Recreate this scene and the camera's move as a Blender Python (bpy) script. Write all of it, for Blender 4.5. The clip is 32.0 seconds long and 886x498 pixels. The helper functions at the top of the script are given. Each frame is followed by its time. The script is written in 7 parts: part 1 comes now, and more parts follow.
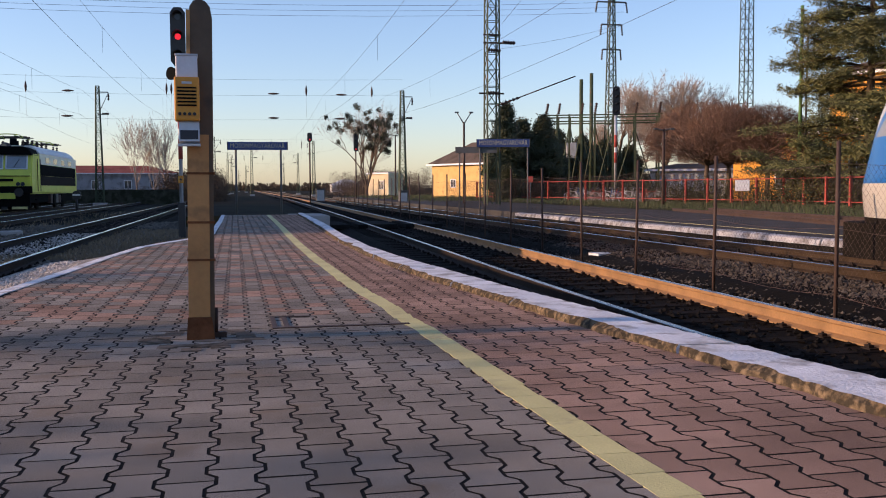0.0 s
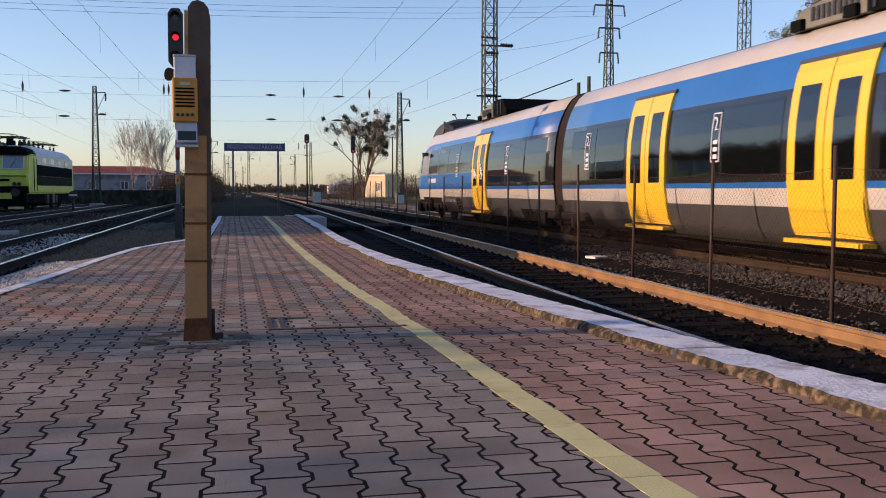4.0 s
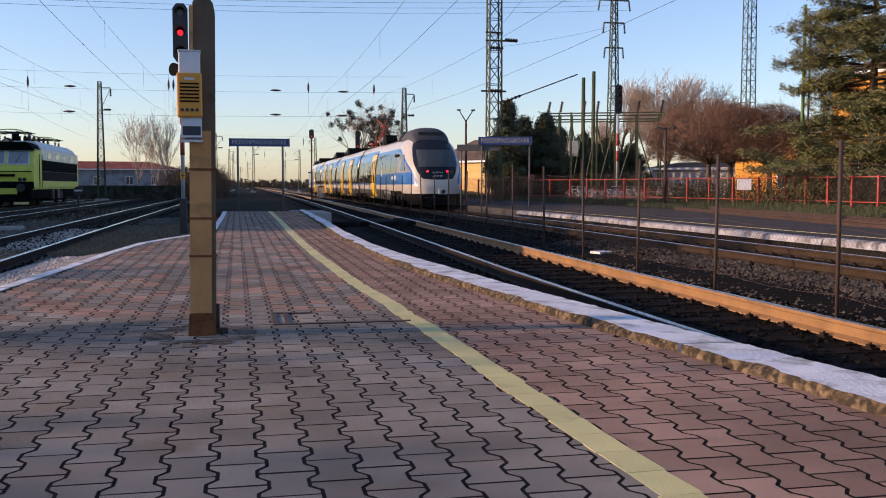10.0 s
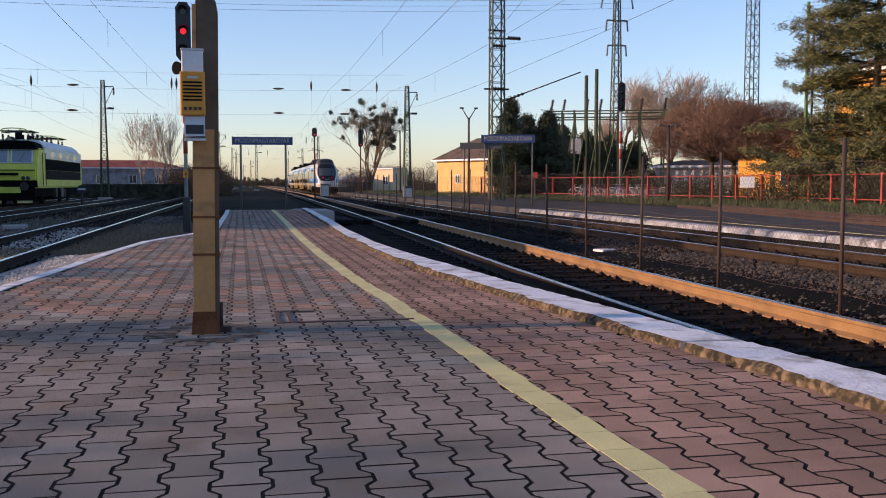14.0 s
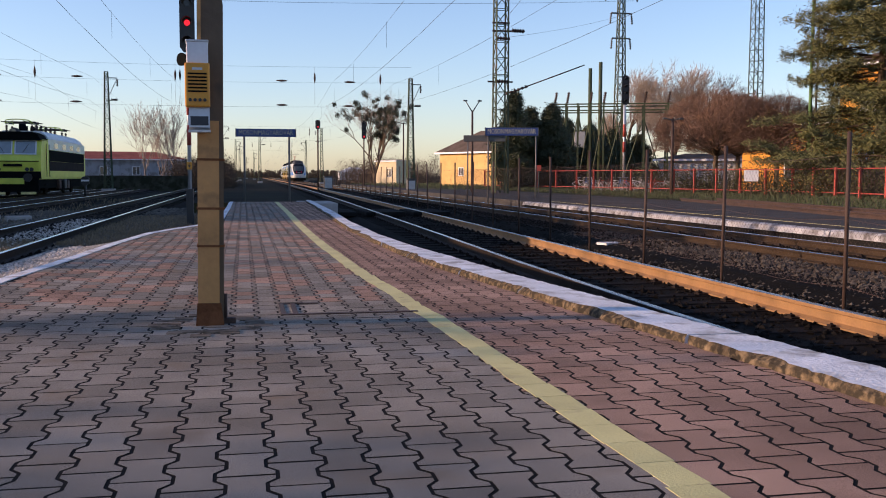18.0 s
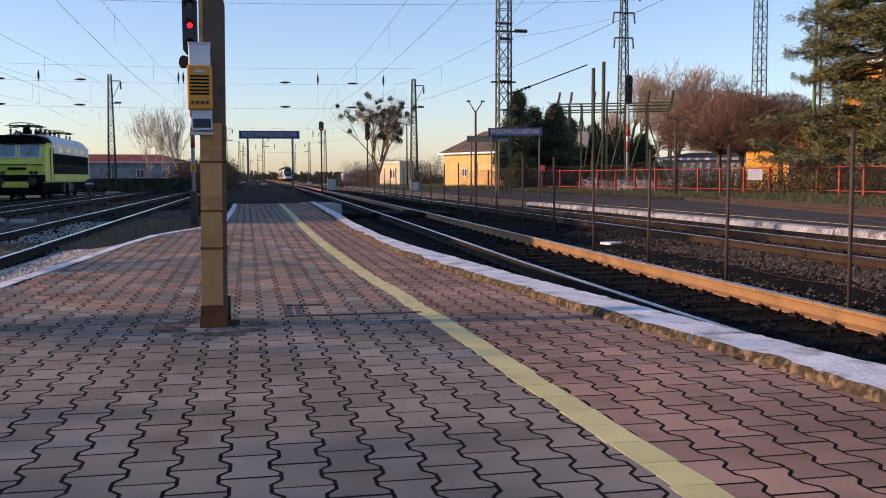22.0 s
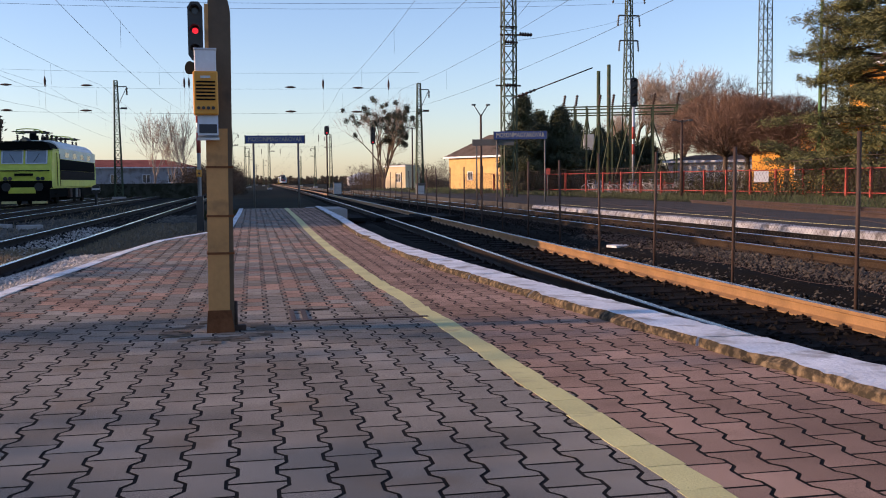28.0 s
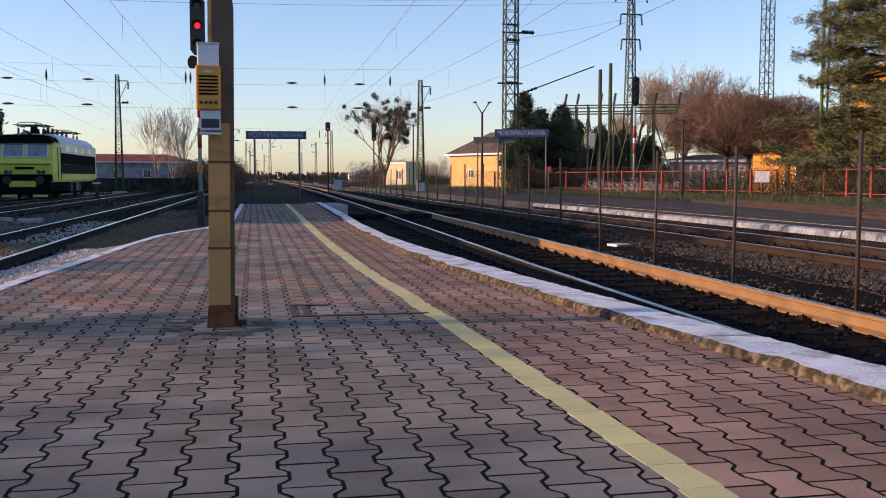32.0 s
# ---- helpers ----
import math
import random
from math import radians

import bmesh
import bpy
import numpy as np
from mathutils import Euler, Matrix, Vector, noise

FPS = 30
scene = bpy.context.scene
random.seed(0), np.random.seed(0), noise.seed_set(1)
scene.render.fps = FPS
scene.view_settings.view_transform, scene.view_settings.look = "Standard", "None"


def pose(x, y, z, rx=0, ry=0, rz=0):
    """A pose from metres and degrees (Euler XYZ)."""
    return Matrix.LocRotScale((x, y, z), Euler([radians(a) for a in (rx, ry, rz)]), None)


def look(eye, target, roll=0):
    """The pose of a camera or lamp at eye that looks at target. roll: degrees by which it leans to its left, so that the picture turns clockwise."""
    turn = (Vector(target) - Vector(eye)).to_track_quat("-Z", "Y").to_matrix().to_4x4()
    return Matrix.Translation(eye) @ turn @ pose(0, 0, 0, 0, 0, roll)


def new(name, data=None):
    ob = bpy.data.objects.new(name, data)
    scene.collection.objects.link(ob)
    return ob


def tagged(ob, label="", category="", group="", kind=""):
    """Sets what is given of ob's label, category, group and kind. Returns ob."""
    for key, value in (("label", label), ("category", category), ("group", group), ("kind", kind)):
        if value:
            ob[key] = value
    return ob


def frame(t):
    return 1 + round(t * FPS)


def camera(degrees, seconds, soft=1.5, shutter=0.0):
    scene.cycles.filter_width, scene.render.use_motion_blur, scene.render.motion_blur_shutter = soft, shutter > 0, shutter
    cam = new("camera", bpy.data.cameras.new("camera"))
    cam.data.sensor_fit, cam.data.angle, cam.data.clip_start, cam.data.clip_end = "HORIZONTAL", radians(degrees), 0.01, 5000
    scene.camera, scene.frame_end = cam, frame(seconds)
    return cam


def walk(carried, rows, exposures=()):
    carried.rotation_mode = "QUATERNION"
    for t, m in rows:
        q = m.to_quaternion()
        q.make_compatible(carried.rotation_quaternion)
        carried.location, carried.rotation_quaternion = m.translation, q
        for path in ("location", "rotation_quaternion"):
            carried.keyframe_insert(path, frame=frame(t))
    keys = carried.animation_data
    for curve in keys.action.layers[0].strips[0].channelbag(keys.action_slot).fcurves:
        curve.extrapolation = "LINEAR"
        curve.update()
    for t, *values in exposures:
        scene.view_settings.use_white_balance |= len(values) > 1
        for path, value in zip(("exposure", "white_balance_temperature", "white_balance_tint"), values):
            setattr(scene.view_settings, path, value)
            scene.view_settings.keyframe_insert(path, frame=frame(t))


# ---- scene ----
cam = camera(49.0, 32.0, soft=1.0, shutter=0.15)

# seconds, place, turn: a camera held low by hand, almost still
PATH = [
    (0, 0.0042, -0.0011, 0.8046, 86.387, 0.252, -12.046),
    (0.5, 0.0029, -0.0019, 0.8049, 86.411, 0.134, -12.066),
    (1, 0.0019, -0.0024, 0.8050, 86.438, 0.016, -12.124),
    (1.5, 0.0012, -0.0037, 0.8053, 86.487, -0.053, -12.190),
    (2, 0.0008, -0.0039, 0.8053, 86.492, -0.016, -12.198),
    (2.5, 0.0005, -0.0027, 0.8052, 86.485, -0.015, -12.183),
    (3, 0.0003, -0.0015, 0.8052, 86.517, -0.077, -12.154),
    (3.5, 0.0006, -0.0004, 0.8049, 86.529, -0.065, -12.233),
    (5.5, 0.0003, 0.0011, 0.8049, 86.427, -0.098, -12.139),
    (6, 0.0006, 0.0023, 0.8046, 86.394, -0.188, -12.151),
    (6.5, 0.0021, 0.0013, 0.8048, 86.359, -0.033, -12.176),
    (7, 0.0034, -0.0015, 0.8054, 86.323, 0.212, -12.118),
    (7.5, 0.0033, -0.0032, 0.8056, 86.273, 0.237, -12.070),
    (8, 0.0025, -0.0035, 0.8053, 86.204, 0.146, -12.025),
    (8.5, 0.0021, -0.0032, 0.8049, 86.211, 0.090, -12.007),
    (9, 0.0016, -0.0024, 0.8047, 86.271, 0.076, -11.959),
    (9.5, 0.0011, -0.0014, 0.8043, 86.297, -0.000, -11.947),
    (10, 0.0013, 0.0000, 0.8036, 86.243, -0.044, -11.953),
    (10.5, 0.0019, 0.0009, 0.8032, 86.169, -0.057, -11.980),
    (11, 0.0022, 0.0004, 0.8032, 86.228, -0.001, -11.967),
    (11.5, 0.0010, 0.0003, 0.8034, 86.268, -0.113, -11.958),
    (12, -0.0005, 0.0019, 0.8030, 86.158, -0.272, -11.951),
    (12.5, -0.0008, 0.0029, 0.8027, 86.008, -0.306, -11.982),
    (13, -0.0003, 0.0016, 0.8030, 86.006, -0.175, -11.950),
    (13.5, 0.0002, 0.0000, 0.8037, 86.121, -0.025, -11.854),
    (14, 0.0007, -0.0005, 0.8041, 86.132, 0.039, -11.781),
    (14.5, 0.0012, -0.0002, 0.8041, 86.013, 0.066, -11.746),
    (16.5, -0.0031, 0.0027, 0.8024, 85.745, -0.050, -11.742),
    (17, -0.0044, 0.0027, 0.8022, 85.721, -0.052, -11.676),
    (17.5, -0.0059, 0.0023, 0.8021, 85.701, -0.162, -11.609),
    (18, -0.0060, 0.0012, 0.8024, 85.702, -0.162, -11.591),
    (18.5, -0.0051, -0.0002, 0.8030, 85.772, 0.001, -11.567),
    (19, -0.0046, -0.0016, 0.8036, 85.821, 0.056, -11.537),
    (19.5, -0.0049, -0.0024, 0.8037, 85.822, 0.015, -11.459),
    (20, -0.0050, -0.0021, 0.8036, 85.820, 0.014, -11.392),
    (20.5, -0.0044, -0.0020, 0.8040, 85.857, 0.071, -11.358),
    (21, -0.0032, -0.0022, 0.8043, 85.837, 0.163, -11.378),
    (21.5, -0.0017, -0.0012, 0.8038, 85.761, 0.213, -11.397),
    (22, -0.0009, 0.0002, 0.8031, 85.742, 0.212, -11.376),
    (22.5, -0.0017, 0.0008, 0.8028, 85.727, 0.265, -11.284),
    (23, -0.0027, -0.0001, 0.8031, 85.712, 0.233, -11.267),
    (23.5, -0.0030, -0.0030, 0.8039, 85.814, 0.295, -11.218),
    (24, -0.0026, -0.0047, 0.8045, 85.940, 0.429, -11.149),
    (24.5, -0.0017, -0.0049, 0.8047, 86.028, 0.503, -11.082),
    (25, -0.0010, -0.0055, 0.8051, 86.066, 0.574, -11.075),
    (25.5, -0.0005, -0.0062, 0.8055, 86.083, 0.665, -11.086),
    (27.5, -0.0024, -0.0013, 0.8049, 85.967, 0.441, -11.051),
    (28, -0.0020, -0.0019, 0.8051, 85.962, 0.509, -11.048),
    (28.5, -0.0016, -0.0022, 0.8048, 85.920, 0.510, -11.011),
    (29, -0.0024, -0.0019, 0.8041, 85.889, 0.415, -10.968),
    (29.5, -0.0038, 0.0004, 0.8029, 85.778, 0.201, -10.975),
    (30, -0.0051, 0.0026, 0.8024, 85.698, 0.008, -11.039),
    (30.5, -0.0063, 0.0033, 0.8026, 85.646, -0.145, -11.106),
    (31, -0.0077, 0.0025, 0.8030, 85.378, 0.039, -11.091),
    (31.5, -0.0085, 0.0017, 0.8029, 85.592, 0.068, -11.077),
    (32, -0.0086, 0.0021, 0.8025, 85.802, -0.014, -11.011),
]
walk(cam, [(t, pose(*p)) for t, *p in PATH], [(0, 0.52, 6140, 27), (1.5, 0.48, 6140, 27), (3, 0.43, 6140, 27), (7, 0.42, 6140, 27), (8.5, 0.47, 6140, 27), (10, 0.53, 6140, 27), (32, 0.55, 6140, 27)])

# ---- light ----
SUN_TURN, SUN_HEIGHT = radians(-86), radians(13.0)
world = bpy.data.worlds.new("sky")
scene.world = world
world.use_nodes = True
wn = world.node_tree
sky = wn.nodes.new("ShaderNodeTexSky")
sky.sky_type = "NISHITA"
sky.sun_disc = False
sky.sun_elevation = SUN_HEIGHT
sky.sun_rotation = SUN_TURN
sky.air_density, sky.dust_density, sky.ozone_density = 1.0, 0.5, 2.4
wn.nodes["Background"].inputs["Strength"].default_value = 0.15
wn.links.new(sky.outputs["Color"], wn.nodes["Background"].inputs["Color"])
sun = new("sun", bpy.data.lights.new("sun", "SUN"))
sun.data.energy, sun.data.angle, sun.data.color = 4.4, radians(0.53), (1.0, 0.69, 0.40)
way = Vector((math.sin(SUN_TURN) * math.cos(SUN_HEIGHT), math.cos(SUN_TURN) * math.cos(SUN_HEIGHT), math.sin(SUN_HEIGHT)))
sun.matrix_world = look((0, 0, 60), Vector((0, 0, 60)) - way)


# ---- materials ----
def mat(name, base, rough=0.7, metal=0.0, vary=0.25, scale=4.0, grain=60.0, bump=0.15, dirt=None, dirt_at=0.62, each=0.0, emit=0.0, spec=0.5, coat=0.0, speck=0.45):
    """A surface with stains at a large and a small scale, fine relief and, for pieces, a change from one to the next."""
    m = bpy.data.materials.new(name)
    m.use_nodes = True
    n, l = m.node_tree.nodes, m.node_tree.links
    b = n["Principled BSDF"]
    b.inputs["Roughness"].default_value, b.inputs["Metallic"].default_value = rough, metal
    b.inputs["Specular IOR Level"].default_value = spec if rough < 0.82 else 0.04
    b.inputs["Coat Weight"].default_value = coat
    co = n.new("ShaderNodeTexCoord")
    big, fine = n.new("ShaderNodeTexNoise"), n.new("ShaderNodeTexNoise")
    big.inputs["Scale"].default_value, big.inputs["Detail"].default_value = scale, 4
    fine.inputs["Scale"].default_value, fine.inputs["Detail"].default_value = grain, 3
    geo = n.new("ShaderNodeNewGeometry")
    for t in (big, fine):
        l.new(geo.outputs["Position"] if each else co.outputs["Object"], t.inputs["Vector"])
    mix = n.new("ShaderNodeMath")
    mix.operation = "MULTIPLY_ADD"
    mix.inputs[1].default_value = speck
    l.new(fine.outputs["Fac"], mix.inputs[0])
    l.new(big.outputs["Fac"], mix.inputs[2])
    ramp = n.new("ShaderNodeMapRange")
    ramp.inputs["From Min"].default_value, ramp.inputs["From Max"].default_value = 0.225 + speck / 2, 0.775 + speck / 2
    ramp.inputs["To Min"].default_value, ramp.inputs["To Max"].default_value = 1 - vary, 1 + vary
    l.new(mix.outputs[0], ramp.inputs["Value"])
    fac = ramp.outputs[0]
    if each:
        info = n.new("ShaderNodeObjectInfo")
        add = n.new("ShaderNodeMath")
        add.operation = "ADD"
        l.new(info.outputs["Random"], add.inputs[0])
        l.new(geo.outputs["Random Per Island"], add.inputs[1])
        fr = n.new("ShaderNodeMath")
        fr.operation = "FRACT"
        l.new(add.outputs[0], fr.inputs[0])
        r2 = n.new("ShaderNodeMapRange")
        r2.inputs["To Min"].default_value, r2.inputs["To Max"].default_value = 1 - each, 1 + each
        l.new(fr.outputs[0], r2.inputs["Value"])
        mul = n.new("ShaderNodeMath")
        mul.operation = "MULTIPLY"
        l.new(fac, mul.inputs[0])
        l.new(r2.outputs[0], mul.inputs[1])
        fac = mul.outputs[0]
    col = n.new("ShaderNodeVectorMath")
    col.operation = "SCALE"
    l.new(fac, col.inputs["Scale"])
    col.inputs[0].default_value = base
    out = col.outputs[0]
    if dirt:
        d = n.new("ShaderNodeTexNoise")
        d.inputs["Scale"].default_value, d.inputs["Detail"].default_value = scale * 1.7, 6
        l.new(geo.outputs["Position"] if each else co.outputs["Object"], d.inputs["Vector"])
        dr = n.new("ShaderNodeMapRange")
        dr.inputs["From Min"].default_value, dr.inputs["From Max"].default_value = dirt_at - 0.08, dirt_at + 0.08
        l.new(d.outputs["Fac"], dr.inputs["Value"])
        mx = n.new("ShaderNodeMixRGB")
        mx.inputs[2].default_value = (*dirt, 1)
        l.new(dr.outputs[0], mx.inputs[0])
        l.new(out, mx.inputs[1])
        out = mx.outputs[0]
    l.new(out, b.inputs["Base Color"])
    if bump:
        bp = n.new("ShaderNodeBump")
        bp.inputs["Strength"].default_value, bp.inputs["Distance"].default_value = bump, 0.01
        l.new(fine.outputs["Fac"], bp.inputs["Height"])
        l.new(bp.outputs[0], b.inputs["Normal"])
    if emit:
        b.inputs["Emission Color"].default_value = (*base, 1)
        b.inputs["Emission Strength"].default_value = emit
    return m

PAVER = mat("paver", (0.226, 0.198, 0.165), 0.9, vary=0.42, scale=1.3, grain=260, bump=0.22, speck=1.7, each=0.2, dirt=(0.19, 0.145, 0.105), dirt_at=0.66)
PAVER_RED = mat("paver_red", (0.318, 0.203, 0.150), 0.9, vary=0.42, scale=1.3, grain=260, bump=0.22, speck=1.7, each=0.2, dirt=(0.21, 0.135, 0.10), dirt_at=0.66)
PAVER_YELLOW = mat("paver_yellow", (0.54, 0.49, 0.21), 0.8, vary=0.25, scale=2.0, grain=130, bump=0.3, each=0.06, dirt=(0.30, 0.25, 0.14), dirt_at=0.68)
JOINT = mat("joint_soil", (0.018, 0.016, 0.015), 0.95, vary=0.3, scale=3, grain=80, bump=0.3)
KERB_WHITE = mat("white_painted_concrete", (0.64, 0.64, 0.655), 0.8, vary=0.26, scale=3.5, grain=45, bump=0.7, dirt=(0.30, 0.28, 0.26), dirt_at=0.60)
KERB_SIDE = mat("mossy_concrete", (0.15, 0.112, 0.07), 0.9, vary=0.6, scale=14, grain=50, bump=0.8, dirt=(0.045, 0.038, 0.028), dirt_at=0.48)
KERB_OLD = mat("faded_whitewash", (0.36, 0.36, 0.375), 0.85, vary=0.35, scale=2.5, grain=40, bump=0.6, dirt=(0.14, 0.13, 0.125), dirt_at=0.56)
CONCRETE = mat("concrete", (0.33, 0.31, 0.29), 0.85, vary=0.25, scale=1.5, grain=40, bump=0.4)
DARK_WALL = mat("mossy_dark_concrete", (0.055, 0.055, 0.04), 0.95, vary=0.4, scale=1.5, grain=20, bump=0.5, dirt=(0.03, 0.032, 0.02), dirt_at=0.5)
ASPHALT = mat("asphalt", (0.066, 0.063, 0.06), 0.9, vary=0.25, scale=0.4, grain=40, bump=0.3)
BALLAST = mat("ballast_bed", (0.008, 0.007, 0.006), 0.95, vary=0.45, scale=0.8, grain=22, bump=0.9)
STONE_OIL = mat("oily_ballast_stone", (0.009, 0.008, 0.007), 0.85, vary=0.3, scale=1.0, grain=30, bump=0.5, each=0.4)
STONE = mat("ballast_stone", (0.072, 0.062, 0.052), 0.9, vary=0.3, scale=1.0, grain=30, bump=0.5, each=0.4)
STONE_DARK = mat("dark_ballast_stone", (0.011, 0.0095, 0.008), 0.9, vary=0.3, scale=1.0, grain=30, bump=0.5, each=0.4)
STONE_LIGHT = mat("pale_ballast_stone", (0.42, 0.385, 0.345), 0.9, vary=0.25, scale=1.0, grain=30, bump=0.5, each=0.3)
SOIL = mat("ground_soil", (0.015, 0.0135, 0.010), 0.95, vary=0.4, scale=0.15, grain=6, bump=0.6, dirt=(0.02, 0.02, 0.013), dirt_at=0.55)
GRASS_BED = mat("grass_ground", (0.036, 0.04, 0.016), 0.95, vary=0.4, scale=0.3, grain=12, bump=0.6, dirt=(0.065, 0.05, 0.026), dirt_at=0.58)
BLADE = mat("grass_blade", (0.05, 0.066, 0.02), 0.7, vary=0.3, scale=0.5, grain=20, bump=0, each=0.35)
DRY = mat("dry_grass", (0.20, 0.15, 0.09), 0.8, vary=0.3, scale=0.5, grain=20, bump=0, each=0.35)
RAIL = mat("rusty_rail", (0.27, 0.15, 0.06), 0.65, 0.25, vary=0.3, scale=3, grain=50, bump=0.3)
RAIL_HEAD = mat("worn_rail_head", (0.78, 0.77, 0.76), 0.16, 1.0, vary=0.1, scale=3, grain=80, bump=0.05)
# darker than RAIL: flanks that get little sun are put into the colour
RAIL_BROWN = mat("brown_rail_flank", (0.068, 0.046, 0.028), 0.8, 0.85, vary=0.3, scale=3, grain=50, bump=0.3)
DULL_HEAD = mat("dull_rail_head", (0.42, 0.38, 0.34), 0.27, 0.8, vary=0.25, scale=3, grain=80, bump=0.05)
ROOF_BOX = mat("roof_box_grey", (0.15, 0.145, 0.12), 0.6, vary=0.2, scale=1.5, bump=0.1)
# dark copy of RAIL: shade on the flanks and oily dirt in one colour
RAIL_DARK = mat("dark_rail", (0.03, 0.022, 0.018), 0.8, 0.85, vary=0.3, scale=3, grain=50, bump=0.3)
SLEEPER = mat("dark_sleeper", (0.012, 0.010, 0.009), 0.9, vary=0.35, scale=4, grain=40, bump=0.6)
IRON = mat("rusty_iron", (0.055, 0.032, 0.024), 0.75, 0.2, vary=0.4, scale=5, grain=60, bump=0.4)
POLE_PAINT = mat("ochre_paint", (0.48, 0.235, 0.075), 0.55, vary=0.2, scale=3, grain=30, bump=0.2, dirt=(0.15, 0.08, 0.035), dirt_at=0.64)
RUST = mat("rust", (0.16, 0.065, 0.03), 0.85, vary=0.35, scale=8, grain=50, bump=0.5)
GREEN_STEEL = mat("green_steel", (0.036, 0.056, 0.024), 0.75, 0.0, vary=0.25, scale=2, grain=30, bump=0.15, dirt=(0.12, 0.08, 0.05), dirt_at=0.64)
POLE_GREEN = mat("green_pole_paint", (0.06, 0.15, 0.035), 0.6, vary=0.25, scale=2, grain=30, bump=0.1)
GREY_STEEL = mat("grey_steel", (0.10, 0.10, 0.097), 0.6, 0.2, vary=0.2, scale=2, grain=30, bump=0.1)
PALE_STEEL = mat("pale_steel", (0.45, 0.46, 0.48), 0.4, 0.5, vary=0.12, scale=4, grain=40, bump=0.05)
WIRE = mat("wire", (0.08, 0.08, 0.085), 0.5, 0.6, vary=0.1, bump=0)
BLACK = mat("black_paint", (0.018, 0.018, 0.02), 0.45, vary=0.2, scale=4, bump=0.05)
SIGNAL_RED = mat("lit_red_lamp", (1.0, 0.02, 0.03), 0.3, emit=0.7, bump=0)
LENS = mat("dark_lens", (0.02, 0.02, 0.025), 0.1, bump=0)
ORANGE_BOX = mat("orange_plastic", (0.62, 0.27, 0.025), 0.45, vary=0.1, scale=5, grain=60, bump=0.05)
WHITE_BOX = mat("white_enamel", (0.62, 0.63, 0.66), 0.4, vary=0.1, scale=5, bump=0.05)
RED_PAINT = mat("red_paint", (0.33, 0.05, 0.033), 0.55, vary=0.25, scale=3, grain=30, bump=0.15)
SIGN_BLUE = mat("blue_sign", (0.022, 0.05, 0.19), 0.4, vary=0.12, scale=2, bump=0.03)
SIGN_TEXT = mat("pale_lettering", (0.42, 0.39, 0.27), 0.5, bump=0)
T_WHITE = mat("train_white", (0.47, 0.44, 0.385), 0.32, vary=0.08, scale=1.0, grain=8, bump=0.02, coat=0.3)
T_BLUE = mat("train_blue", (0.014, 0.115, 0.37), 0.3, vary=0.08, scale=1.0, grain=8, bump=0.02, coat=0.6)
T_YELLOW = mat("train_yellow", (0.80, 0.48, 0.02), 0.32, vary=0.06, scale=1.5, bump=0.02, coat=0.3)
T_HOOD = mat("train_hood", (0.042, 0.043, 0.046), 0.65, vary=0.15, scale=1.0, bump=0.03)
T_GREY = mat("train_grey", (0.055, 0.054, 0.052), 0.4, vary=0.12, scale=1.0, bump=0.03)
T_ROOF = mat("train_roof", (0.065, 0.065, 0.066), 0.6, vary=0.25, scale=1.5, bump=0.1)
T_GLASS = mat("train_glass", (0.004, 0.005, 0.005), 0.04, vary=0.1, bump=0, spec=1.0)
T_SILVER = mat("train_silver", (0.20, 0.205, 0.22), 0.22, 0.5, vary=0.1, scale=1.0, bump=0.02, coat=0.3)
T_BLACK = mat("black_glass", (0.012, 0.013, 0.015), 0.06, vary=0.1, bump=0, spec=0.9)
T_BAND = mat("train_glass_band", (0.016, 0.016, 0.017), 0.09, vary=0.1, bump=0, spec=0.9)
def nose_paint():
    """White nose, blue sweep, silver cab side and black windscreen surround, with crisp edges."""
    m = bpy.data.materials.new("train_nose_paint")
    m.use_nodes = True
    n, l = m.node_tree.nodes, m.node_tree.links
    b = n["Principled BSDF"]
    b.inputs["Coat Weight"].default_value, b.inputs["Specular IOR Level"].default_value = 0.08, 0.3

    def over(key, limit):
        a, g = n.new("ShaderNodeAttribute"), n.new("ShaderNodeMath")
        a.attribute_name, g.operation = key, "GREATER_THAN"
        l.new(a.outputs["Fac"], g.inputs[0])
        g.inputs[1].default_value = limit
        return g.outputs[0]

    def both(p, q, how="MULTIPLY"):
        g = n.new("ShaderNodeMath")
        g.operation = how
        l.new(p, g.inputs[0])
        l.new(q, g.inputs[1])
        return g.outputs[0]

    silver = both(both(over("under_arc", 0.17), over("height", 1.75)), both(over("height", 1.75), over("height", 2.80), "SUBTRACT"))
    col = None
    for fac, c in ((over("under_arc", 0.0), (0.014, 0.115, 0.37, 1)), (silver, (0.20, 0.205, 0.22, 1)), (over("in_shield", 0.0), (0.012, 0.013, 0.015, 1))):
        x = n.new("ShaderNodeMixRGB")
        l.new(fac, x.inputs[0])
        x.inputs[1].default_value, x.inputs[2].default_value = (0.47, 0.44, 0.385, 1), c
        if col:
            l.new(col, x.inputs[1])
        col = x.outputs[0]
    l.new(col, b.inputs["Base Color"])
    r = n.new("ShaderNodeMapRange")
    r.inputs["To Min"].default_value, r.inputs["To Max"].default_value = 0.3, 0.07
    l.new(over("in_shield", 0.0), r.inputs["Value"])
    l.new(r.outputs[0], b.inputs["Roughness"])
    return m


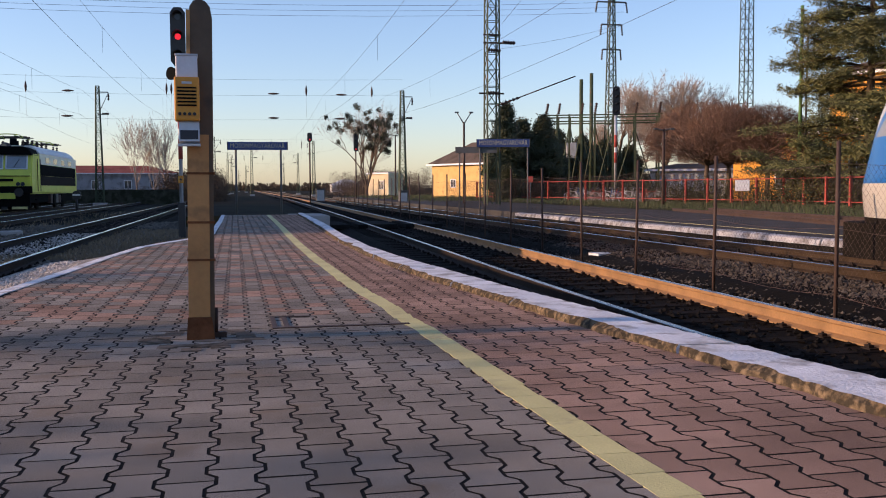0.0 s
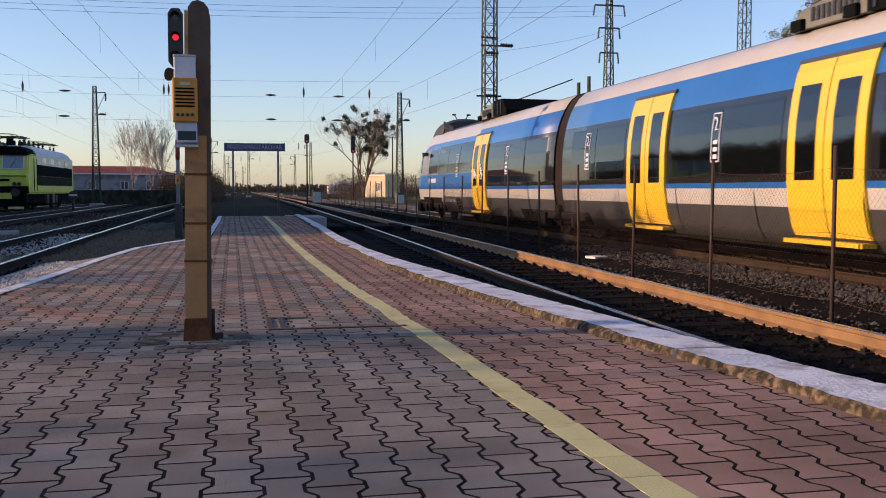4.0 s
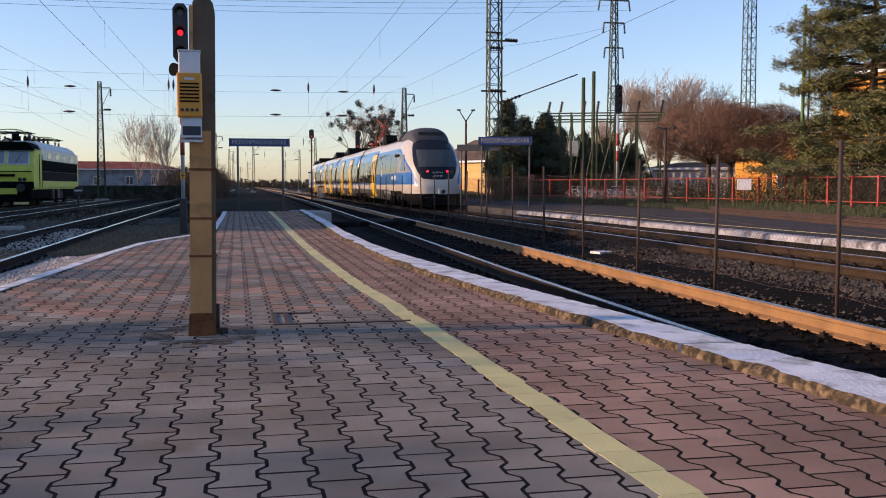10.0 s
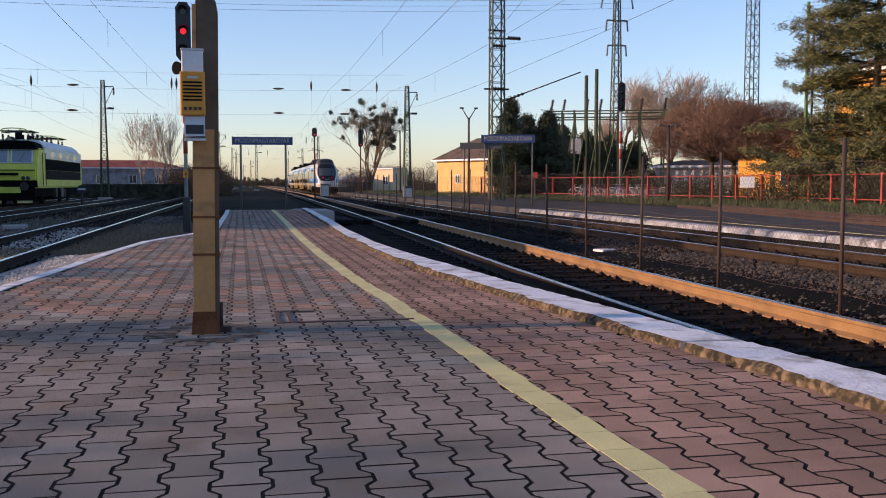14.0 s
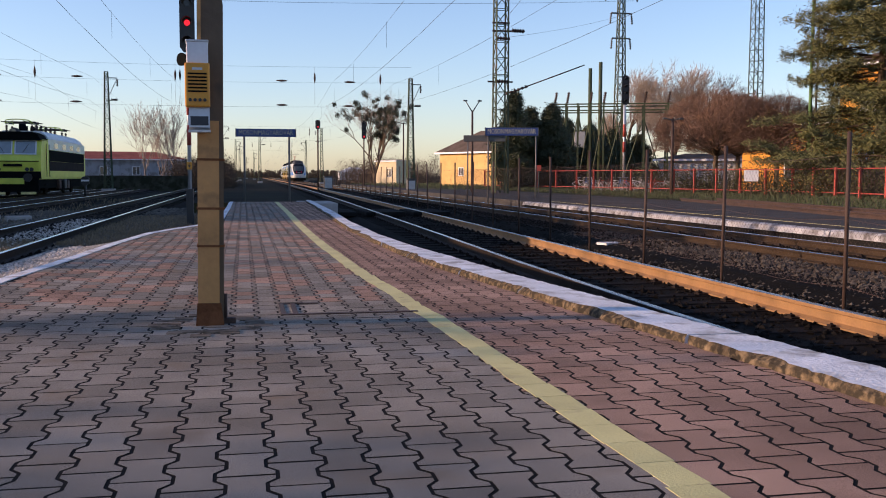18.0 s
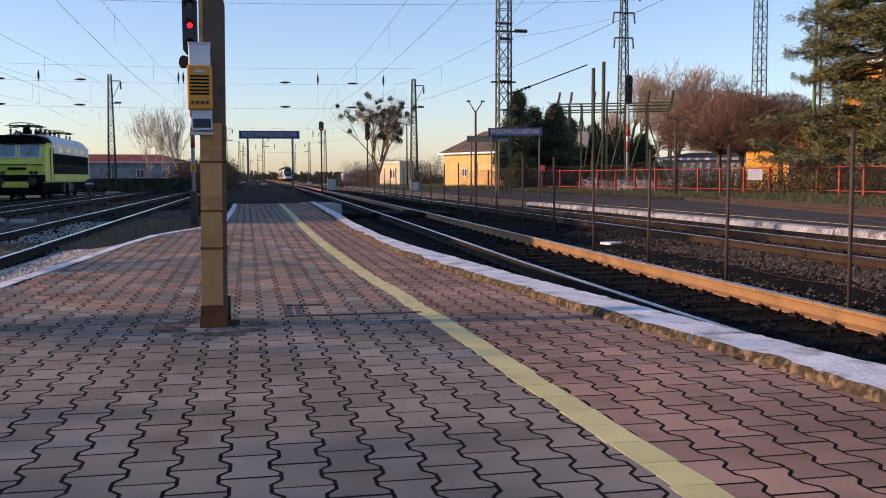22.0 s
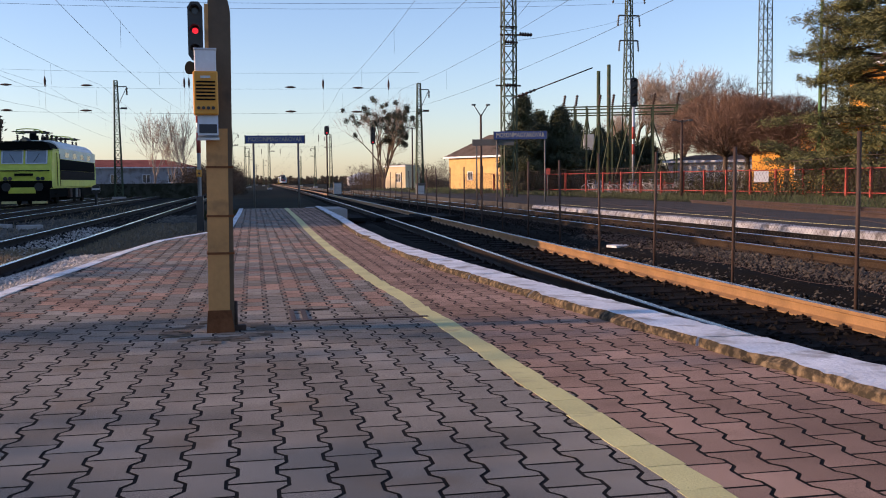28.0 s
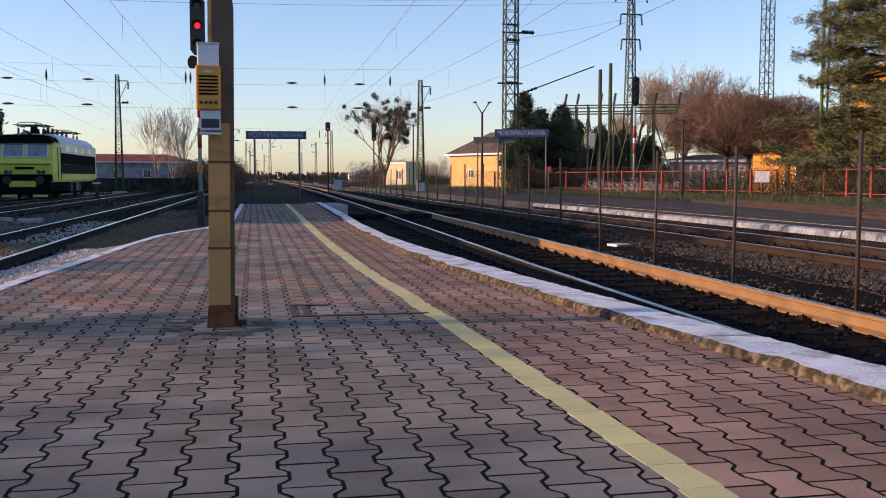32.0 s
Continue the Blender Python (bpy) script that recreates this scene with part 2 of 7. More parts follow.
T_NOSE = nose_paint()
CAB_GLASS = mat("cab_glass", (0.055, 0.066, 0.068), 0.06, vary=0.1, bump=0, spec=0.6)
T_UNDER = mat("train_underframe", (0.012, 0.010, 0.008), 0.85, vary=0.4, scale=4, bump=0.3)
# lighter copy of T_UNDER: sunlight on the bogies is put into the colour
T_BOGIE = mat("sunlit_bogie", (0.024, 0.019, 0.015), 0.85, vary=0.45, scale=5, grain=40, bump=0.3)
BELLOWS = mat("bellows_rubber", (0.045, 0.028, 0.020), 0.75, vary=0.25, scale=3, bump=0.2)
TAIL = mat("lit_tail_lamp", (1.0, 0.015, 0.05), 0.3, emit=1.3, bump=0)
POLE_DARK = mat("dark_brown_paint", (0.105, 0.066, 0.036), 0.6, vary=0.25, scale=4, grain=30, bump=0.2, dirt=(0.06, 0.04, 0.025), dirt_at=0.6)
L_GREEN = mat("loco_green", (0.62, 0.66, 0.085), 0.45, vary=0.15, scale=1.5, grain=20, bump=0.05)
L_DARK = mat("loco_dark_green", (0.006, 0.007, 0.007), 0.9, vary=0.2, scale=2, bump=0.05)
L_ROOF = mat("loco_roof", (0.66, 0.68, 0.68), 0.5, vary=0.15, scale=2, bump=0.1)
L_CREAM = mat("loco_cream", (0.80, 0.80, 0.62), 0.45, vary=0.1, scale=2, bump=0.05)
FOOTING = mat("worn_footing", (0.17, 0.135, 0.105), 0.95, vary=0.4, scale=6, grain=50, bump=0.6, dirt=(0.07, 0.06, 0.045), dirt_at=0.55)
RUBBER = mat("crossing_rubber", (0.014, 0.014, 0.014), 0.9, vary=0.3, scale=3, grain=30, bump=0.3)
L_BROWN = mat("loco_brown_band", (0.035, 0.03, 0.026), 0.9, vary=0.2, scale=2, bump=0.05)
GLASS = mat("window_glass", (0.05, 0.06, 0.07), 0.06, vary=0.1, bump=0, spec=1.0)
# paler than GLASS: the bright reflection in the windscreens is put into the colour
PALE_GLASS = mat("pale_reflecting_pane", (0.22, 0.26, 0.28), 0.12, vary=0.1, bump=0, spec=1.0)
STUCCO = mat("ochre_stucco", (0.60, 0.39, 0.155), 0.9, vary=0.15, scale=1.2, grain=40, bump=0.3, dirt=(0.36, 0.24, 0.11), dirt_at=0.66)
ORANGE_WALL = mat("orange_stucco", (0.62, 0.29, 0.05), 0.9, vary=0.15, scale=1.2, grain=40, bump=0.3)
PALE_WALL = mat("pale_stucco", (0.55, 0.56, 0.57), 0.9, vary=0.15, scale=0.8, grain=30, bump=0.3)
DEPOT_WALL = mat("grey_depot_wall", (0.27, 0.27, 0.29), 0.9, vary=0.2, scale=0.5, grain=30, bump=0.3, dirt=(0.16, 0.15, 0.15), dirt_at=0.58)
CREAM_WALL = mat("cream_stucco", (0.62, 0.52, 0.34), 0.9, vary=0.15, scale=0.8, grain=30, bump=0.3)
ROOF_TILE = mat("weathered_roof_tiles", (0.105, 0.082, 0.068), 0.85, vary=0.3, scale=1.0, grain=14, bump=0.6)
RED_ROOF = mat("red_roof", (0.25, 0.085, 0.065), 0.85, vary=0.3, scale=0.6, grain=8, bump=0.4)
BARK = mat("bark", (0.115, 0.085, 0.06), 0.9, vary=0.35, scale=4, grain=30, bump=0.8)
TWIG = mat("bare_twigs", (0.17, 0.105, 0.075), 0.85, vary=0.3, scale=0.4, grain=5, bump=0, each=0.3)
TWIG_PALE = mat("pale_bare_twigs", (0.27, 0.215, 0.175), 0.85, vary=0.3, scale=0.4, grain=5, bump=0, each=0.25)
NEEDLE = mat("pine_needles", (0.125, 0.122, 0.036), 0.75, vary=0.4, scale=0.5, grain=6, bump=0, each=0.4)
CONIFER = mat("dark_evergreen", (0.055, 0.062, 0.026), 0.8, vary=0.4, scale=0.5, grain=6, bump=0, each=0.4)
MISTLETOE = mat("mistletoe", (0.05, 0.05, 0.022), 0.8, vary=0.4, scale=0.5, grain=6, bump=0, each=0.3)
HEDGE = mat("hedge_leaves", (0.06, 0.065, 0.025), 0.8, vary=0.4, scale=0.7, grain=6, bump=0, each=0.4)
BRUSH_DARK = mat("dark_brush", (0.065, 0.05, 0.036), 0.9, vary=0.4, scale=0.3, grain=6, bump=0, each=0.3)
BRUSH = mat("brown_brush", (0.12, 0.085, 0.055), 0.9, vary=0.4, scale=0.3, grain=6, bump=0, each=0.3)


# ---- building helpers ----
def box(bm, x0, x1, y0, y1, z0, z1, m=0, bevel=0.0):
    vs = [bm.verts.new((x, y, z)) for z in (z0, z1) for y in (y0, y1) for x in (x0, x1)]
    fs = []
    for a, b, c, d in ((0, 2, 3, 1), (4, 5, 7, 6), (0, 1, 5, 4), (2, 6, 7, 3), (0, 4, 6, 2), (1, 3, 7, 5)):
        f = bm.faces.new([vs[i] for i in (a, b, c, d)])
        f.material_index = m
        fs.append(f)
    if bevel:
        es = list({e for f in fs for e in f.edges})
        bmesh.ops.bevel(bm, geom=es, offset=bevel, segments=2, affect="EDGES", profile=0.5)
    return vs


def rod(bm, a, b, r0, r1=None, n=6, m=0, cap=True):
    """A round or many-sided bar from a to b."""
    a, b = Vector(a), Vector(b)
    r1 = r0 if r1 is None else r1
    w = (b - a).normalized()
    u = w.orthogonal().normalized()
    v = w.cross(u)
    rings = []
    for p, r in ((a, r0), (b, r1)):
        rings.append([bm.verts.new(p + r * (math.cos(2 * math.pi * (i + 0.5) / n) * u + math.sin(2 * math.pi * (i + 0.5) / n) * v)) for i in range(n)])
    for i in range(n):
        f = bm.faces.new((rings[0][i], rings[0][(i + 1) % n], rings[1][(i + 1) % n], rings[1][i]))
        f.material_index, f.smooth = m, n > 5
    if cap:
        bm.faces.new(rings[0][::-1]).material_index = m
        bm.faces.new(rings[1]).material_index = m


def prism(bm, outline, axis, lo, hi, m=0):
    """A flat outline of (a, b) pulled along an axis: for 'y' a is x and b is z, for 'x' a is y and b is z, for 'z' a is x and b is y."""
    def at(a, b, c):
        return {"y": (a, c, b), "x": (c, a, b), "z": (a, b, c)}[axis]
    lo_v = [bm.verts.new(at(a, b, lo)) for a, b in outline]
    hi_v = [bm.verts.new(at(a, b, hi)) for a, b in outline]
    n = len(outline)
    for i in range(n):
        bm.faces.new((lo_v[i], lo_v[(i + 1) % n], hi_v[(i + 1) % n], hi_v[i])).material_index = m
    bm.faces.new(lo_v[::-1]).material_index = m
    bm.faces.new(hi_v).material_index = m


def mesh_of(name, bm, mats):
    me = bpy.data.meshes.new(name)
    bmesh.ops.recalc_face_normals(bm, faces=bm.faces[:])
    bm.to_mesh(me)
    bm.free()
    for m in mats if isinstance(mats, (list, tuple)) else [mats]:
        me.materials.append(m)
    return me


def part(name, bm, mats, parent=None, label="", at=None):
    """ONE mesh object, under a thing or under a part."""
    ob = new(name, mesh_of(name, bm, mats))
    if parent:
        ob.parent = parent
    if at is not None:
        ob.matrix_basis = at
    if label:
        ob["label"] = label
    return ob


def share(name, me, parent, at):
    ob = new(name, me)
    ob.parent = parent
    ob.matrix_basis = at
    return ob


def thing(name, m, label, category, group="", kind=""):
    ob = new(name)
    ob.empty_display_size = 0.1
    ob.matrix_basis = m
    return tagged(ob, label, category, group, kind)


def raw(name, verts, faces, mats, parent=None, smooth=False):
    me = bpy.data.meshes.new(name)
    me.from_pydata(verts, [], faces)
    for m in mats if isinstance(mats, (list, tuple)) else [mats]:
        me.materials.append(m)
    if smooth:
        me.polygons.foreach_set("use_smooth", [True] * len(me.polygons))
    me.update()
    ob = new(name, me)
    if parent:
        ob.parent = parent
    return ob


ZR = -0.335  # top of the rails; the platform's top is 0


def sweep(name, profile, line, mats, parent=None, pick=None):
    """A closed profile of (x, z) pulled along a line of (x, y) that runs mostly along y."""
    verts, faces, n = [], [], len(profile)
    for x, y in line:
        verts += [(x + a, y, b) for a, b in profile]
    for i in range(len(line) - 1):
        for j in range(n):
            k = (j + 1) % n
            faces.append((i * n + j, i * n + k, (i + 1) * n + k, (i + 1) * n + j))
    faces += [tuple(range(n))[::-1], tuple((len(line) - 1) * n + j for j in range(n))]
    ob = raw(name, verts, faces, mats, parent)
    if pick:
        for f in ob.data.polygons[:-2]:
            f.material_index = pick[f.index % n]
    bm = bmesh.new()
    bm.from_mesh(ob.data)
    bmesh.ops.recalc_face_normals(bm, faces=bm.faces[:])
    bm.to_mesh(ob.data)
    bm.free()
    return ob


# ---- ground ----
def build_ground():
    ys = [-300, -60, -10, 0, 20, 40, 70, 110, 170, 260, 400, 700, 1200, 2400, 4500]
    xs = [-3000, -1200, -500, -200, -90, -40, -18, 0, 14.3, 30, 60, 140, 300, 700, 1500, 3000]
    verts = [(x, y, -0.56) for y in ys for x in xs]
    n = len(xs)
    faces = [(j * n + i, j * n + i + 1, (j + 1) * n + i + 1, (j + 1) * n + i) for j in range(len(ys) - 1) for i in range(n - 1)]
    tagged(raw("ground", verts, faces, SOIL), "dark bare soil and trodden grass between the tracks", "ground", kind="structure")


build_ground()


def t1(y):
    if y < 10:
        return 4.28
    return 4.28 + 1.9 * (1 - math.exp(-(y - 10) / 75)) + 0.006 * (y - 10)


def t2(y):
    return 9.15 + 0.006 * max(0.0, y - 5) + 0.0046 * max(0.0, y - 170)


def l1(y):
    return -4.28 + 0.004 * max(0.0, y - 10)


def l2(y):
    return -8.95 + 0.002 * y


def l3(y):
    return -12.0 + 0.0 * y


RAIL_PROFILE = [(-0.07, -0.16), (0.07, -0.16), (0.07, -0.145), (0.012, -0.12), (0.012, -0.045), (0.035, -0.035), (0.035, -0.006), (0.026, 0.0), (-0.026, 0.0), (-0.035, -0.006), (-0.035, -0.035), (-0.012, -0.045), (-0.012, -0.12), (-0.07, -0.145)]


def build_track(mid, y0, y1, label, near, flank=None, head=None):
    """Ballast, sleepers and two rails."""
    ys = [y0 + (y1 - y0) * (i / 40) ** 2 for i in range(41)]
    line = [(mid(y), y) for y in ys]
    bed = sweep("track_bed", [(-2.0, -0.6), (2.0, -0.6), (1.45, ZR - 0.17), (-1.45, ZR - 0.17)], line, BALLAST)
    tagged(bed, label, "railway track", kind="structure")
    for s in (-0.753, 0.753):
        # flank beside the platform is darkened for the kerb's shade and for dirt
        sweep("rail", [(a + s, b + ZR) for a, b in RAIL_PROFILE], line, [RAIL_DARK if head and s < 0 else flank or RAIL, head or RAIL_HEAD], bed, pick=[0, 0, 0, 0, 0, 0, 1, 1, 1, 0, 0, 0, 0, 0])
    bm = bmesh.new()
    box(bm, -1.25, 1.25, -0.12, 0.12, -0.14, 0.0, bevel=0.012)
    me = mesh_of("sleeper", bm, SLEEPER)
    bm = bmesh.new()
    for s in (-0.753, 0.753):
        box(bm, s - 0.15, s + 0.15, -0.06, 0.06, 0.0, 0.014)
        for d in (-0.115, 0.115):
            box(bm, s + d - 0.024, s + d + 0.024, -0.03, 0.03, 0.014, 0.036)
            rod(bm, (s + d, 0, 0.034), (s + d, 0, 0.05), 0.011)
    plate = mesh_of("rail_fastening", bm, RAIL_DARK)
    y, rest_v, rest_f = y0 + 0.4, [], []
    while y < min(y1, 150):
        if y < near:
            sl = share("sleeper", me, bed, pose(mid(y), y, ZR - 0.158, 0, 0, random.uniform(-0.8, 0.8)))
            share("rail_fastening", plate, sl, pose(0, 0, 0))
        else:
            k, x = len(rest_v), mid(y)
            rest_v += [(x + a, y + b, ZR - 0.158 + c) for c in (-0.1, 0) for b in (-0.12, 0.12) for a in (-1.25, 1.25)]
            rest_f += [tuple(k + i for i in q) for q in ((4, 5, 7, 6), (0, 1, 5, 4), (2, 6, 7, 3), (0, 4, 6, 2), (1, 3, 7, 5))]
        y += 0.62
    tagged(raw("far_sleepers", rest_v, rest_f, SLEEPER, bed), kind="stuff")
    return bed


build_track(t1, -6, 600, "rusty rails on dark sleepers in oily ballast beside the platform", 45, None, DULL_HEAD)
build_track(t2, -70, 700, "rails with brown rusty flanks on dark ballast", 45, RAIL_BROWN)
# siding flanks face away from the sun; the dark copy holds that shade
build_track(l1, -6, 500, "curving siding rails with shiny heads on gravel", 45, RAIL_DARK)
build_track(l2, 0, 400, "siding rails on dark ballast", 0, RAIL_DARK)
build_track(l3, 0, 400, "siding rails under the parked locomotive", 0, RAIL_DARK)


def rocks(name, n, where, mats, label, size=(0.018, 0.05)):
    """Loose stones as small crumpled lumps."""
    base = [Vector(v).normalized() for v in ((1, 0, 0.2), (-1, 0.2, 0), (0, 1, 0.1), (0.1, -1, 0), (0.2, 0.1, 1), (0, 0, -1))]
    tri = ((0, 2, 4), (2, 1, 4), (1, 3, 4), (3, 0, 4), (2, 0, 5), (1, 2, 5), (3, 1, 5), (0, 3, 5))
    rnd = random.Random(name + str(n))
    verts, faces = [], []
    for _ in range(n):
        x, y, z = where(rnd)
        r, k, a = rnd.uniform(*size), len(verts), rnd.uniform(0, 6.3)
        for v in base:
            s = r * rnd.uniform(0.7, 1.25)
            verts.append((x + s * (v.x * math.cos(a) - v.y * math.sin(a)), y + s * (v.x * math.sin(a) + v.y * math.cos(a)), z + 0.75 * s * v.z))
        faces += [tuple(k + i for i in t) for t in tri]
    return tagged(raw(name, verts, faces, mats), label, "gravel", kind="stuff")


def bed_height(d):
    """Height of a ballast bed at a distance d from its middle."""
    d = abs(d)
    return ZR - 0.17 if d < 1.45 else max(-0.56, ZR - 0.17 - (d - 1.45) * 0.1)


def on_track(mid, lo, hi, y0, y1, far=2.0, lift=0.0):
    def where(r):
        y = y0 + (y1 - y0) * r.random() ** far
        d = r.uniform(lo, hi)
        return mid(y) + d, y, bed_height(d) + lift + r.uniform(-0.01, 0.015)
    return where


shoulder = [(t2(y) - 2.25, y) for y in (-6, 0, 5, 10, 20, 40, 80, 140)]
tagged(sweep("ballast_shoulder", [(-1.0, -0.58), (0.9, -0.58), (0.75, ZR - 0.13), (0.0, -0.40), (-0.55, -0.46)], shoulder, [BALLAST]), "dark ballast shoulder between the tracks", "ballast", kind="structure")


def on_shoulder(r):
    y = 3 + 17 * r.random() ** 1.2
    d = r.uniform(-0.95, 0.85)
    z = -0.40 - (0.02 if d > 0 else -0.2 * d * 0.9) * 1.0
    return t2(y) - 2.25 + d, y, z + r.uniform(-0.015, 0.02)


rocks("ballast_stones", 9000, on_shoulder, STONE, "loose ballast stones heaped along the track", (0.018, 0.046))
rocks("ballast_stones", 5000, lambda r: (lambda p: (p[0] + 0.08, p[1] * 2.2 + 9, p[2]))(on_shoulder(r)), STONE_DARK, "darker ballast stones farther along the track", (0.02, 0.05))
rocks("ballast_stones", 5000, on_track(t1, -0.7, 2.0, 2, 50, 2.0), STONE_OIL, "oily ballast stones between sleepers")
rocks("ballast_stones", 3000, on_track(t2, -0.9, 1.5, 6, 60, 2.0), STONE_DARK, "dark ballast stones between the rails")
GRAVEL_BED = mat("pale_gravel_bed", (0.25, 0.23, 0.205), 0.95, vary=0.5, scale=9, grain=26, bump=0.9)
line = [(-1.8, 2.0), (-1.8, 8.0), (-1.62, 10.0), (-1.52, 11.6), (-1.3, 14.0), (-1.1, 17.8)]
tagged(sweep("gravel_bed", [(-2.15, -0.58), (0.05, -0.58), (0.05, -0.27), (-0.5, -0.27), (-1.6, -0.44), (-2.05, -0.455)], line, [GRAVEL_BED]), "pale gravel banked against the platform", "gravel", kind="structure")


def on_bank(r):
    y = 6 + 11.8 * r.random()
    d = r.uniform(-2.0, 0.0)
    return -1.8 + 0.085 * max(0.0, y - 8) + d, y, (-0.265 if d > -0.5 else max(-0.45, -0.265 + (d + 0.5) * 0.165)) + r.uniform(-0.012, 0.012)


rocks("pale_gravel", 12000, on_bank, STONE_LIGHT, "pale loose gravel beside the platform", (0.014, 0.036))
rocks("pale_gravel", 2500, lambda r: (r.uniform(-4.9, -3.65), 8 + 22 * r.random() ** 1.3, ZR - 0.15 + r.uniform(-0.02, 0.01)), STONE_LIGHT, "pale gravel between the siding rails", (0.016, 0.04))
rocks("ballast_stones", 5000, on_track(l1, -2.2, 0.65, 8, 60, 1.6), STONE, "mixed gravel round the siding")

STONE_MID = mat("dusty_gravel", (0.13, 0.118, 0.10), 0.95, vary=0.3, scale=1.0, grain=30, bump=0.5, each=0.35)
rocks("dusty_gravel", 5000, lambda r: (lambda y: (r.uniform(-3.4, -0.6), y, -0.51 + r.uniform(-0.02, 0.02)))(17.5 + 22 * r.random() ** 1.3), STONE_MID, "dusty grey gravel beyond the pale gravel", (0.03, 0.07))
rocks("dusty_gravel", 2500, lambda r: (r.uniform(-7.6, -5.6), 14 + 24 * r.random(), -0.53 + r.uniform(-0.02, 0.02)), STONE_MID, "dusty grey gravel between the sidings", (0.03, 0.07))


# ---- platform ----
EDGE_L = [(-2.35, -4), (-1.80, 8.0), (-1.62, 10.0), (-1.52, 11.6), (-1.25, 14.3), (-0.80, 15.8), (-0.42, 17.3), (-0.35, 27.2), (-0.36, 30.3)]
EDGE_R = [(2.72, -4), (2.52, 3.4), (2.42, 4.1), (2.30, 5.0), (2.17, 6.3), (2.06, 7.3), (1.95, 8.8), (1.83, 10.3), (1.74, 12.5), (1.76, 16.2), (1.92, 21.5), (2.05, 30.3)]
YELLOW = [(1.26, -4.0), (1.12, 2.3), (1.08, 3.6), (1.045, 5.45), (1.02, 5.75), (1.01, 6.6), (0.965, 7.4), (0.93, 8.5), (0.895, 11.0), (0.88, 13.2), (0.89, 16.3), (0.94, 21.3), (0.98, 30.3)]
KERB_IN = [(2.40, -4), (2.20, 2.9), (2.15, 3.6), (2.06, 4.4), (1.98, 4.9), (1.88, 5.9), (1.78, 7.0), (1.65, 8.3), (1.56, 9.6), (1.51, 12.0), (1.50, 14.2), (1.62, 18.8), (1.76, 25.0), (1.85, 30.3)]


def along(line, y):
    for (xa, ya), (xb, yb) in zip(line, line[1:]):
        if y <= yb:
            return xa + (xb - xa) * (y - ya) / (yb - ya)
    return line[-1][0]


def build_platform():
    ys = [-4, 0, 3, 4, 5, 6, 8, 10, 12, 14, 15, 16, 17.3, 20, 25, 30.3]
    verts, faces = [], []
    for y in ys:
        xl, xr = along(EDGE_L, y), along(KERB_IN, y) + 0.05
        verts += [(xl, y, -0.0014), (xr, y, -0.0014), (xr, y, -0.55), (xl, y, -0.55)]
    for i in range(len(ys) - 1):
        for j in range(4):
            faces.append((4 * i + j, 4 * i + (j + 1) % 4, 4 * i + 4 + (j + 1) % 4, 4 * i + 4 + j))
    faces.append((60, 61, 62, 63))
    base = tagged(raw("platform", verts, faces, JOINT), "railway platform paved with interlocking red-grey concrete blocks", "platform", kind="structure")
    # interlocking blocks: wide at both ends, narrow at the waist
    A, B = 0.1365, 0.2105
    w, q = A / 2 - 0.0054, 0.0145
    hy = B / 2 - 0.0052
    a, b = hy * 0.74, hy * 0.36
    half = [(w + q, -hy), (w + q, -a), (w - q, -b), (w - q, b), (w + q, a), (w + q, hy)]
    shape = half + [(-x, -y) for x, y in half]
    kinds = {}
    for key, m in (("grey", PAVER), ("red", PAVER_RED), ("yellow", PAVER_YELLOW)):
        verts, n = [], 12
        for s, z in ((1.0, -0.045), (1.0, -0.0005), (0.996, 0.0)):
            verts += [(x * s, y * s, z) for x, y in shape]
        faces = [tuple(range(24, 36))]
        for i in range(12):
            j = (i + 1) % 12
            faces += [(i, j, 12 + j, 12 + i), (12 + i, 12 + j, 24 + j, 24 + i)]
        me = bpy.data.meshes.new("paver")
        me.from_pydata(verts, [], faces)
        me.materials.append(m)
        me.materials.append(JOINT)
        me.polygons.foreach_set("material_index", [int(i > 0) for i in range(len(faces))])
        kinds[key] = (me, verts, faces)
    X0, Y0 = -0.075, 1.342
    heap = {k: ([], []) for k in kinds}
    rnd = random.Random(5)
    singles = 0
    j = int(-2.5 / A) - 3
    while X0 + j * A < 2.6:
        xc = X0 + (j + 0.5) * A
        k = -40
        while True:
            yc = Y0 + k * B + (j % 2) * B / 2 + B / 2
            k += 1
            if yc > 30.2:
                break
            if yc < -3.8 or xc - 0.03 < along(EDGE_L, yc) or xc - 0.06 > along(KERB_IN, yc):
                continue
            line = along(YELLOW, yc)
            key = "red" if xc > line else "grey"
            if key == "grey" and xc < 1.0 and yc > 6.2 and rnd.random() < 0.35:
                key = "red"
            z = rnd.uniform(-0.0005, 0.0005)
            tilt = (rnd.uniform(-0.0025, 0.0025), rnd.uniform(-0.0025, 0.0025))
            if 1.7 < yc < 4.3 and -0.75 < xc < 1.35 and singles < 290:
                m = Matrix.Translation((xc, yc, z)) @ Euler((tilt[0], tilt[1], rnd.gauss(0, 0.004))).to_matrix().to_4x4()
                share("paver", kinds[key][0], base, m)
                singles += 1
            else:
                vs, fs = heap[key]
                o = len(vs)
                vs += [(xc + x, yc + y, z + c + tilt[0] * y - tilt[1] * x) for x, y, c in kinds[key][1]]
                fs += [tuple(o + i for i in f) for f in kinds[key][2]]
        j += 1
    for key, m in (("grey", PAVER), ("red", PAVER_RED), ("yellow", PAVER_YELLOW)):
        if heap[key][1]:
            rest = tagged(raw("pavers", *heap[key], [m, JOINT], base), kind="stuff")
            rest.data.polygons.foreach_set("material_index", [int(i % 25 > 0) for i in range(len(rest.data.polygons))])
    # painted line of straight-edged blocks, each a little out of line with the next
    y = -3.7
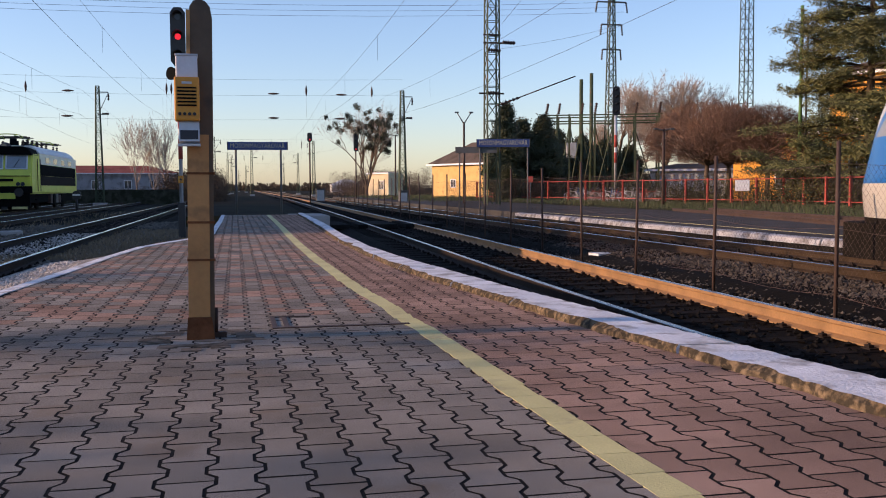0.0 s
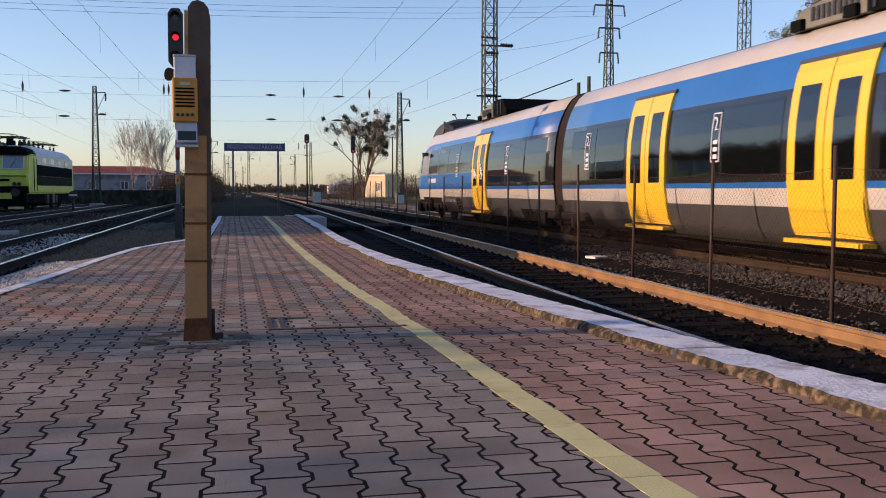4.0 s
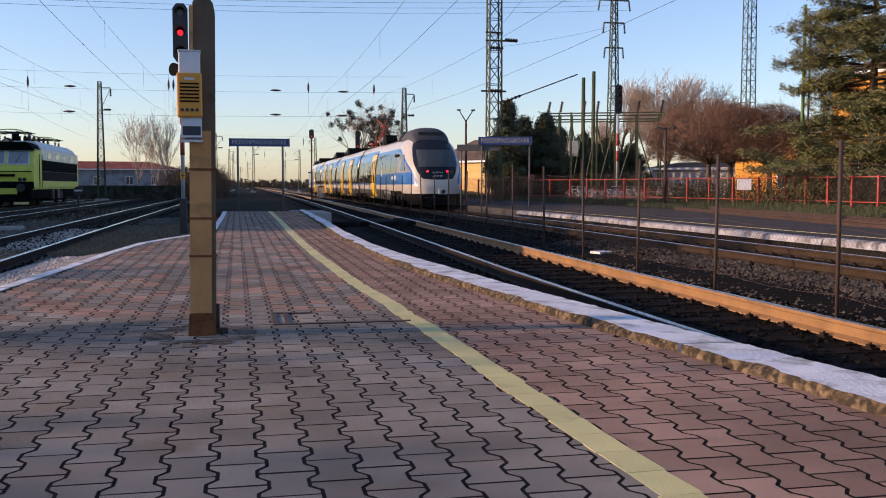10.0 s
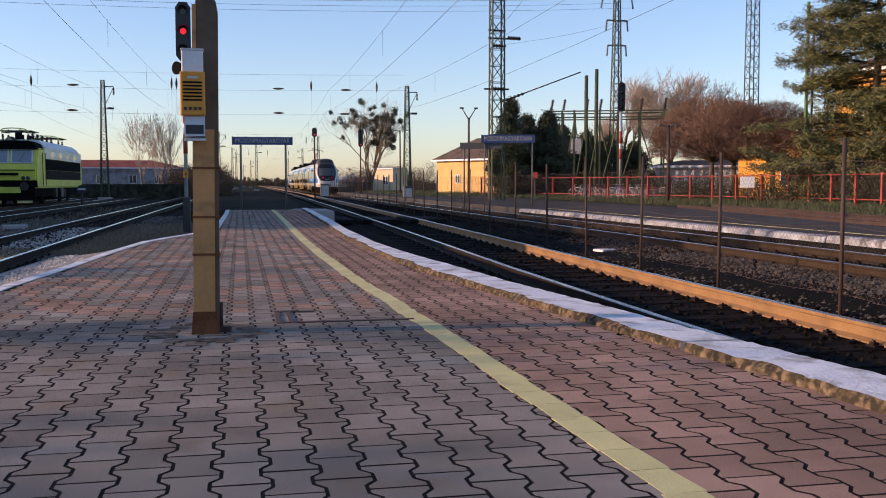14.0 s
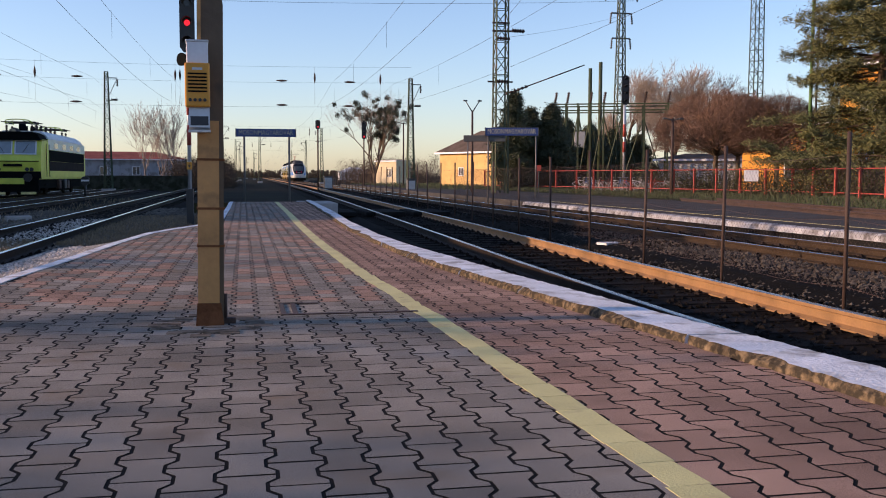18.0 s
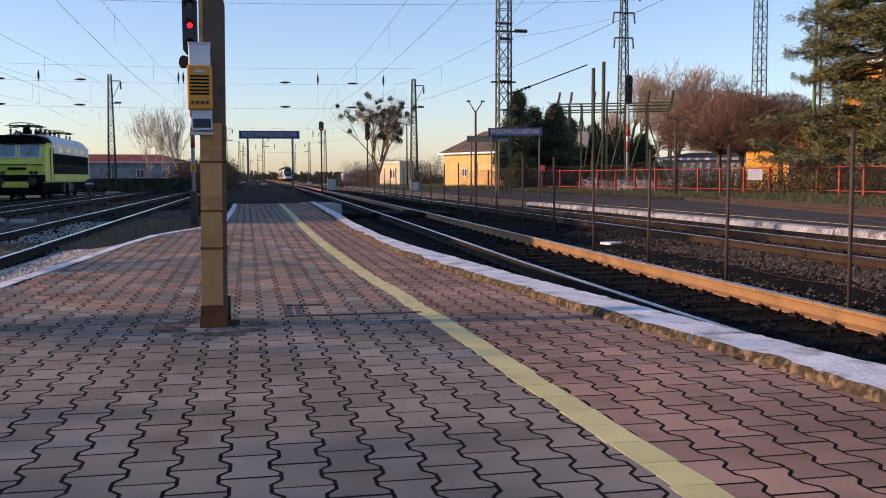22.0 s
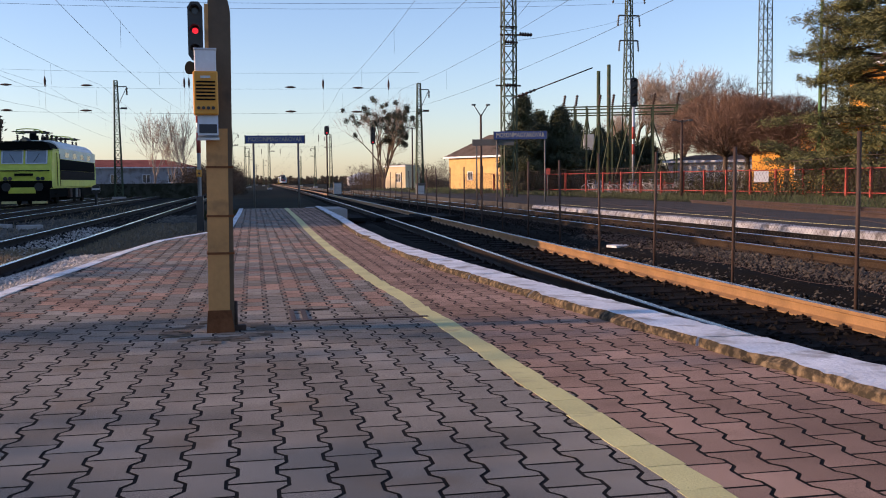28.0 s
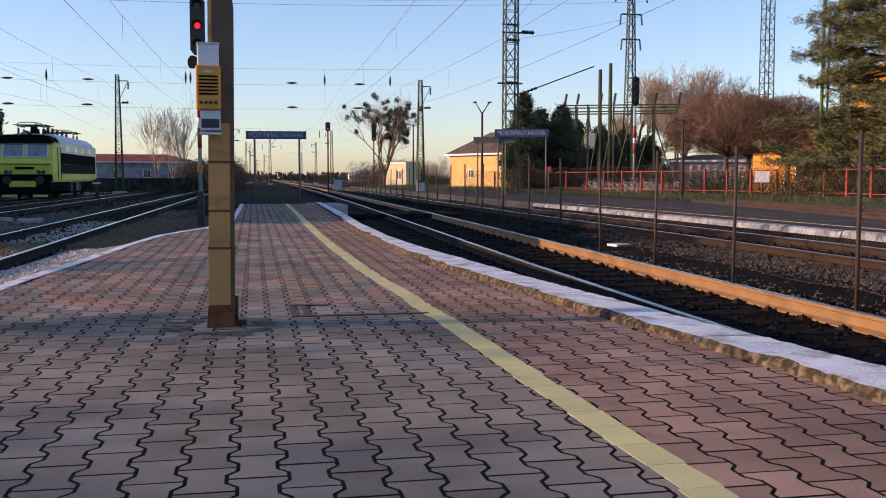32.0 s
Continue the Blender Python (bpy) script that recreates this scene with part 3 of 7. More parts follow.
    while y < 30.1:
        h = 0.0014 + rnd.gauss(0, 0.0003)
        bm = bmesh.new()
        prism(bm, [(-0.062 + rnd.gauss(0, 0.003), -0.1035), (0.060 + rnd.gauss(0, 0.003), -0.1035), (0.062 + rnd.gauss(0, 0.003), 0.1035), (-0.060 + rnd.gauss(0, 0.003), 0.1035)], "z", -0.03, h)
        part("line_block", bm, PAVER_YELLOW, base, at=pose(along(YELLOW, y) + rnd.gauss(0, 0.003), y, 0, 0, 0, math.degrees(math.atan((along(YELLOW, y - 0.1) - along(YELLOW, y + 0.1)) / 0.2)) + rnd.gauss(0, 0.5)))
        y += 0.2105
    # white line on the far side
    line = [(along(EDGE_L, y), y) for y in ys]
    sweep("edge_line", [(-0.06, -0.5), (0.05, -0.5), (0.05, 0.006), (-0.06, 0.004)], line, [KERB_WHITE], base)
    # kerb blocks along the near track
    y, n = -4.0, 0
    while y < 30.0:
        y2 = y + (1.55, 2.1, 1.3, 1.8)[n % 4]
        bm = bmesh.new()
        steps = 34 if y < 9 else 14
        prev = None
        for i in range(steps + 1):
            yy = min(30.3, y + 0.012 + (y2 - y - 0.024) * i / steps)
            a, b = along(KERB_IN, yy), along(EDGE_R, yy)
            wob = [rnd.gauss(0, 0.0045) + 0.005 * noise.noise((yy * 5.0, 3.1 * k, 0)) for k in range(4)]
            chip = max(0.0, noise.noise((yy * 2.3, 7.7, 0)) - 0.12) * 0.11
            top = 0.045 + rnd.gauss(0, 0.0016) + 0.003 * noise.noise((yy * 3.0, 1.5, 0))
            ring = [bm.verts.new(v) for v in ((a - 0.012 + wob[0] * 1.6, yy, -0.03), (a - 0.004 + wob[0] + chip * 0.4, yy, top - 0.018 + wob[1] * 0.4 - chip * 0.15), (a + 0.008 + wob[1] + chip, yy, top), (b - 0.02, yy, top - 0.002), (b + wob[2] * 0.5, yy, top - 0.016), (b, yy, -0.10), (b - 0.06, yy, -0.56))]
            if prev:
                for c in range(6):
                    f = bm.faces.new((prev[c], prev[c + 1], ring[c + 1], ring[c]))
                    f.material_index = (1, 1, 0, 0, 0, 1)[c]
            else:
                bm.faces.new(ring)
            prev = ring
        bm.faces.new(prev[::-1])
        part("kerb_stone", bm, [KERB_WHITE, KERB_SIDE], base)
        y, n = y2, n + 1
    return base


platform = build_platform()
bm = bmesh.new()
for a, b, c, d in ((0.20, 1.0, 5.62, 5.66), (0.20, 0.23, 5.66, 6.12), (0.27, 0.30, 5.66, 6.12), (0.20, 0.45, 6.10, 6.13)):
    box(bm, a, b, c, d, -0.02, 0.006)
tagged(part("cover_frame", bm, IRON), "rusty steel frame of a cover let into the paving", "cover frame")
bm = bmesh.new()
for i in range(26):
    a, r = 6.283 * i / 26, 0.5
    x, y = -0.19 + 0.24 * math.cos(a) * (1 + 0.25 * math.sin(3.1 * i)), 5.34 + 0.30 * math.sin(a) * (1 + 0.25 * math.cos(2.3 * i))
    box(bm, x - 0.05, x + 0.05, y - 0.04, y + 0.04, -0.02, 0.004 + 0.003 * math.sin(i))
tagged(part("pole_footing", bm, FOOTING), "crumbled dirt and mortar round the foot of the pole", "dirt", kind="stuff")


def build_lattice(bm, w0, w1, h, z0=0.0, leg=0.05, bar=0.025, bays=12):
    """Four tapering corner legs with crossed bracing."""
    c = [(-1, -1), (1, -1), (1, 1), (-1, 1)]
    for sx, sy in c:
        rod(bm, (sx * w0, sy * w0, z0), (sx * w1, sy * w1, h), leg, leg * 0.8, 4)
    brace(bm, w0, w1, h, z0, bar, bays)


def brace(bm, w0, w1, h, z0, bar, bays):
    c = [(-1, -1), (1, -1), (1, 1), (-1, 1)]
    zs = [z0 + (h - z0) * (1 - (1 - i / bays) ** 1.15) for i in range(bays + 1)]
    for i in range(bays):
        za, zb = zs[i], zs[i + 1]
        wa, wb = (w0 + (w1 - w0) * (z - z0) / (h - z0) for z in (za, zb))
        for k in range(4):
            (ax, ay), (bx, by) = c[k], c[(k + 1) % 4]
            if i % 2:
                ax, ay, bx, by = bx, by, ax, ay
            rod(bm, (ax * wa, ay * wa, za), (bx * wb, by * wb, zb), bar, n=4, cap=False)
            rod(bm, (ax * wb, ay * wb, zb), (bx * wb, by * wb, zb), bar * 0.8, n=4, cap=False)


def lattice_mast(m, h, w0, w1, label, bays=14, leg=0.045, bar=0.022, mats=None, name="lattice_mast"):
    mats = mats or GREEN_STEEL
    top = thing(name, m, label, "mast", "overhead line masts")
    for sx, sy in ((-1, -1), (1, -1), (1, 1), (-1, 1)):
        bm = bmesh.new()
        rod(bm, (sx * w0, sy * w0, 0), (sx * w1, sy * w1, h), leg, leg * 0.8, 4)
        part("leg", bm, mats, top)
    bm = bmesh.new()
    brace(bm, w0, w1, h, 0, bar, bays)
    part("bracing", bm, mats, top)
    bm = bmesh.new()
    box(bm, -w0 * 1.6, w0 * 1.6, -w0 * 1.6, w0 * 1.6, -0.5, 0.25, bevel=0.03)
    part("footing", bm, CONCRETE, top)
    return top


def insulator(bm, a, b, r=0.06, n=5):
    """A string of dark sheds on a rod."""
    a, b = Vector(a), Vector(b)
    rod(bm, a, b, r * 0.4, n=6)
    for i in range(n):
        p = a + (b - a) * ((i + 0.5) / n)
        d = (b - a) * (0.3 / n)
        rod(bm, p - d, p + d, r, r * 0.6, 8)


# ---- call pole on the platform ----
def build_pole():
    pole = thing("platform_pole", pose(-0.185, 5.38, 0, 0, 0.6, 2), "ochre-painted steel I-beam pole with a rusty base on the platform", "pole")
    d, hw = 0.13, 0.068
    bm = bmesh.new()
    box(bm, -0.068, 0.044, -d / 2, -d / 2 + 0.012, 0, 1.09)
    box(bm, -0.068, -0.048, -d / 2, -d / 2 + 0.012, 1.09, 1.74)
    part("front_flange", bm, POLE_PAINT, pole)
    bm = bmesh.new()
    top = [(-0.055, 0.0), (0.068, 0.0), (0.066, 1.70), (0.055, 1.76), (0.03, 1.79), (0.0, 1.80), (-0.03, 1.79), (-0.05, 1.76)]
    prism(bm, top, "y", -d / 2 + 0.014, d / 2)
    part("post", bm, POLE_DARK, pole, "dark brown steel post with a rounded top")
    bm = bmesh.new()
    prism(bm, [(-0.080, -0.01), (0.070, -0.01), (0.052, 0.12), (-0.072, 0.12)], "y", -d / 2 - 0.008, -d / 2 - 0.001)
    part("rusty_foot", bm, RUST, pole, "rusty flaking steel foot")
    for z in (0.42, 0.62, 0.88):
        bm = bmesh.new()
        box(bm, -hw - 0.005, hw + 0.005, -d / 2 - 0.004, d / 2 + 0.004, z, z + 0.012)
        part("strap", bm, RUST, pole)
    bm = bmesh.new()
    box(bm, -0.02, 0.13, -0.02, 0.02, -0.01, 0.03)
    rod(bm, (0.075, 0.0, 0.02), (0.075, 0.02, 0.16), 0.012)
    part("stay", bm, IRON, pole)
    # call unit
    unit = thing("help_call_unit", pose(-0.232, 5.25, 1.264, 0, 0, 2), "orange passenger call box with a louvred speaker and four buttons", "call box")
    bm = bmesh.new()
    box(bm, -0.063, 0.063, -0.055, 0.055, -0.11, 0.115, bevel=0.008)
    part("housing", bm, ORANGE_BOX, unit)
    for i in range(6):
        bm = bmesh.new()
        box(bm, -0.048, 0.048, -0.060, -0.052, 0.055 - i * 0.018, 0.063 - i * 0.018)
        part("louvre", bm, L_DARK, unit)
    for i in range(4):
        bm = bmesh.new()
        rod(bm, (-0.037 + i * 0.0245, -0.054, -0.075), (-0.037 + i * 0.0245, -0.063, -0.075), 0.0085, n=12)
        part("button", bm, BLACK, unit)
    bm = bmesh.new()
    box(bm, -0.025, 0.025, -0.058, -0.054, 0.078, 0.09)
    part("badge", bm, PALE_STEEL, unit)
    # cabinet above and reader below
    cab = thing("junction_box", pose(-0.232, 5.27, 1.432, 0, 0, 2), "pale grey enamel junction box on the pole", "box")
    bm = bmesh.new()
    box(bm, -0.055, 0.055, -0.045, 0.055, -0.057, 0.063, bevel=0.006)
    part("casing", bm, WHITE_BOX, cab)
    bm = bmesh.new()
    box(bm, -0.058, 0.058, -0.048, 0.058, 0.055, 0.068, bevel=0.004)
    part("lid", bm, PALE_STEEL, cab)
    rd = thing("ticket_validator", pose(-0.225, 5.27, 1.095, 0, 0, 2), "pale grey metal validator with a dark slot", "ticket machine")
    bm = bmesh.new()
    prism(bm, [(-0.06, -0.045), (-0.045, 0.07), (0.05, 0.07), (0.05, -0.058), (-0.035, -0.058)], "x", -0.052, 0.052)
    part("casing", bm, PALE_STEEL, rd)
    bm = bmesh.new()
    prism(bm, [(-0.062, -0.035), (-0.054, 0.012), (-0.04, 0.012), (-0.04, -0.035)], "x", -0.045, 0.045)
    part("slot", bm, BLACK, rd)
    bm = bmesh.new()
    box(bm, -0.056, 0.056, -0.066, 0.0, -0.07, -0.058)
    part("lip", bm, PALE_STEEL, rd)
    # siren beside the box
    horn = thing("loudspeaker", pose(-0.30, 5.36, 1.405), "small black horn loudspeaker on the pole", "loudspeaker")
    bm = bmesh.new()
    rod(bm, (0.06, 0, 0), (0.0, -0.05, 0), 0.015, 0.03, 12)
    rod(bm, (0.0, -0.05, 0), (-0.015, -0.065, 0), 0.03, 0.035, 12)
    part("horn", bm, L_DARK, horn)
    return pole


build_pole()


def signal_post(m, z_head, lit, heads, label, r=0.05, bands=False, w=0.16, slim=1.0):
    """A colour-light signal: post, black head with hooded lenses."""
    s = thing("railway_signal", m, label, "signal", "railway signals")
    bm = bmesh.new()
    rod(bm, (0, 0.08, -0.3), (0, 0.08, z_head + 0.3), r, n=10)
    part("post", bm, PALE_STEEL if bands else IRON, s)
    bm = bmesh.new()
    hh = heads * w * 0.95
    v = w * slim
    prism(bm, [(-v, z_head - hh + w * 0.5), (-v * 0.5, z_head - hh), (v * 0.5, z_head - hh), (v, z_head - hh + w * 0.5), (v, z_head + hh - w * 0.5), (v * 0.5, z_head + hh), (-v * 0.5, z_head + hh), (-v, z_head + hh - w * 0.5)], "y", -0.05, 0.03)
    part("head", bm, BLACK, s)
    for i in range(heads):
        z = z_head + hh - w * 0.95 * (2 * i + 1)
        bm = bmesh.new()
        rod(bm, (0, -0.05, z), (0, -0.062, z), w * 0.30, n=14)
        lens = part("lens", bm, SIGNAL_RED if i == lit else LENS, s)
        bm = bmesh.new()
        for k in range(8):
            a0, a1 = math.pi * k / 8, math.pi * (k + 1) / 8
            pts = [(math.cos(a) * w * 0.5, y, z + math.sin(a) * w * 0.5) for y in (-0.05, -0.05 - w * 1.1) for a in (a0, a1)]
            v = [bm.verts.new(p) for p in pts]
            bm.faces.new((v[0], v[1], v[3], v[2]))
        bmesh.ops.solidify(bm, geom=bm.faces[:], thickness=0.01)
        part("hood", bm, BLACK, lens)
    if bands:
        for z0, z1 in ((0.55, 0.67), (0.4, 0.5)):
            bm = bmesh.new()
            rod(bm, (0, 0.08, z_head * z0), (0, 0.08, z_head * z1), r * 1.15, n=10)
            part("red_band", bm, RED_PAINT, s)
    return s


def text_on(parent, words, height, m, material, width=0.0):
    cu = bpy.data.curves.new("lettering", "FONT")
    cu.body, cu.size, cu.align_x, cu.align_y, cu.extrude = words, height, "CENTER", "CENTER", 0.003
    cu.resolution_u = 2
    tmp = bpy.data.objects.new("lettering", cu)
    scene.collection.objects.link(tmp)
    me = bpy.data.meshes.new_from_object(tmp.evaluated_get(bpy.context.evaluated_depsgraph_get()))
    bpy.data.objects.remove(tmp)
    if width:
        half = max(abs(v.co.x) for v in me.vertices)
        for v in me.vertices:
            v.co.x *= width / 2 / half
    me.materials.clear()
    me.materials.append(material)
    ob = new("lettering", me)
    ob.parent, ob.matrix_basis = parent, m
    return ob


def name_sign(m, width, height, z, legs, label):
    s = thing("station_sign", m, label, "sign", "station name signs")
    bm = bmesh.new()
    box(bm, -width / 2, width / 2, -0.03, 0.03, z, z + height, bevel=0.01)
    part("board", bm, SIGN_BLUE, s)
    for a, b in ((-width / 2, -width / 2 + 0.03), (width / 2 - 0.03, width / 2)):
        bm = bmesh.new()
        box(bm, a, b, -0.04, 0.04, z - 0.01, z + height + 0.01)
        part("edge_strip", bm, GREY_STEEL, s)
    for x in legs:
        bm = bmesh.new()
        rod(bm, (x, 0.05, -0.5), (x, 0.05, z + height * 0.8), 0.035, n=8)
        part("post", bm, GREY_STEEL, s)
    text_on(s, "MOSONMAGYAR\u00d3V\u00c1R", height * 0.86, pose(0, -0.034, z + height * 0.5, 90), SIGN_TEXT, width * 0.90)
    return s


name_sign(pose(0.72, 31.4, 0.12, 0, 0, -3), 1.89, 0.25, 1.90, (-0.68, 0.72), "blue station name board with pale letters on two steel posts")
name_sign(pose(11.3, 40.5, -0.165, 0, 0, -15), 2.30, 0.34, 2.70, (-1.0, 1.05), "blue station name board in the shade on the far platform")
striped = signal_post(pose(-1.36, 26.0, -0.5), 5.18, 1, 3, "black colour-light signal showing red on a striped post", 0.05, True, 0.26, 0.72)
bm = bmesh.new()
box(bm, -0.09, 0.09, -0.02, 0.16, 0.0, 0.95, bevel=0.015)
part("cable_box", bm, BLACK, striped)
bm = bmesh.new()
box(bm, -0.065, 0.065, -0.03, 0.0, 1.45, 1.64)
plate = part("warning_plate", bm, ORANGE_BOX, striped, "small yellow warning plate")
bm = bmesh.new()
prism(bm, [(0.02, 1.63), (-0.04, 1.53), (0.0, 1.53), (-0.02, 1.45), (0.04, 1.56), (0.0, 1.56)], "y", -0.034, -0.031)
part("flash", bm, BLACK, plate)
signal_post(pose(5.8, 77.3, -0.3), 5.1, 1, 2, "black colour-light signal showing red on a slim post", 0.06, False, 0.19)
signal_post(pose(10.9, 89.3, -0.5), 5.45, 3, 4, "black colour-light signal showing red beside the bare tree", 0.06, False, 0.21)
signal_post(pose(26.6, 65.5, -0.4), 7.3, 9, 4, "tall dark colour-light signal on a red and white post", 0.09, True, 0.27)


# ---- chain-link fence between the tracks ----
def fence_x(y):
    return 5.65 + 0.05 * (min(y, 20.0) - 8.33) + 0.03 * max(0.0, y - 20.0)


def build_fence():
    fence = thing("chain_link_fence", pose(0, 0, 0), "rusty chain-link fence on thin steel posts between the tracks", "fence")
    rnd = random.Random(3)
    y = 5.62
    posts = []
    while y < 95:
        posts.append(y)
        y += 2.71
    for k, y in enumerate(posts):
        bm = bmesh.new()
        h = 1.22 + rnd.uniform(-0.04, 0.05)
        rod(bm, (0, 0, -0.6), (rnd.gauss(0, 0.02), rnd.gauss(0, 0.02), h), 0.021, n=8)
        part("post", bm, IRON, fence, at=pose(fence_x(y), y, 0))
    for k in range(len(posts) - 1):
        ya, yb = posts[k], posts[k + 1]
        bm = bmesh.new()
        top, low = 1.02, -0.25
        sag = lambda t: -0.05 * math.sin(math.pi * t)
        n, step = 16, (yb - ya) / 16
        for z in (top, 0.4, low):
            for i in range(4):
                a, b = ya + (yb - ya) * i / 4, ya + (yb - ya) * (i + 1) / 4
                rod(bm, (fence_x(a), a, z + sag(i / 4)), (fence_x(b), b, z + sag((i + 1) / 4)), 0.0022, n=3, cap=False)
        if k < 9:
            cell, hgt = 0.075, top - low
            span = yb - ya
            i = -int(hgt / cell)
            while i * cell < span:
                for flip in (0, 1):
                    u0, u1 = i * cell, i * cell + hgt
                    z0, z1 = low, top
                    if u0 < 0:
                        z0, u0 = low - u0, 0
                    if u1 > span:
                        z1, u1 = top - (u1 - span), span
                    if u1 > u0:
                        if flip:
                            u0, u1 = span - u0, span - u1
                        rod(bm, (fence_x(ya + u0), ya + u0, z0 - 0.03), (fence_x(ya + u1), ya + u1, z1 - 0.03), 0.0011, n=3, cap=False)
                i += 1
        tagged(part("wire_mesh", bm, IRON, fence), kind="stuff")


build_fence()


# ---- far platform, bay siding and red railing ----
def build_far_platform():
    verts = [(10.75, -40, -0.165), (10.75, 110, -0.165), (17.2, 110, -0.165), (17.2, 36, -0.165), (14.0, 19, -0.165), (11.6, -40, -0.165)]
    low = [(x, y, -0.6) for x, y, z in verts]
    n = len(verts)
    faces = [tuple(range(n))[::-1]] + [(i, (i + 1) % n, n + (i + 1) % n, n + i) for i in range(n)]
    ob = tagged(raw("far_platform", verts + low, faces, ASPHALT), "low asphalt platform with a whitewashed edge", "platform", kind="structure")
    y = -20.0
    rnd = random.Random(9)
    while y < 36:
        bm = bmesh.new()
        d = rnd.gauss(0, 0.006)
        prism(bm, [(10.50 + d, -0.29), (10.53 + d, -0.19), (10.58, -0.160 + d * 0.5), (10.80, -0.158 + d * 0.5), (10.80, -0.29)], "y", y + 0.008, y + 1.992)
        part("edge_slab", bm, KERB_OLD, ob)
        y += 2.0
    # near-black strip stands in for the shaded void under the edge slabs
    bm = bmesh.new()
    box(bm, 10.56, 10.76, -20, 36, -0.55, -0.29)
    part("edge_footing", bm, RUBBER, ob)
    bm = bmesh.new()
    box(bm, 11.55, 11.63, -10, 36, -0.17, -0.161)
    part("yellow_line", bm, PAVER_YELLOW, ob)


build_far_platform()


def build_verge():
    verts = [(11.7, -40, -0.24), (14.1, 19, -0.24), (17.3, 36, -0.22), (17.3, 120, -0.22), (140, 120, -0.2), (140, -40, -0.2)]
    tagged(raw("grass_verge", verts, [tuple(range(6))], GRASS_BED), "rough winter grass with bare patches", "grass", kind="structure")
    # rusty stop block rail of the old bay
    for k, off in enumerate((0.35, 1.9)):
        line = [(14.2 + off + (y - 19.3) * 0.15, y) for y in (6, 12, 19, 28, 36)]
        tagged(sweep("old_rail", [(a * 1.3, b * 1.3 - 0.05) for a, b in RAIL_PROFILE], line, [IRON]), "dark rusty rail of a disused bay track", "rail", kind="structure")
    line = [(15.3 + (y - 19.3) * 0.15, y) for y in (6, 12, 19, 28, 36)]
    tagged(sweep("bay_bed", [(-1.0, -0.4), (1.2, -0.4), (1.2, -0.2), (-1.0, -0.2)], line, [BALLAST]), "dark ballast of a disused bay track", "railway track", kind="structure")


build_verge()


def tufts(name, n, where, mats, label, h=(0.05, 0.16)):
    rnd = random.Random(name + str(n))
    verts, faces = [], []
    for _ in range(n):
        x, y, z = where(rnd)
        for _ in range(3):
            a, hh, w = rnd.uniform(0, 6.3), rnd.uniform(*h), rnd.uniform(0.004, 0.010) * (1 + h[1] * 3)
            dx, dy = math.cos(a) * w, math.sin(a) * w
            lx, ly = rnd.gauss(0, hh * 0.4), rnd.gauss(0, hh * 0.4)
            k = len(verts)
            verts += [(x - dx, y - dy, z), (x + dx, y + dy, z), (x + lx, y + ly, z + hh)]
            faces.append((k, k + 1, k + 2))
    return tagged(raw(name, verts, faces, mats), label, "grass", kind="stuff")


tufts("dry_grass", 5200, lambda r: (lambda y: (r.uniform(-3.4, -1.7 + 0.06 * (y - 12)), y, -0.5))(18.6 + 13 * r.random() ** 1.3), DRY, "dry yellow grass along the siding", (0.03, 0.10))
tufts("dry_grass", 1800, lambda r: (r.uniform(-4.9, -3.7), 11 + 9 * r.random(), -0.5), DRY, "dry grass between the siding rails", (0.04, 0.11))
tufts("dry_grass", 500, lambda r: (lambda y: (r.uniform(-8.0, -5.6), y, -0.55))(16 + 40 * r.random() ** 1.2), DRY, "dry grass between sidings", (0.05, 0.2))
tufts("verge_grass", 12000, lambda r: (lambda y: (18.5 + 12 * r.random(), y, -0.22))(20 + 60 * r.random()), BLADE, "rough short grass before the railing", (0.08, 0.25))
tufts("verge_grass", 7000, lambda r: (12.5 + 22 * r.random(), 66 + 50 * r.random(), -0.22), BLADE, "sunlit grass beside the small building", (0.1, 0.35))


def build_railing():
    pts = [(19.5, 78), (23.6, 67), (26.0, 56), (28.0, 46), (27.6, 36), (26.8, 26)]
    rail = thing("red_railing", pose(0, 0, 0), "red-painted steel railing with mesh panels beside the station garden", "railing")
    for (xa, ya), (xb, yb) in zip(pts, pts[1:]):
        d = math.hypot(xb - xa, yb - ya)
        n = max(1, round(d / 2.2))
        for i in range(n):
            x0, y0, x1, y1 = (xa + (xb - xa) * i / n, ya + (yb - ya) * i / n, xa + (xb - xa) * (i + 1) / n, ya + (yb - ya) * (i + 1) / n)
            bm = bmesh.new()
            box(bm, -0.06, 0.06, -0.06, 0.06, -0.4, 1.28)
            part("post", bm, RED_PAINT, rail, at=pose(x0, y0, 0))
            for z in (1.2, 0.05):
                bm = bmesh.new()
                rod(bm, (x0, y0, z), (x1, y1, z), 0.03, n=6)
                part("bar", bm, RED_PAINT, rail)
            bm = bmesh.new()
            for k in range(1, 18):
                f = k / 18
                x, y = x0 + (x1 - x0) * f, y0 + (y1 - y0) * f
                rod(bm, (x, y, 0.05), (x, y, 1.2), 0.010, n=3, cap=False)
            tagged(part("grille", bm, IRON, rail), kind="stuff")


build_railing()


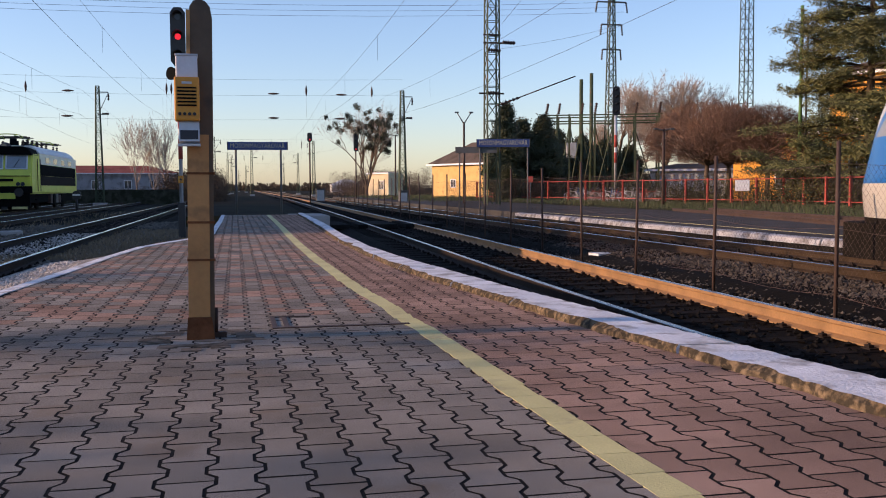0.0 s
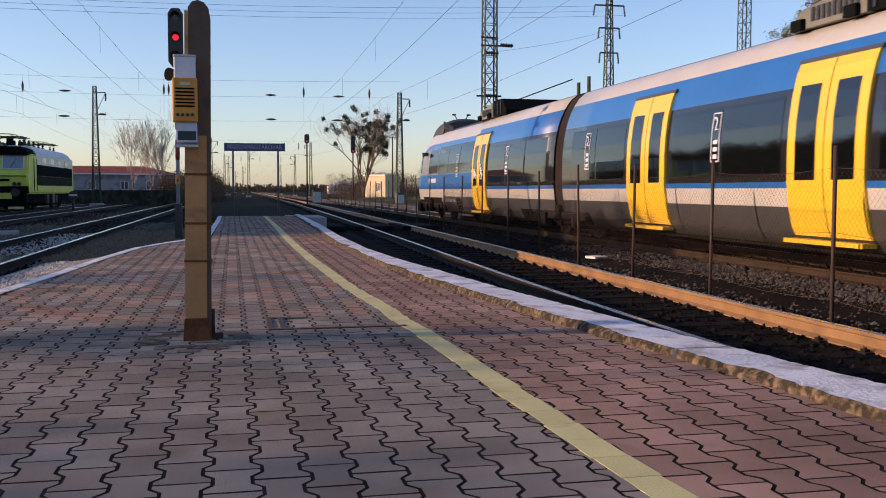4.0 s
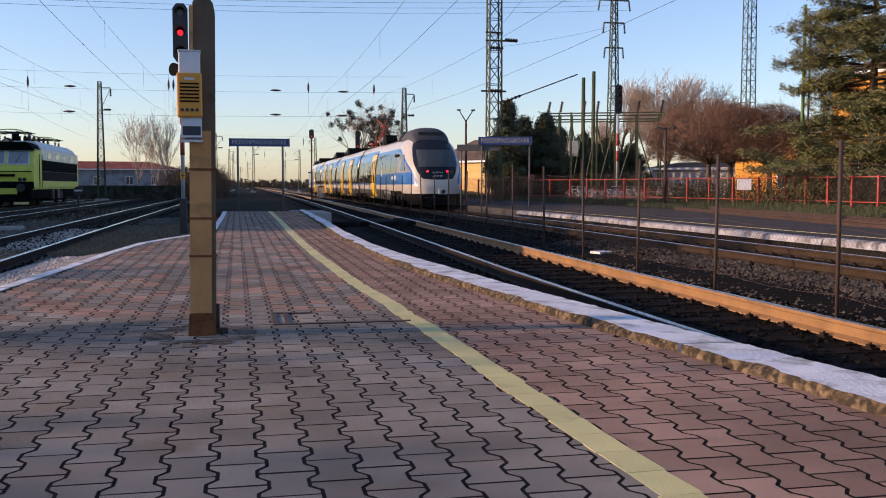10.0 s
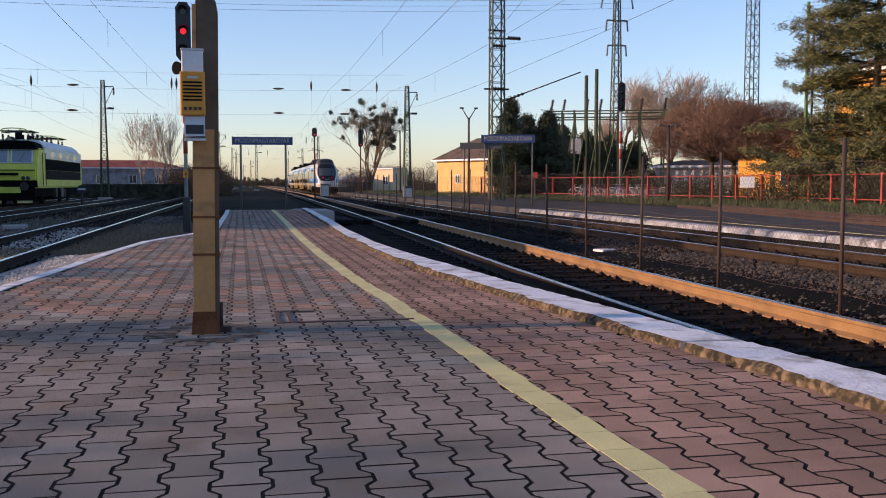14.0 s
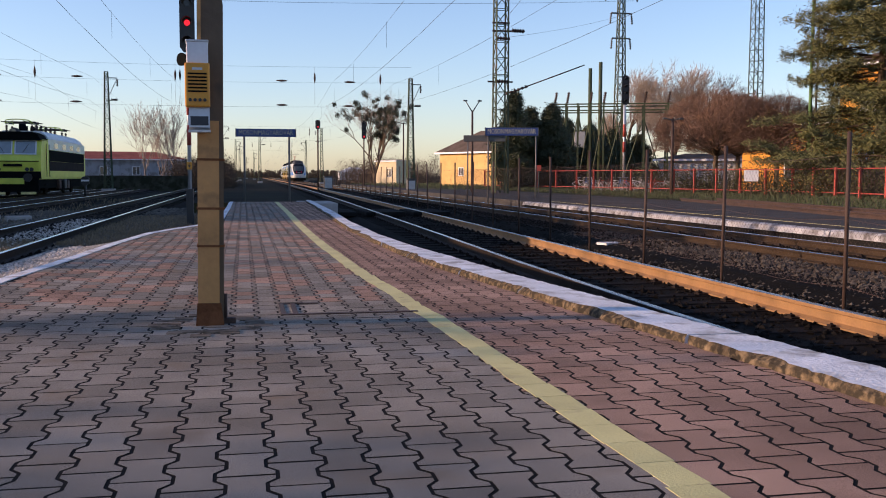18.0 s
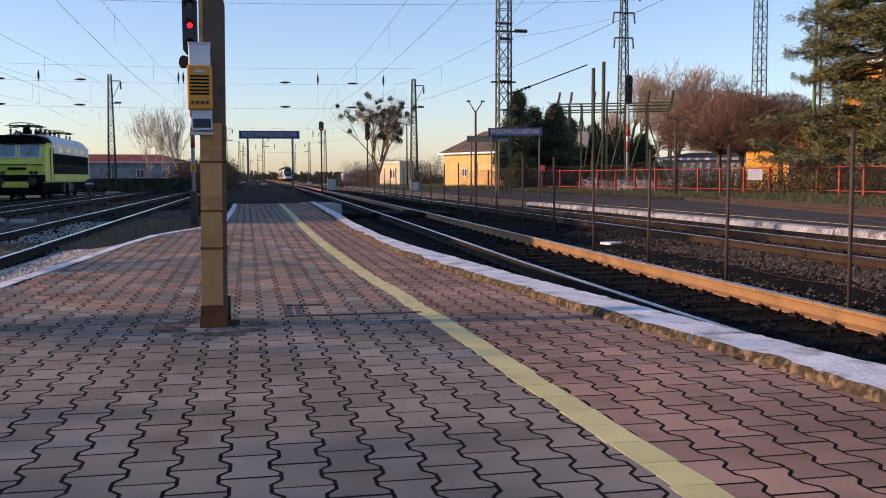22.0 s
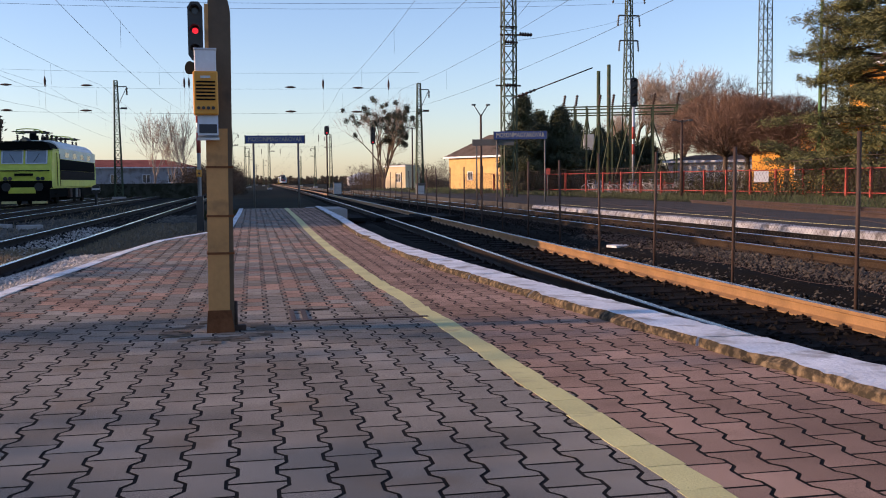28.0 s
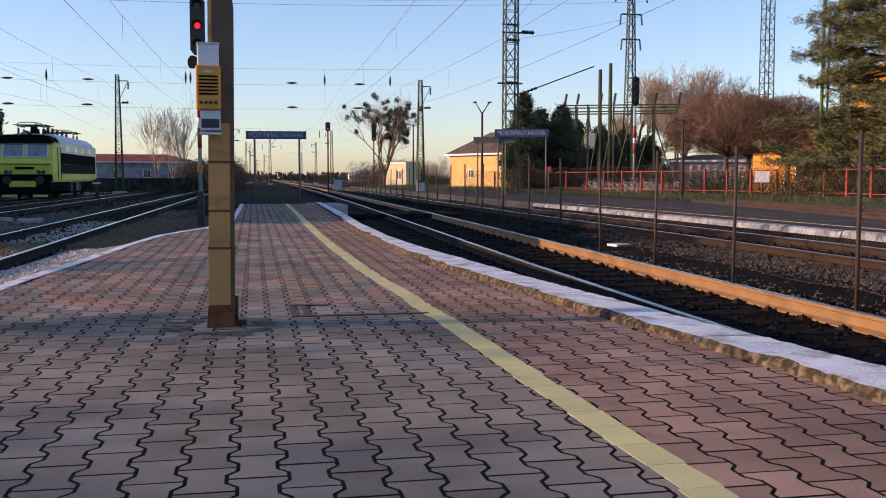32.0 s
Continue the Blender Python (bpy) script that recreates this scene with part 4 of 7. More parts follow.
# ---- masts, wires ----
def catenary_mast(x, y, h, arm, label, w0=0.30, w1=0.14, z=-0.5, leg=0.045, bar=0.022):
    m = lattice_mast(pose(x, y, z), h, w0, w1, label, 16, leg, bar)
    bm = bmesh.new()
    for zz in (h - 0.5, h - 2.2):
        box(bm, min(0, arm), max(0, arm), -0.04, 0.04, zz, zz + 0.07)
    rod(bm, (0, 0, h - 2.2), (arm, 0, h - 0.5), 0.025)
    part("cross_arm", bm, GREY_STEEL, m)
    bm = bmesh.new()
    insulator(bm, (arm, 0, h - 0.55), (arm, 0, h - 1.1), 0.09)
    part("insulator", bm, IRON, m)
    bm = bmesh.new()
    insulator(bm, (arm * 0.4, 0, h - 2.1), (arm * 1.0, 0, h - 2.1), 0.09)
    part("insulator", bm, IRON, m)
    return m


m1 = catenary_mast(14.4, 54.0, 14.5, 1.4, "tall green lattice mast of the overhead line behind the platform", 0.37, 0.33, leg=0.055, bar=0.026)
for z, a0, a1 in ((9.45, -0.5, 1.3), (6.6, -0.75, 0.7), (9.9, -0.5, 0.5)):
    bm = bmesh.new()
    box(bm, a0, a1, -0.05, 0.05, z, z + 0.09)
    part("clamp_arm", bm, IRON, m1)
for z, x in ((9.45, 0.55), (6.6, -0.35), (9.0, -0.3)):
    bm = bmesh.new()
    insulator(bm, (x, -0.3, z + 0.05), (x + 0.75, -0.3, z + 0.02), 0.13, 5)
    part("insulator", bm, IRON, m1)
m2 = lattice_mast(pose(31.6, 79.0, -0.4), 17.6, 0.48, 0.20, "tall green lattice line pylon with short insulator arms", 18, 0.065, 0.032)
bm = bmesh.new()
for z, a in ((16.9, 1.3), (15.0, 0.9), (12.9, 0.8)):
    bm = bmesh.new()
    box(bm, -a, a, -0.06, 0.06, z - 0.06, z + 0.06)
    for s in (-1, 1):
        insulator(bm, (s * a, 0, z), (s * a * 1.1, 0, z - 0.9), 0.10)
    part("cross_arm", bm, GREY_STEEL, m2)
catenary_mast(-10.2, 79.0, 9.2, 0.8, "slim lattice mast of the overhead line over the sidings", 0.30, 0.12)
catenary_mast(12.95, 75.9, 8.9, 0.8, "slim lattice mast of the overhead line beside the bare tree", 0.30, 0.13)
for x, y, h, a in ((12.6, 160, 9, -1), (13.5, 215, 9, -1), (3.0, 180, 9, 1), (-1.5, 215, 9, 1), (-0.8, 250, 9, 1), (14.5, 300, 9, -1), (3.6, 330, 9, 1), (1.5, 420, 9, 1), (-3.0, 150, 9, 1)):
    catenary_mast(x, y, h, a, "distant lattice mast of the overhead line", 0.28, 0.12)
for x, y, h in ((127.0, 226.8, 66.0),):
    lattice_mast(pose(x, y, -1), h, 1.4, 1.05, "tall slender radio tower in the distance", 26, 0.17, 0.085, GREEN_STEEL, "radio_tower")

bm = bmesh.new()
rod(bm, (0, 0, -0.3), (0.05, 0, 10.9), 0.11, 0.08, 8)
gp = thing("steel_pole", pose(30.3, 48.3, -0.3), "slim green steel pole with a grey pipe beside it", "pole")
part("shaft", bm, POLE_GREEN, gp)
bm = bmesh.new()
rod(bm, (0.42, 0.1, 3.6), (0.46, 0.1, 10.4), 0.06, n=6)
for z in (4.0, 7.0, 10.2):
    rod(bm, (0, 0, z), (0.42, 0.1, z), 0.025, n=4)
part("pipe", bm, GREY_STEEL, gp)


def spindle(bm, a, b, r):
    """A dark insulator that thins towards both ends."""
    a, b = Vector(a), Vector(b)
    cut = [0.0, 0.2, 0.4, 0.6, 0.8, 1.0]
    fat = [0.25, 0.7, 1.0, 1.0, 0.7, 0.25]
    for i in range(5):
        rod(bm, a.lerp(b, cut[i]), a.lerp(b, cut[i + 1]), r * fat[i], r * fat[i + 1], 8)


def wire(name, pts, r, label):
    """One hanging wire through points, with a little sag from each to the next."""
    line = [Vector(pts[0])]
    for a, b in zip(pts, pts[1:]):
        a, b = Vector(a), Vector(b)
        sag = (b - a).length ** 2 * 0.00018
        line += [a.lerp(b, i / 8) - Vector((0, 0, 4 * sag * (i / 8) * (1 - i / 8))) for i in range(1, 9)]
    bm = bmesh.new()
    rings = []
    for i, p in enumerate(line):
        w = (line[min(i + 1, len(line) - 1)] - line[max(i - 1, 0)]).normalized()
        u = w.cross(Vector((0, 0, 1))).normalized()
        v = u.cross(w)
        rings.append([bm.verts.new(p + r * (math.cos(a) * u + math.sin(a) * v)) for a in (0.5, 2.6, 4.7)])
    for q, s in zip(rings, rings[1:]):
        for i in range(3):
            bm.faces.new((q[i], q[(i + 1) % 3], s[(i + 1) % 3], s[i]))
    return tagged(part(name, bm, WIRE), label, "overhead wire", "overhead wires")


for mid, z in ((t1, 5.25), (t2, 5.25), (l1, 5.3), (l2, 5.3), (l3, 5.3)):
    ys = [-55, 5, 62, 120, 180, 240, 300, 420]
    wire("contact_wire", [(mid(max(y, 0)) + (0.2 if i % 2 else -0.2), y, z) for i, y in enumerate(ys)], 0.006, "thin contact wire over a track")
    wire("carrier_wire", [(mid(max(y, 0)), y, z + 1.4) for y in ys], 0.006, "carrier wire over a track")
    bm = bmesh.new()
    for i in range(30):
        y = 34 + i * 13.0
        rod(bm, (mid(y), y, z), (mid(y), y, z + 0.9), 0.005, n=3, cap=False)
    tagged(part("wire_droppers", bm, WIRE), "thin droppers between carrier and contact wire", "overhead wire", "overhead wires", "stuff")
# cross-span wires with insulators between the masts
for y, xa, xb, zs in ((76.2, -24.0, 13.0, (9.3, 8.1, 6.25)), (150, -3, 13, (8.2, 6.2)), (215, -1.5, 13.5, (8.2, 6.2))):
    for z in zs:
        wire("span_wire", [(xa, y, z), (xb, y, z)], 0.008, "cross-span wire carrying the overhead line")
for x, z in ((3.0, 8.1), (8.2, 8.1), (-11.9, 8.1), (3.0, 6.25), (8.1, 6.25), (-12.0, 6.25), (-17.5, 8.1), (-17.5, 6.25)):
    bm = bmesh.new()
    spindle(bm, (x - 0.42, 76.2, z - 0.05), (x + 0.42, 76.2, z - 0.05), 0.085)
    tagged(part("insulator", bm, IRON), "dark insulator in a cross-span wire", "insulator", "insulators")
for x in (5.5, 10.6, -4.9, -4.55, -14.8):
    bm = bmesh.new()
    spindle(bm, (x, 76.2, 8.7), (x, 76.2, 7.9), 0.085)
    rod(bm, (x, 76.2, 9.2), (x, 76.2, 6.3), 0.007, n=3)
    tagged(part("hanging_insulator", bm, IRON), "dark hanging insulator on a thin rod", "insulator", "insulators")
for y, xs in ((150, (1.0, 5.5, 10.0)), (215, (2.0, 6.0, 10.5))):
    for x in xs:
        bm = bmesh.new()
        insulator(bm, (x, y, 7.9), (x, y, 6.9), 0.10, 5)
        rod(bm, (x, y, 8.2), (x, y, 6.2), 0.008, n=3)
        tagged(part("hanging_insulator", bm, IRON), "dark hanging insulator on a thin rod", "insulator", "insulators")
for dz, dx in ((0.0, -1.3), (-0.35, 0.0), (-0.7, 1.2)):
    wire("feeder_wire", [(-26.0, 66.0, 13.0 + dz), (31.6 + dx, 79.0, 16.4 + dz)], 0.012, "feeder wire high over the yard")
wire("feeder_wire", [(14.4, 54.0, 8.6), (31.6, 79.0, 14.4)], 0.010, "feeder wire between two masts")
wire("feeder_wire", [(14.4, 54.0, 9.4), (12.0, 20.0, 12.5)], 0.010, "feeder wire between two masts")
bm = bmesh.new()
rod(bm, (0.3, 0.0, 5.95), (4.5, -1.4, 7.55), 0.035, n=6)
insulator(bm, (0.3, 0.0, 5.95), (1.5, -0.4, 6.4), 0.11, 6)
part("bracket", bm, IRON, m1)

# ---- substation ----
def build_substation():
    s = thing("substation_frame", pose(29.8, 76.4, -0.35, 0, 0, -21), "green steel switchyard frame with insulators and a transformer", "substation")
    xs = (-4.7, -3.7, -2.7, -1.7, -0.6, 0.9, 2.7, 4.6)
    for x in xs:
        for y in (0, 3.0):
            bm = bmesh.new()
            box(bm, x - 0.075, x + 0.075, y - 0.075, y + 0.075, -0.3, 7.2)
            part("column", bm, GREEN_STEEL, s)
    for z in (6.6, 7.12):
        for y in (0, 3.0):
            bm = bmesh.new()
            box(bm, xs[0] - 0.3, xs[-1] + 0.3, y - 0.07, y + 0.07, z - 0.05, z + 0.05)
            part("beam", bm, GREEN_STEEL, s)
    for i, x in enumerate(xs[:-1]):
        bm = bmesh.new()
        rod(bm, (x, 0, 0.3), (xs[i + 1], 0, 6.3), 0.05, n=4)
        rod(bm, (xs[i + 1], 3, 0.3), (x, 3, 6.3), 0.05, n=4)
        part("brace", bm, GREEN_STEEL, s)
    for x in (-4.6, -3.6, -1.7, -0.6, 2.7, 4.6):
        bm = bmesh.new()
        insulator(bm, (x, 0, 7.2), (x + 0.15, 0, 8.1), 0.15, 5)
        part("insulator", bm, IRON, s)
    for x, h in ((-1.75, 10.2), (-0.9, 10.7)):
        bm = bmesh.new()
        rod(bm, (x, 1.5, -0.3), (x, 1.5, h), 0.2, 0.16, 8)
        part("tall_post", bm, GREEN_STEEL, s)
    bm = bmesh.new()
    box(bm, -3.0, -2.1, 1.0, 1.9, 3.6, 4.9, bevel=0.05)
    part("transformer", bm, PALE_STEEL, s)


build_substation()


# ---- buildings ----
def window_part(wall, x, z, w, h, y, frame=None, glass=None):
    bm = bmesh.new()
    t = 0.07
    for a, b, c, d in ((x - w / 2, x + w / 2, z, z + t), (x - w / 2, x + w / 2, z + h - t, z + h), (x - w / 2, x - w / 2 + t, z + t, z + h - t), (x + w / 2 - t, x + w / 2, z + t, z + h - t), (x - t / 2, x + t / 2, z + t, z + h - t)):
        box(bm, a, b, y - 0.06, y + 0.06, c, d)
    fr = part("window_frame", bm, frame or WHITE_BOX, wall)
    bm = bmesh.new()
    box(bm, x - w / 2 + t, x + w / 2 - t, y - 0.01, y + 0.01, z + t, z + h - t)
    part("pane", bm, glass or GLASS, fr)


def house(name, m, w, d, h, rh, wall, roof, label, wins=(), over=0.4, hip=True):
    """A plain house: walls, hipped or gabled roof, windows in the front wall, which faces -y."""
    b = thing(name, m, label, "building")
    bm = bmesh.new()
    box(bm, -w / 2, w / 2, 0, d, -0.5, h)
    body = part("wall", bm, wall, b)
    bm = bmesh.new()
    o, r = over, (min(w, d) / 2 if hip else 0)
    e = [bm.verts.new(v) for v in ((-w / 2 - o, -o, h), (w / 2 + o, -o, h), (w / 2 + o, d + o, h), (-w / 2 - o, d + o, h))]
    if w >= d:
        rg = [bm.verts.new(v) for v in ((-w / 2 - o + r, d / 2, h + rh), (w / 2 + o - r, d / 2, h + rh))]
        for f in ((e[0], e[1], rg[1], rg[0]), (e[1], e[2], rg[1]), (e[2], e[3], rg[0], rg[1]), (e[3], e[0], rg[0])):
            bm.faces.new(f)
    else:
        rg = [bm.verts.new(v) for v in ((0, -o + r, h + rh), (0, d + o - r, h + rh))]
        for f in ((e[0], e[1], rg[0]), (e[1], e[2], rg[1], rg[0]), (e[2], e[3], rg[1]), (e[3], e[0], rg[0], rg[1])):
            bm.faces.new(f)
    bm.faces.new(e[::-1])
    part("roof", bm, roof, b)
    bm = bmesh.new()
    box(bm, -w / 2 - o - 0.02, w / 2 + o + 0.02, -o - 0.06, -o, h - 0.18, h)
    part("eaves_board", bm, WHITE_BOX, b)
    for x, z, ww, hh in wins:
        window_part(body, x, z, ww, hh, -0.01)
    return b


house("small_station_building", pose(22.8, 98.5, -0.4, 0, 0, -62), 9.0, 6.5, 3.7, 2.3, STUCCO, ROOF_TILE, "small ochre building with a grey hipped tile roof", ((-1.0, 1.2, 0.8, 0.9),))
house("white_hut", pose(19.4, 134.0, -0.4, 0, 0, -50), 3.8, 3.0, 3.3, 0.15, CREAM_WALL, CONCRETE, "small pale flat-roofed hut with a lit side", ((0.6, 1.0, 0.9, 1.2),), 0.15)
house("station_building", pose(44.5, 54.0, -0.3, 0, 0, -60), 16.0, 12.0, 8.8, 2.5, ORANGE_WALL, ROOF_TILE, "orange stuccoed station building with white window surrounds", tuple((x, z, 1.1, 1.8) for x in (-6, -3.6, -1.2, 1.2, 3.6, 6) for z in (1.2, 5.0)))
house("orange_annex", pose(36.0, 60.5, -0.3, 0, 0, -58), 6.0, 4.5, 4.7, 0.9, ORANGE_WALL, ROOF_TILE, "low orange annex with a red-framed double window", ((0.9, 0.9, 1.5, 1.9),))
house("pale_shed", pose(38.5, 76.0, -0.3, 0, 0, -30), 8.5, 5.0, 2.6, 0.5, PALE_WALL, ROOF_TILE, "low pale blue-grey shed with a shallow roof", ((2.6, 0.9, 0.9, 0.9),))
house("long_depot", pose(-22.0, 165.0, -0.4, 0, 0, 8), 26.0, 10.0, 3.8, 1.3, DEPOT_WALL, RED_ROOF, "long grey depot with a low red roof", tuple((x, 1.2, 1.2, 1.4) for x in (-9, -5, 0, 5, 9)))
house("far_house", pose(36.0, 257.0, -0.4), 7.0, 7.0, 2.2, 2.0, CREAM_WALL, RED_ROOF, "distant low house with a red roof", ((-1.5, 0.7, 1.0, 1.0), (1.5, 0.7, 1.0, 1.0)))
house("far_white_house", pose(37.0, 328.0, -0.4), 10.0, 8.0, 2.4, 1.7, PALE_WALL, PALE_WALL, "distant white house with a pale roof", ((-3, 0.8, 1.0, 1.0), (2, 0.8, 1.0, 1.0)))
bm = bmesh.new()
box(bm, -22.0, -4.4, 88.0, 88.4, -0.6, 0.75)
tagged(part("low_wall", bm, DARK_WALL), "low dark concrete wall of a loading ramp", "wall", kind="structure")


# ---- trees ----
def branch_tree(name, m, h, spread, label, mats=None, twig=None, seed=1, levels=4, trunk=0.22, first=0.3, thin=0.012, lean=0.0, splits=4, up=0.35, limb=0.0):
    """A bare tree: trunk and limbs, and a cloud of fine twigs grown by halving."""
    rnd = random.Random(seed)
    mats, twig = mats or BARK, twig or TWIG
    t = thing(name, m, label, "tree")
    bt, tv, tf = bmesh.new(), [], []
    ends = []

    def thin_twig(a, b, r):
        w = (b - a).normalized()
        u = w.orthogonal().normalized()
        v = w.cross(u)
        k = len(tv)
        for i in range(3):
            an = 2.094 * i
            tv.append(a + r * (math.cos(an) * u + math.sin(an) * v))
        tv.append(b)
        for i in range(3):
            tf.append((k + i, k + (i + 1) % 3, k + 3))

    def grow(p, d, ln, r, lv):
        mid = p + d * ln * 0.5 + Vector((rnd.gauss(0, 1), rnd.gauss(0, 1), 0)) * ln * 0.05
        q = p + d * ln
        if r > thin * 1.6:
            rod(bt, p, mid, r, r * 0.85, 6 if lv < 2 else 4, cap=False)
            rod(bt, mid, q, r * 0.85, r * 0.68, 6 if lv < 2 else 4, cap=False)
        else:
            thin_twig(p, mid, max(r, thin * 0.7))
            thin_twig(mid, q, max(r, thin * 0.7) * 0.8)
        if lv >= 2:
            ends.append(q)
        if lv >= levels:
            return
        for i in range(splits + (1 if rnd.random() < 0.4 else 0)):
            a = rnd.uniform(0, 6.283)
            tilt = rnd.uniform(0.3, 0.9) * spread
            u = d.orthogonal().normalized()
            v = d.cross(u)
            nd = (d * math.cos(tilt) + (u * math.cos(a) + v * math.sin(a)) * math.sin(tilt) + Vector((0, 0, up * 0.3))).normalized()
            start = q if i < 2 else p + d * ln * rnd.uniform(0.2, 1.0)
            grow(start, nd, h * limb * rnd.uniform(0.8, 1.1) if limb and lv == 0 else ln * rnd.uniform(0.6, 0.85), r * rnd.uniform(0.48, 0.66), lv + 1)

    grow(Vector((0, 0, -0.3)), Vector((lean, 0, 1)).normalized(), h * first, trunk, 0)
    part("trunk", bt, mats, t)
    raw("crown", [tuple(v) for v in tv], tf, twig, t)
    return t, ends


def clumps(name, parent, pts, size, per, mats, seed=2, flat=1.0, leaf=0.08, slim=0.45):
    """Many small leaves round each point."""
    rnd = random.Random(seed)
    verts, faces = [], []
    for p in pts:
        for _ in range(per):
            d = Vector((rnd.gauss(0, 1), rnd.gauss(0, 1), rnd.gauss(0, flat))) * size * 0.5
            c = Vector(p) + d
            a = Vector((rnd.gauss(0, 1), rnd.gauss(0, 1), rnd.gauss(0, 1))).normalized() * leaf
            b = a.orthogonal().normalized() * leaf * slim
            k = len(verts)
            verts += [tuple(c - a), tuple(c + b), tuple(c + a), tuple(c - b)]
            faces.append((k, k + 1, k + 2, k + 3))
    return raw(name, verts, faces, mats, parent)


def pine(m, h, r, label, seed, mats=None, bare=0.12, leaf=0.11, name="pine_tree", per=26, dense=1.0):
    """A conifer: trunk, whorls of drooping limbs and tufts of needles along them."""
    rnd = random.Random(seed)
    t = thing(name, m, label, "tree")
    bm = bmesh.new()
    rod(bm, (0, 0, -0.4), (0, 0, h * 0.97), 0.02 * h, 0.02, 8)
    part("trunk", bm, BARK, t)
    bm, pts = bmesh.new(), []
    z = h * bare
    while z < h * 0.98:
        f = (z - h * bare) / (h * (1 - bare))
        reach = r * (1 - f) ** (0.7 if mats else 0.62) * min(1.0, (0.4 if mats else 0.8) + 2.0 * f) * (0.72 + 0.5 * rnd.random())
        for i in range(6 if mats else 7):
            a = rnd.uniform(0, 6.283)
            ln = reach * rnd.uniform(0.6, 1.1)
            tip = Vector((math.cos(a) * ln, math.sin(a) * ln, z + (rnd.uniform(-0.35, 0.5) if mats else rnd.uniform(-0.16, 0.30)) * ln))
            rod(bm, (0, 0, z), tip, 0.012 * ln + 0.01, 0.008, 4, cap=False)
            n = max(3, int(ln * 3.2 * dense))
            for k in range(n):
                s = (0.25 if mats else 0.38) + (0.75 if mats else 0.62) * (k + rnd.random()) / n
                side = Vector((-math.sin(a), math.cos(a), 0)) * rnd.gauss(0, 0.16 if mats else 0.21) * ln * (1.15 - s * 0.5)
                pts.append(Vector((0, 0, z)).lerp(tip, s) + side + Vector((0, 0, rnd.uniform(-0.1, 0.12))))
        z += h * (0.024 if mats else 0.030) * rnd.uniform(0.5, 1.5)
    tagged(part("branchwork", bm, BARK, t), kind="stuff")
    clumps("needles", t, pts, 0.34 if mats else 0.27, per, mats or NEEDLE, seed, 1.0, leaf, 0.45 if mats else 0.2)
    return t


pine(pose(32.0, 44.6, -0.3), 16.5, 6.6, "large pine tree catching low sun on its needles", 4, bare=0.05, per=40, leaf=0.12, dense=2.0)
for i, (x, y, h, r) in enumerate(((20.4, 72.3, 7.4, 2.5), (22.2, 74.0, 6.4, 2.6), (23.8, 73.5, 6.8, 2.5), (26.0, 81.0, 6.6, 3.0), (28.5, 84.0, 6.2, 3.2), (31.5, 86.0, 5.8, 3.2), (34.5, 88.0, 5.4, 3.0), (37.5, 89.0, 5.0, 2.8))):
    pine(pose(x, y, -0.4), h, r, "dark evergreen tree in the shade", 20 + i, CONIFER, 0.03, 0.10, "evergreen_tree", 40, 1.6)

def globe_tree(m, rx, rz, z0, label, seed, n=8500):
    """A pruned dome of twigs on a short trunk: limbs fan out, fine shoots fill the dome."""
    rnd = random.Random(seed)
    t = thing("globe_tree", m, label, "tree", "pruned garden trees")
    bm = bmesh.new()
    rod(bm, (0, 0, -0.3), (0.05, 0, z0 - 0.2), 0.17, 0.13, 8)
    part("trunk", bm, BARK, t)
    bm = bmesh.new()
    hubs = []
    for i in range(26):
        a, f = rnd.uniform(0, 6.283), rnd.uniform(0.25, 0.85)
        tip = Vector((math.cos(a) * rx * f, math.sin(a) * rx * f, z0 + rz * rnd.uniform(0.1, 0.8) * (1.05 - f * 0.6)))
        knee = Vector((tip.x * 0.4, tip.y * 0.4, z0 + (tip.z - z0) * 0.25 + 0.1))
        rod(bm, (0.05, 0, z0 - 0.25), knee, 0.07, 0.05, 5, cap=False)
        rod(bm, knee, tip, 0.05, 0.02, 5, cap=False)
        hubs += [knee.lerp(tip, k) for k in (0.3, 0.6, 0.8, 1.0)]
    part("limb", bm, BARK, t)
    verts, faces = [], []
    for i in range(n):
        a, f = rnd.uniform(0, 6.283), math.sqrt(rnd.random()) * 0.93
        p = Vector((math.cos(a) * rx * f, math.sin(a) * rx * f, z0 + rz * 0.95 * math.sqrt(1 - f * f) * rnd.random() ** 0.8))
        out = Vector((p.x / rx, p.y / rx, (p.z - z0 + 0.3) / rz))
        d = (out.normalized() * 1.1 + Vector((rnd.gauss(0, 0.55), rnd.gauss(0, 0.55), rnd.gauss(0.1, 0.4)))).normalized()
        q = p + d * rnd.uniform(0.5, 1.2)
        f = Vector((q.x / rx, q.y / rx, max(0, q.z - z0) / rz)).length
        if f > 1.0 + rnd.gauss(0, 0.09):
            q = Vector((q.x / f, q.y / f, z0 + (q.z - z0) / f))
        if q.z < z0 - 0.15:
            q.z = z0 - 0.15 + rnd.uniform(0, 0.2)
        u = (q - p).orthogonal().normalized() * 0.013
        v = (q - p).normalized().cross(u)
        k = len(verts)
        verts += [tuple(p + u), tuple(p - u * 0.5 + v * 0.87), tuple(p - u * 0.5 - v * 0.87), tuple(q)]
        faces += [(k, k + 1, k + 3), (k + 1, k + 2, k + 3), (k + 2, k, k + 3)]
    raw("crown", verts, faces, TWIG, t)


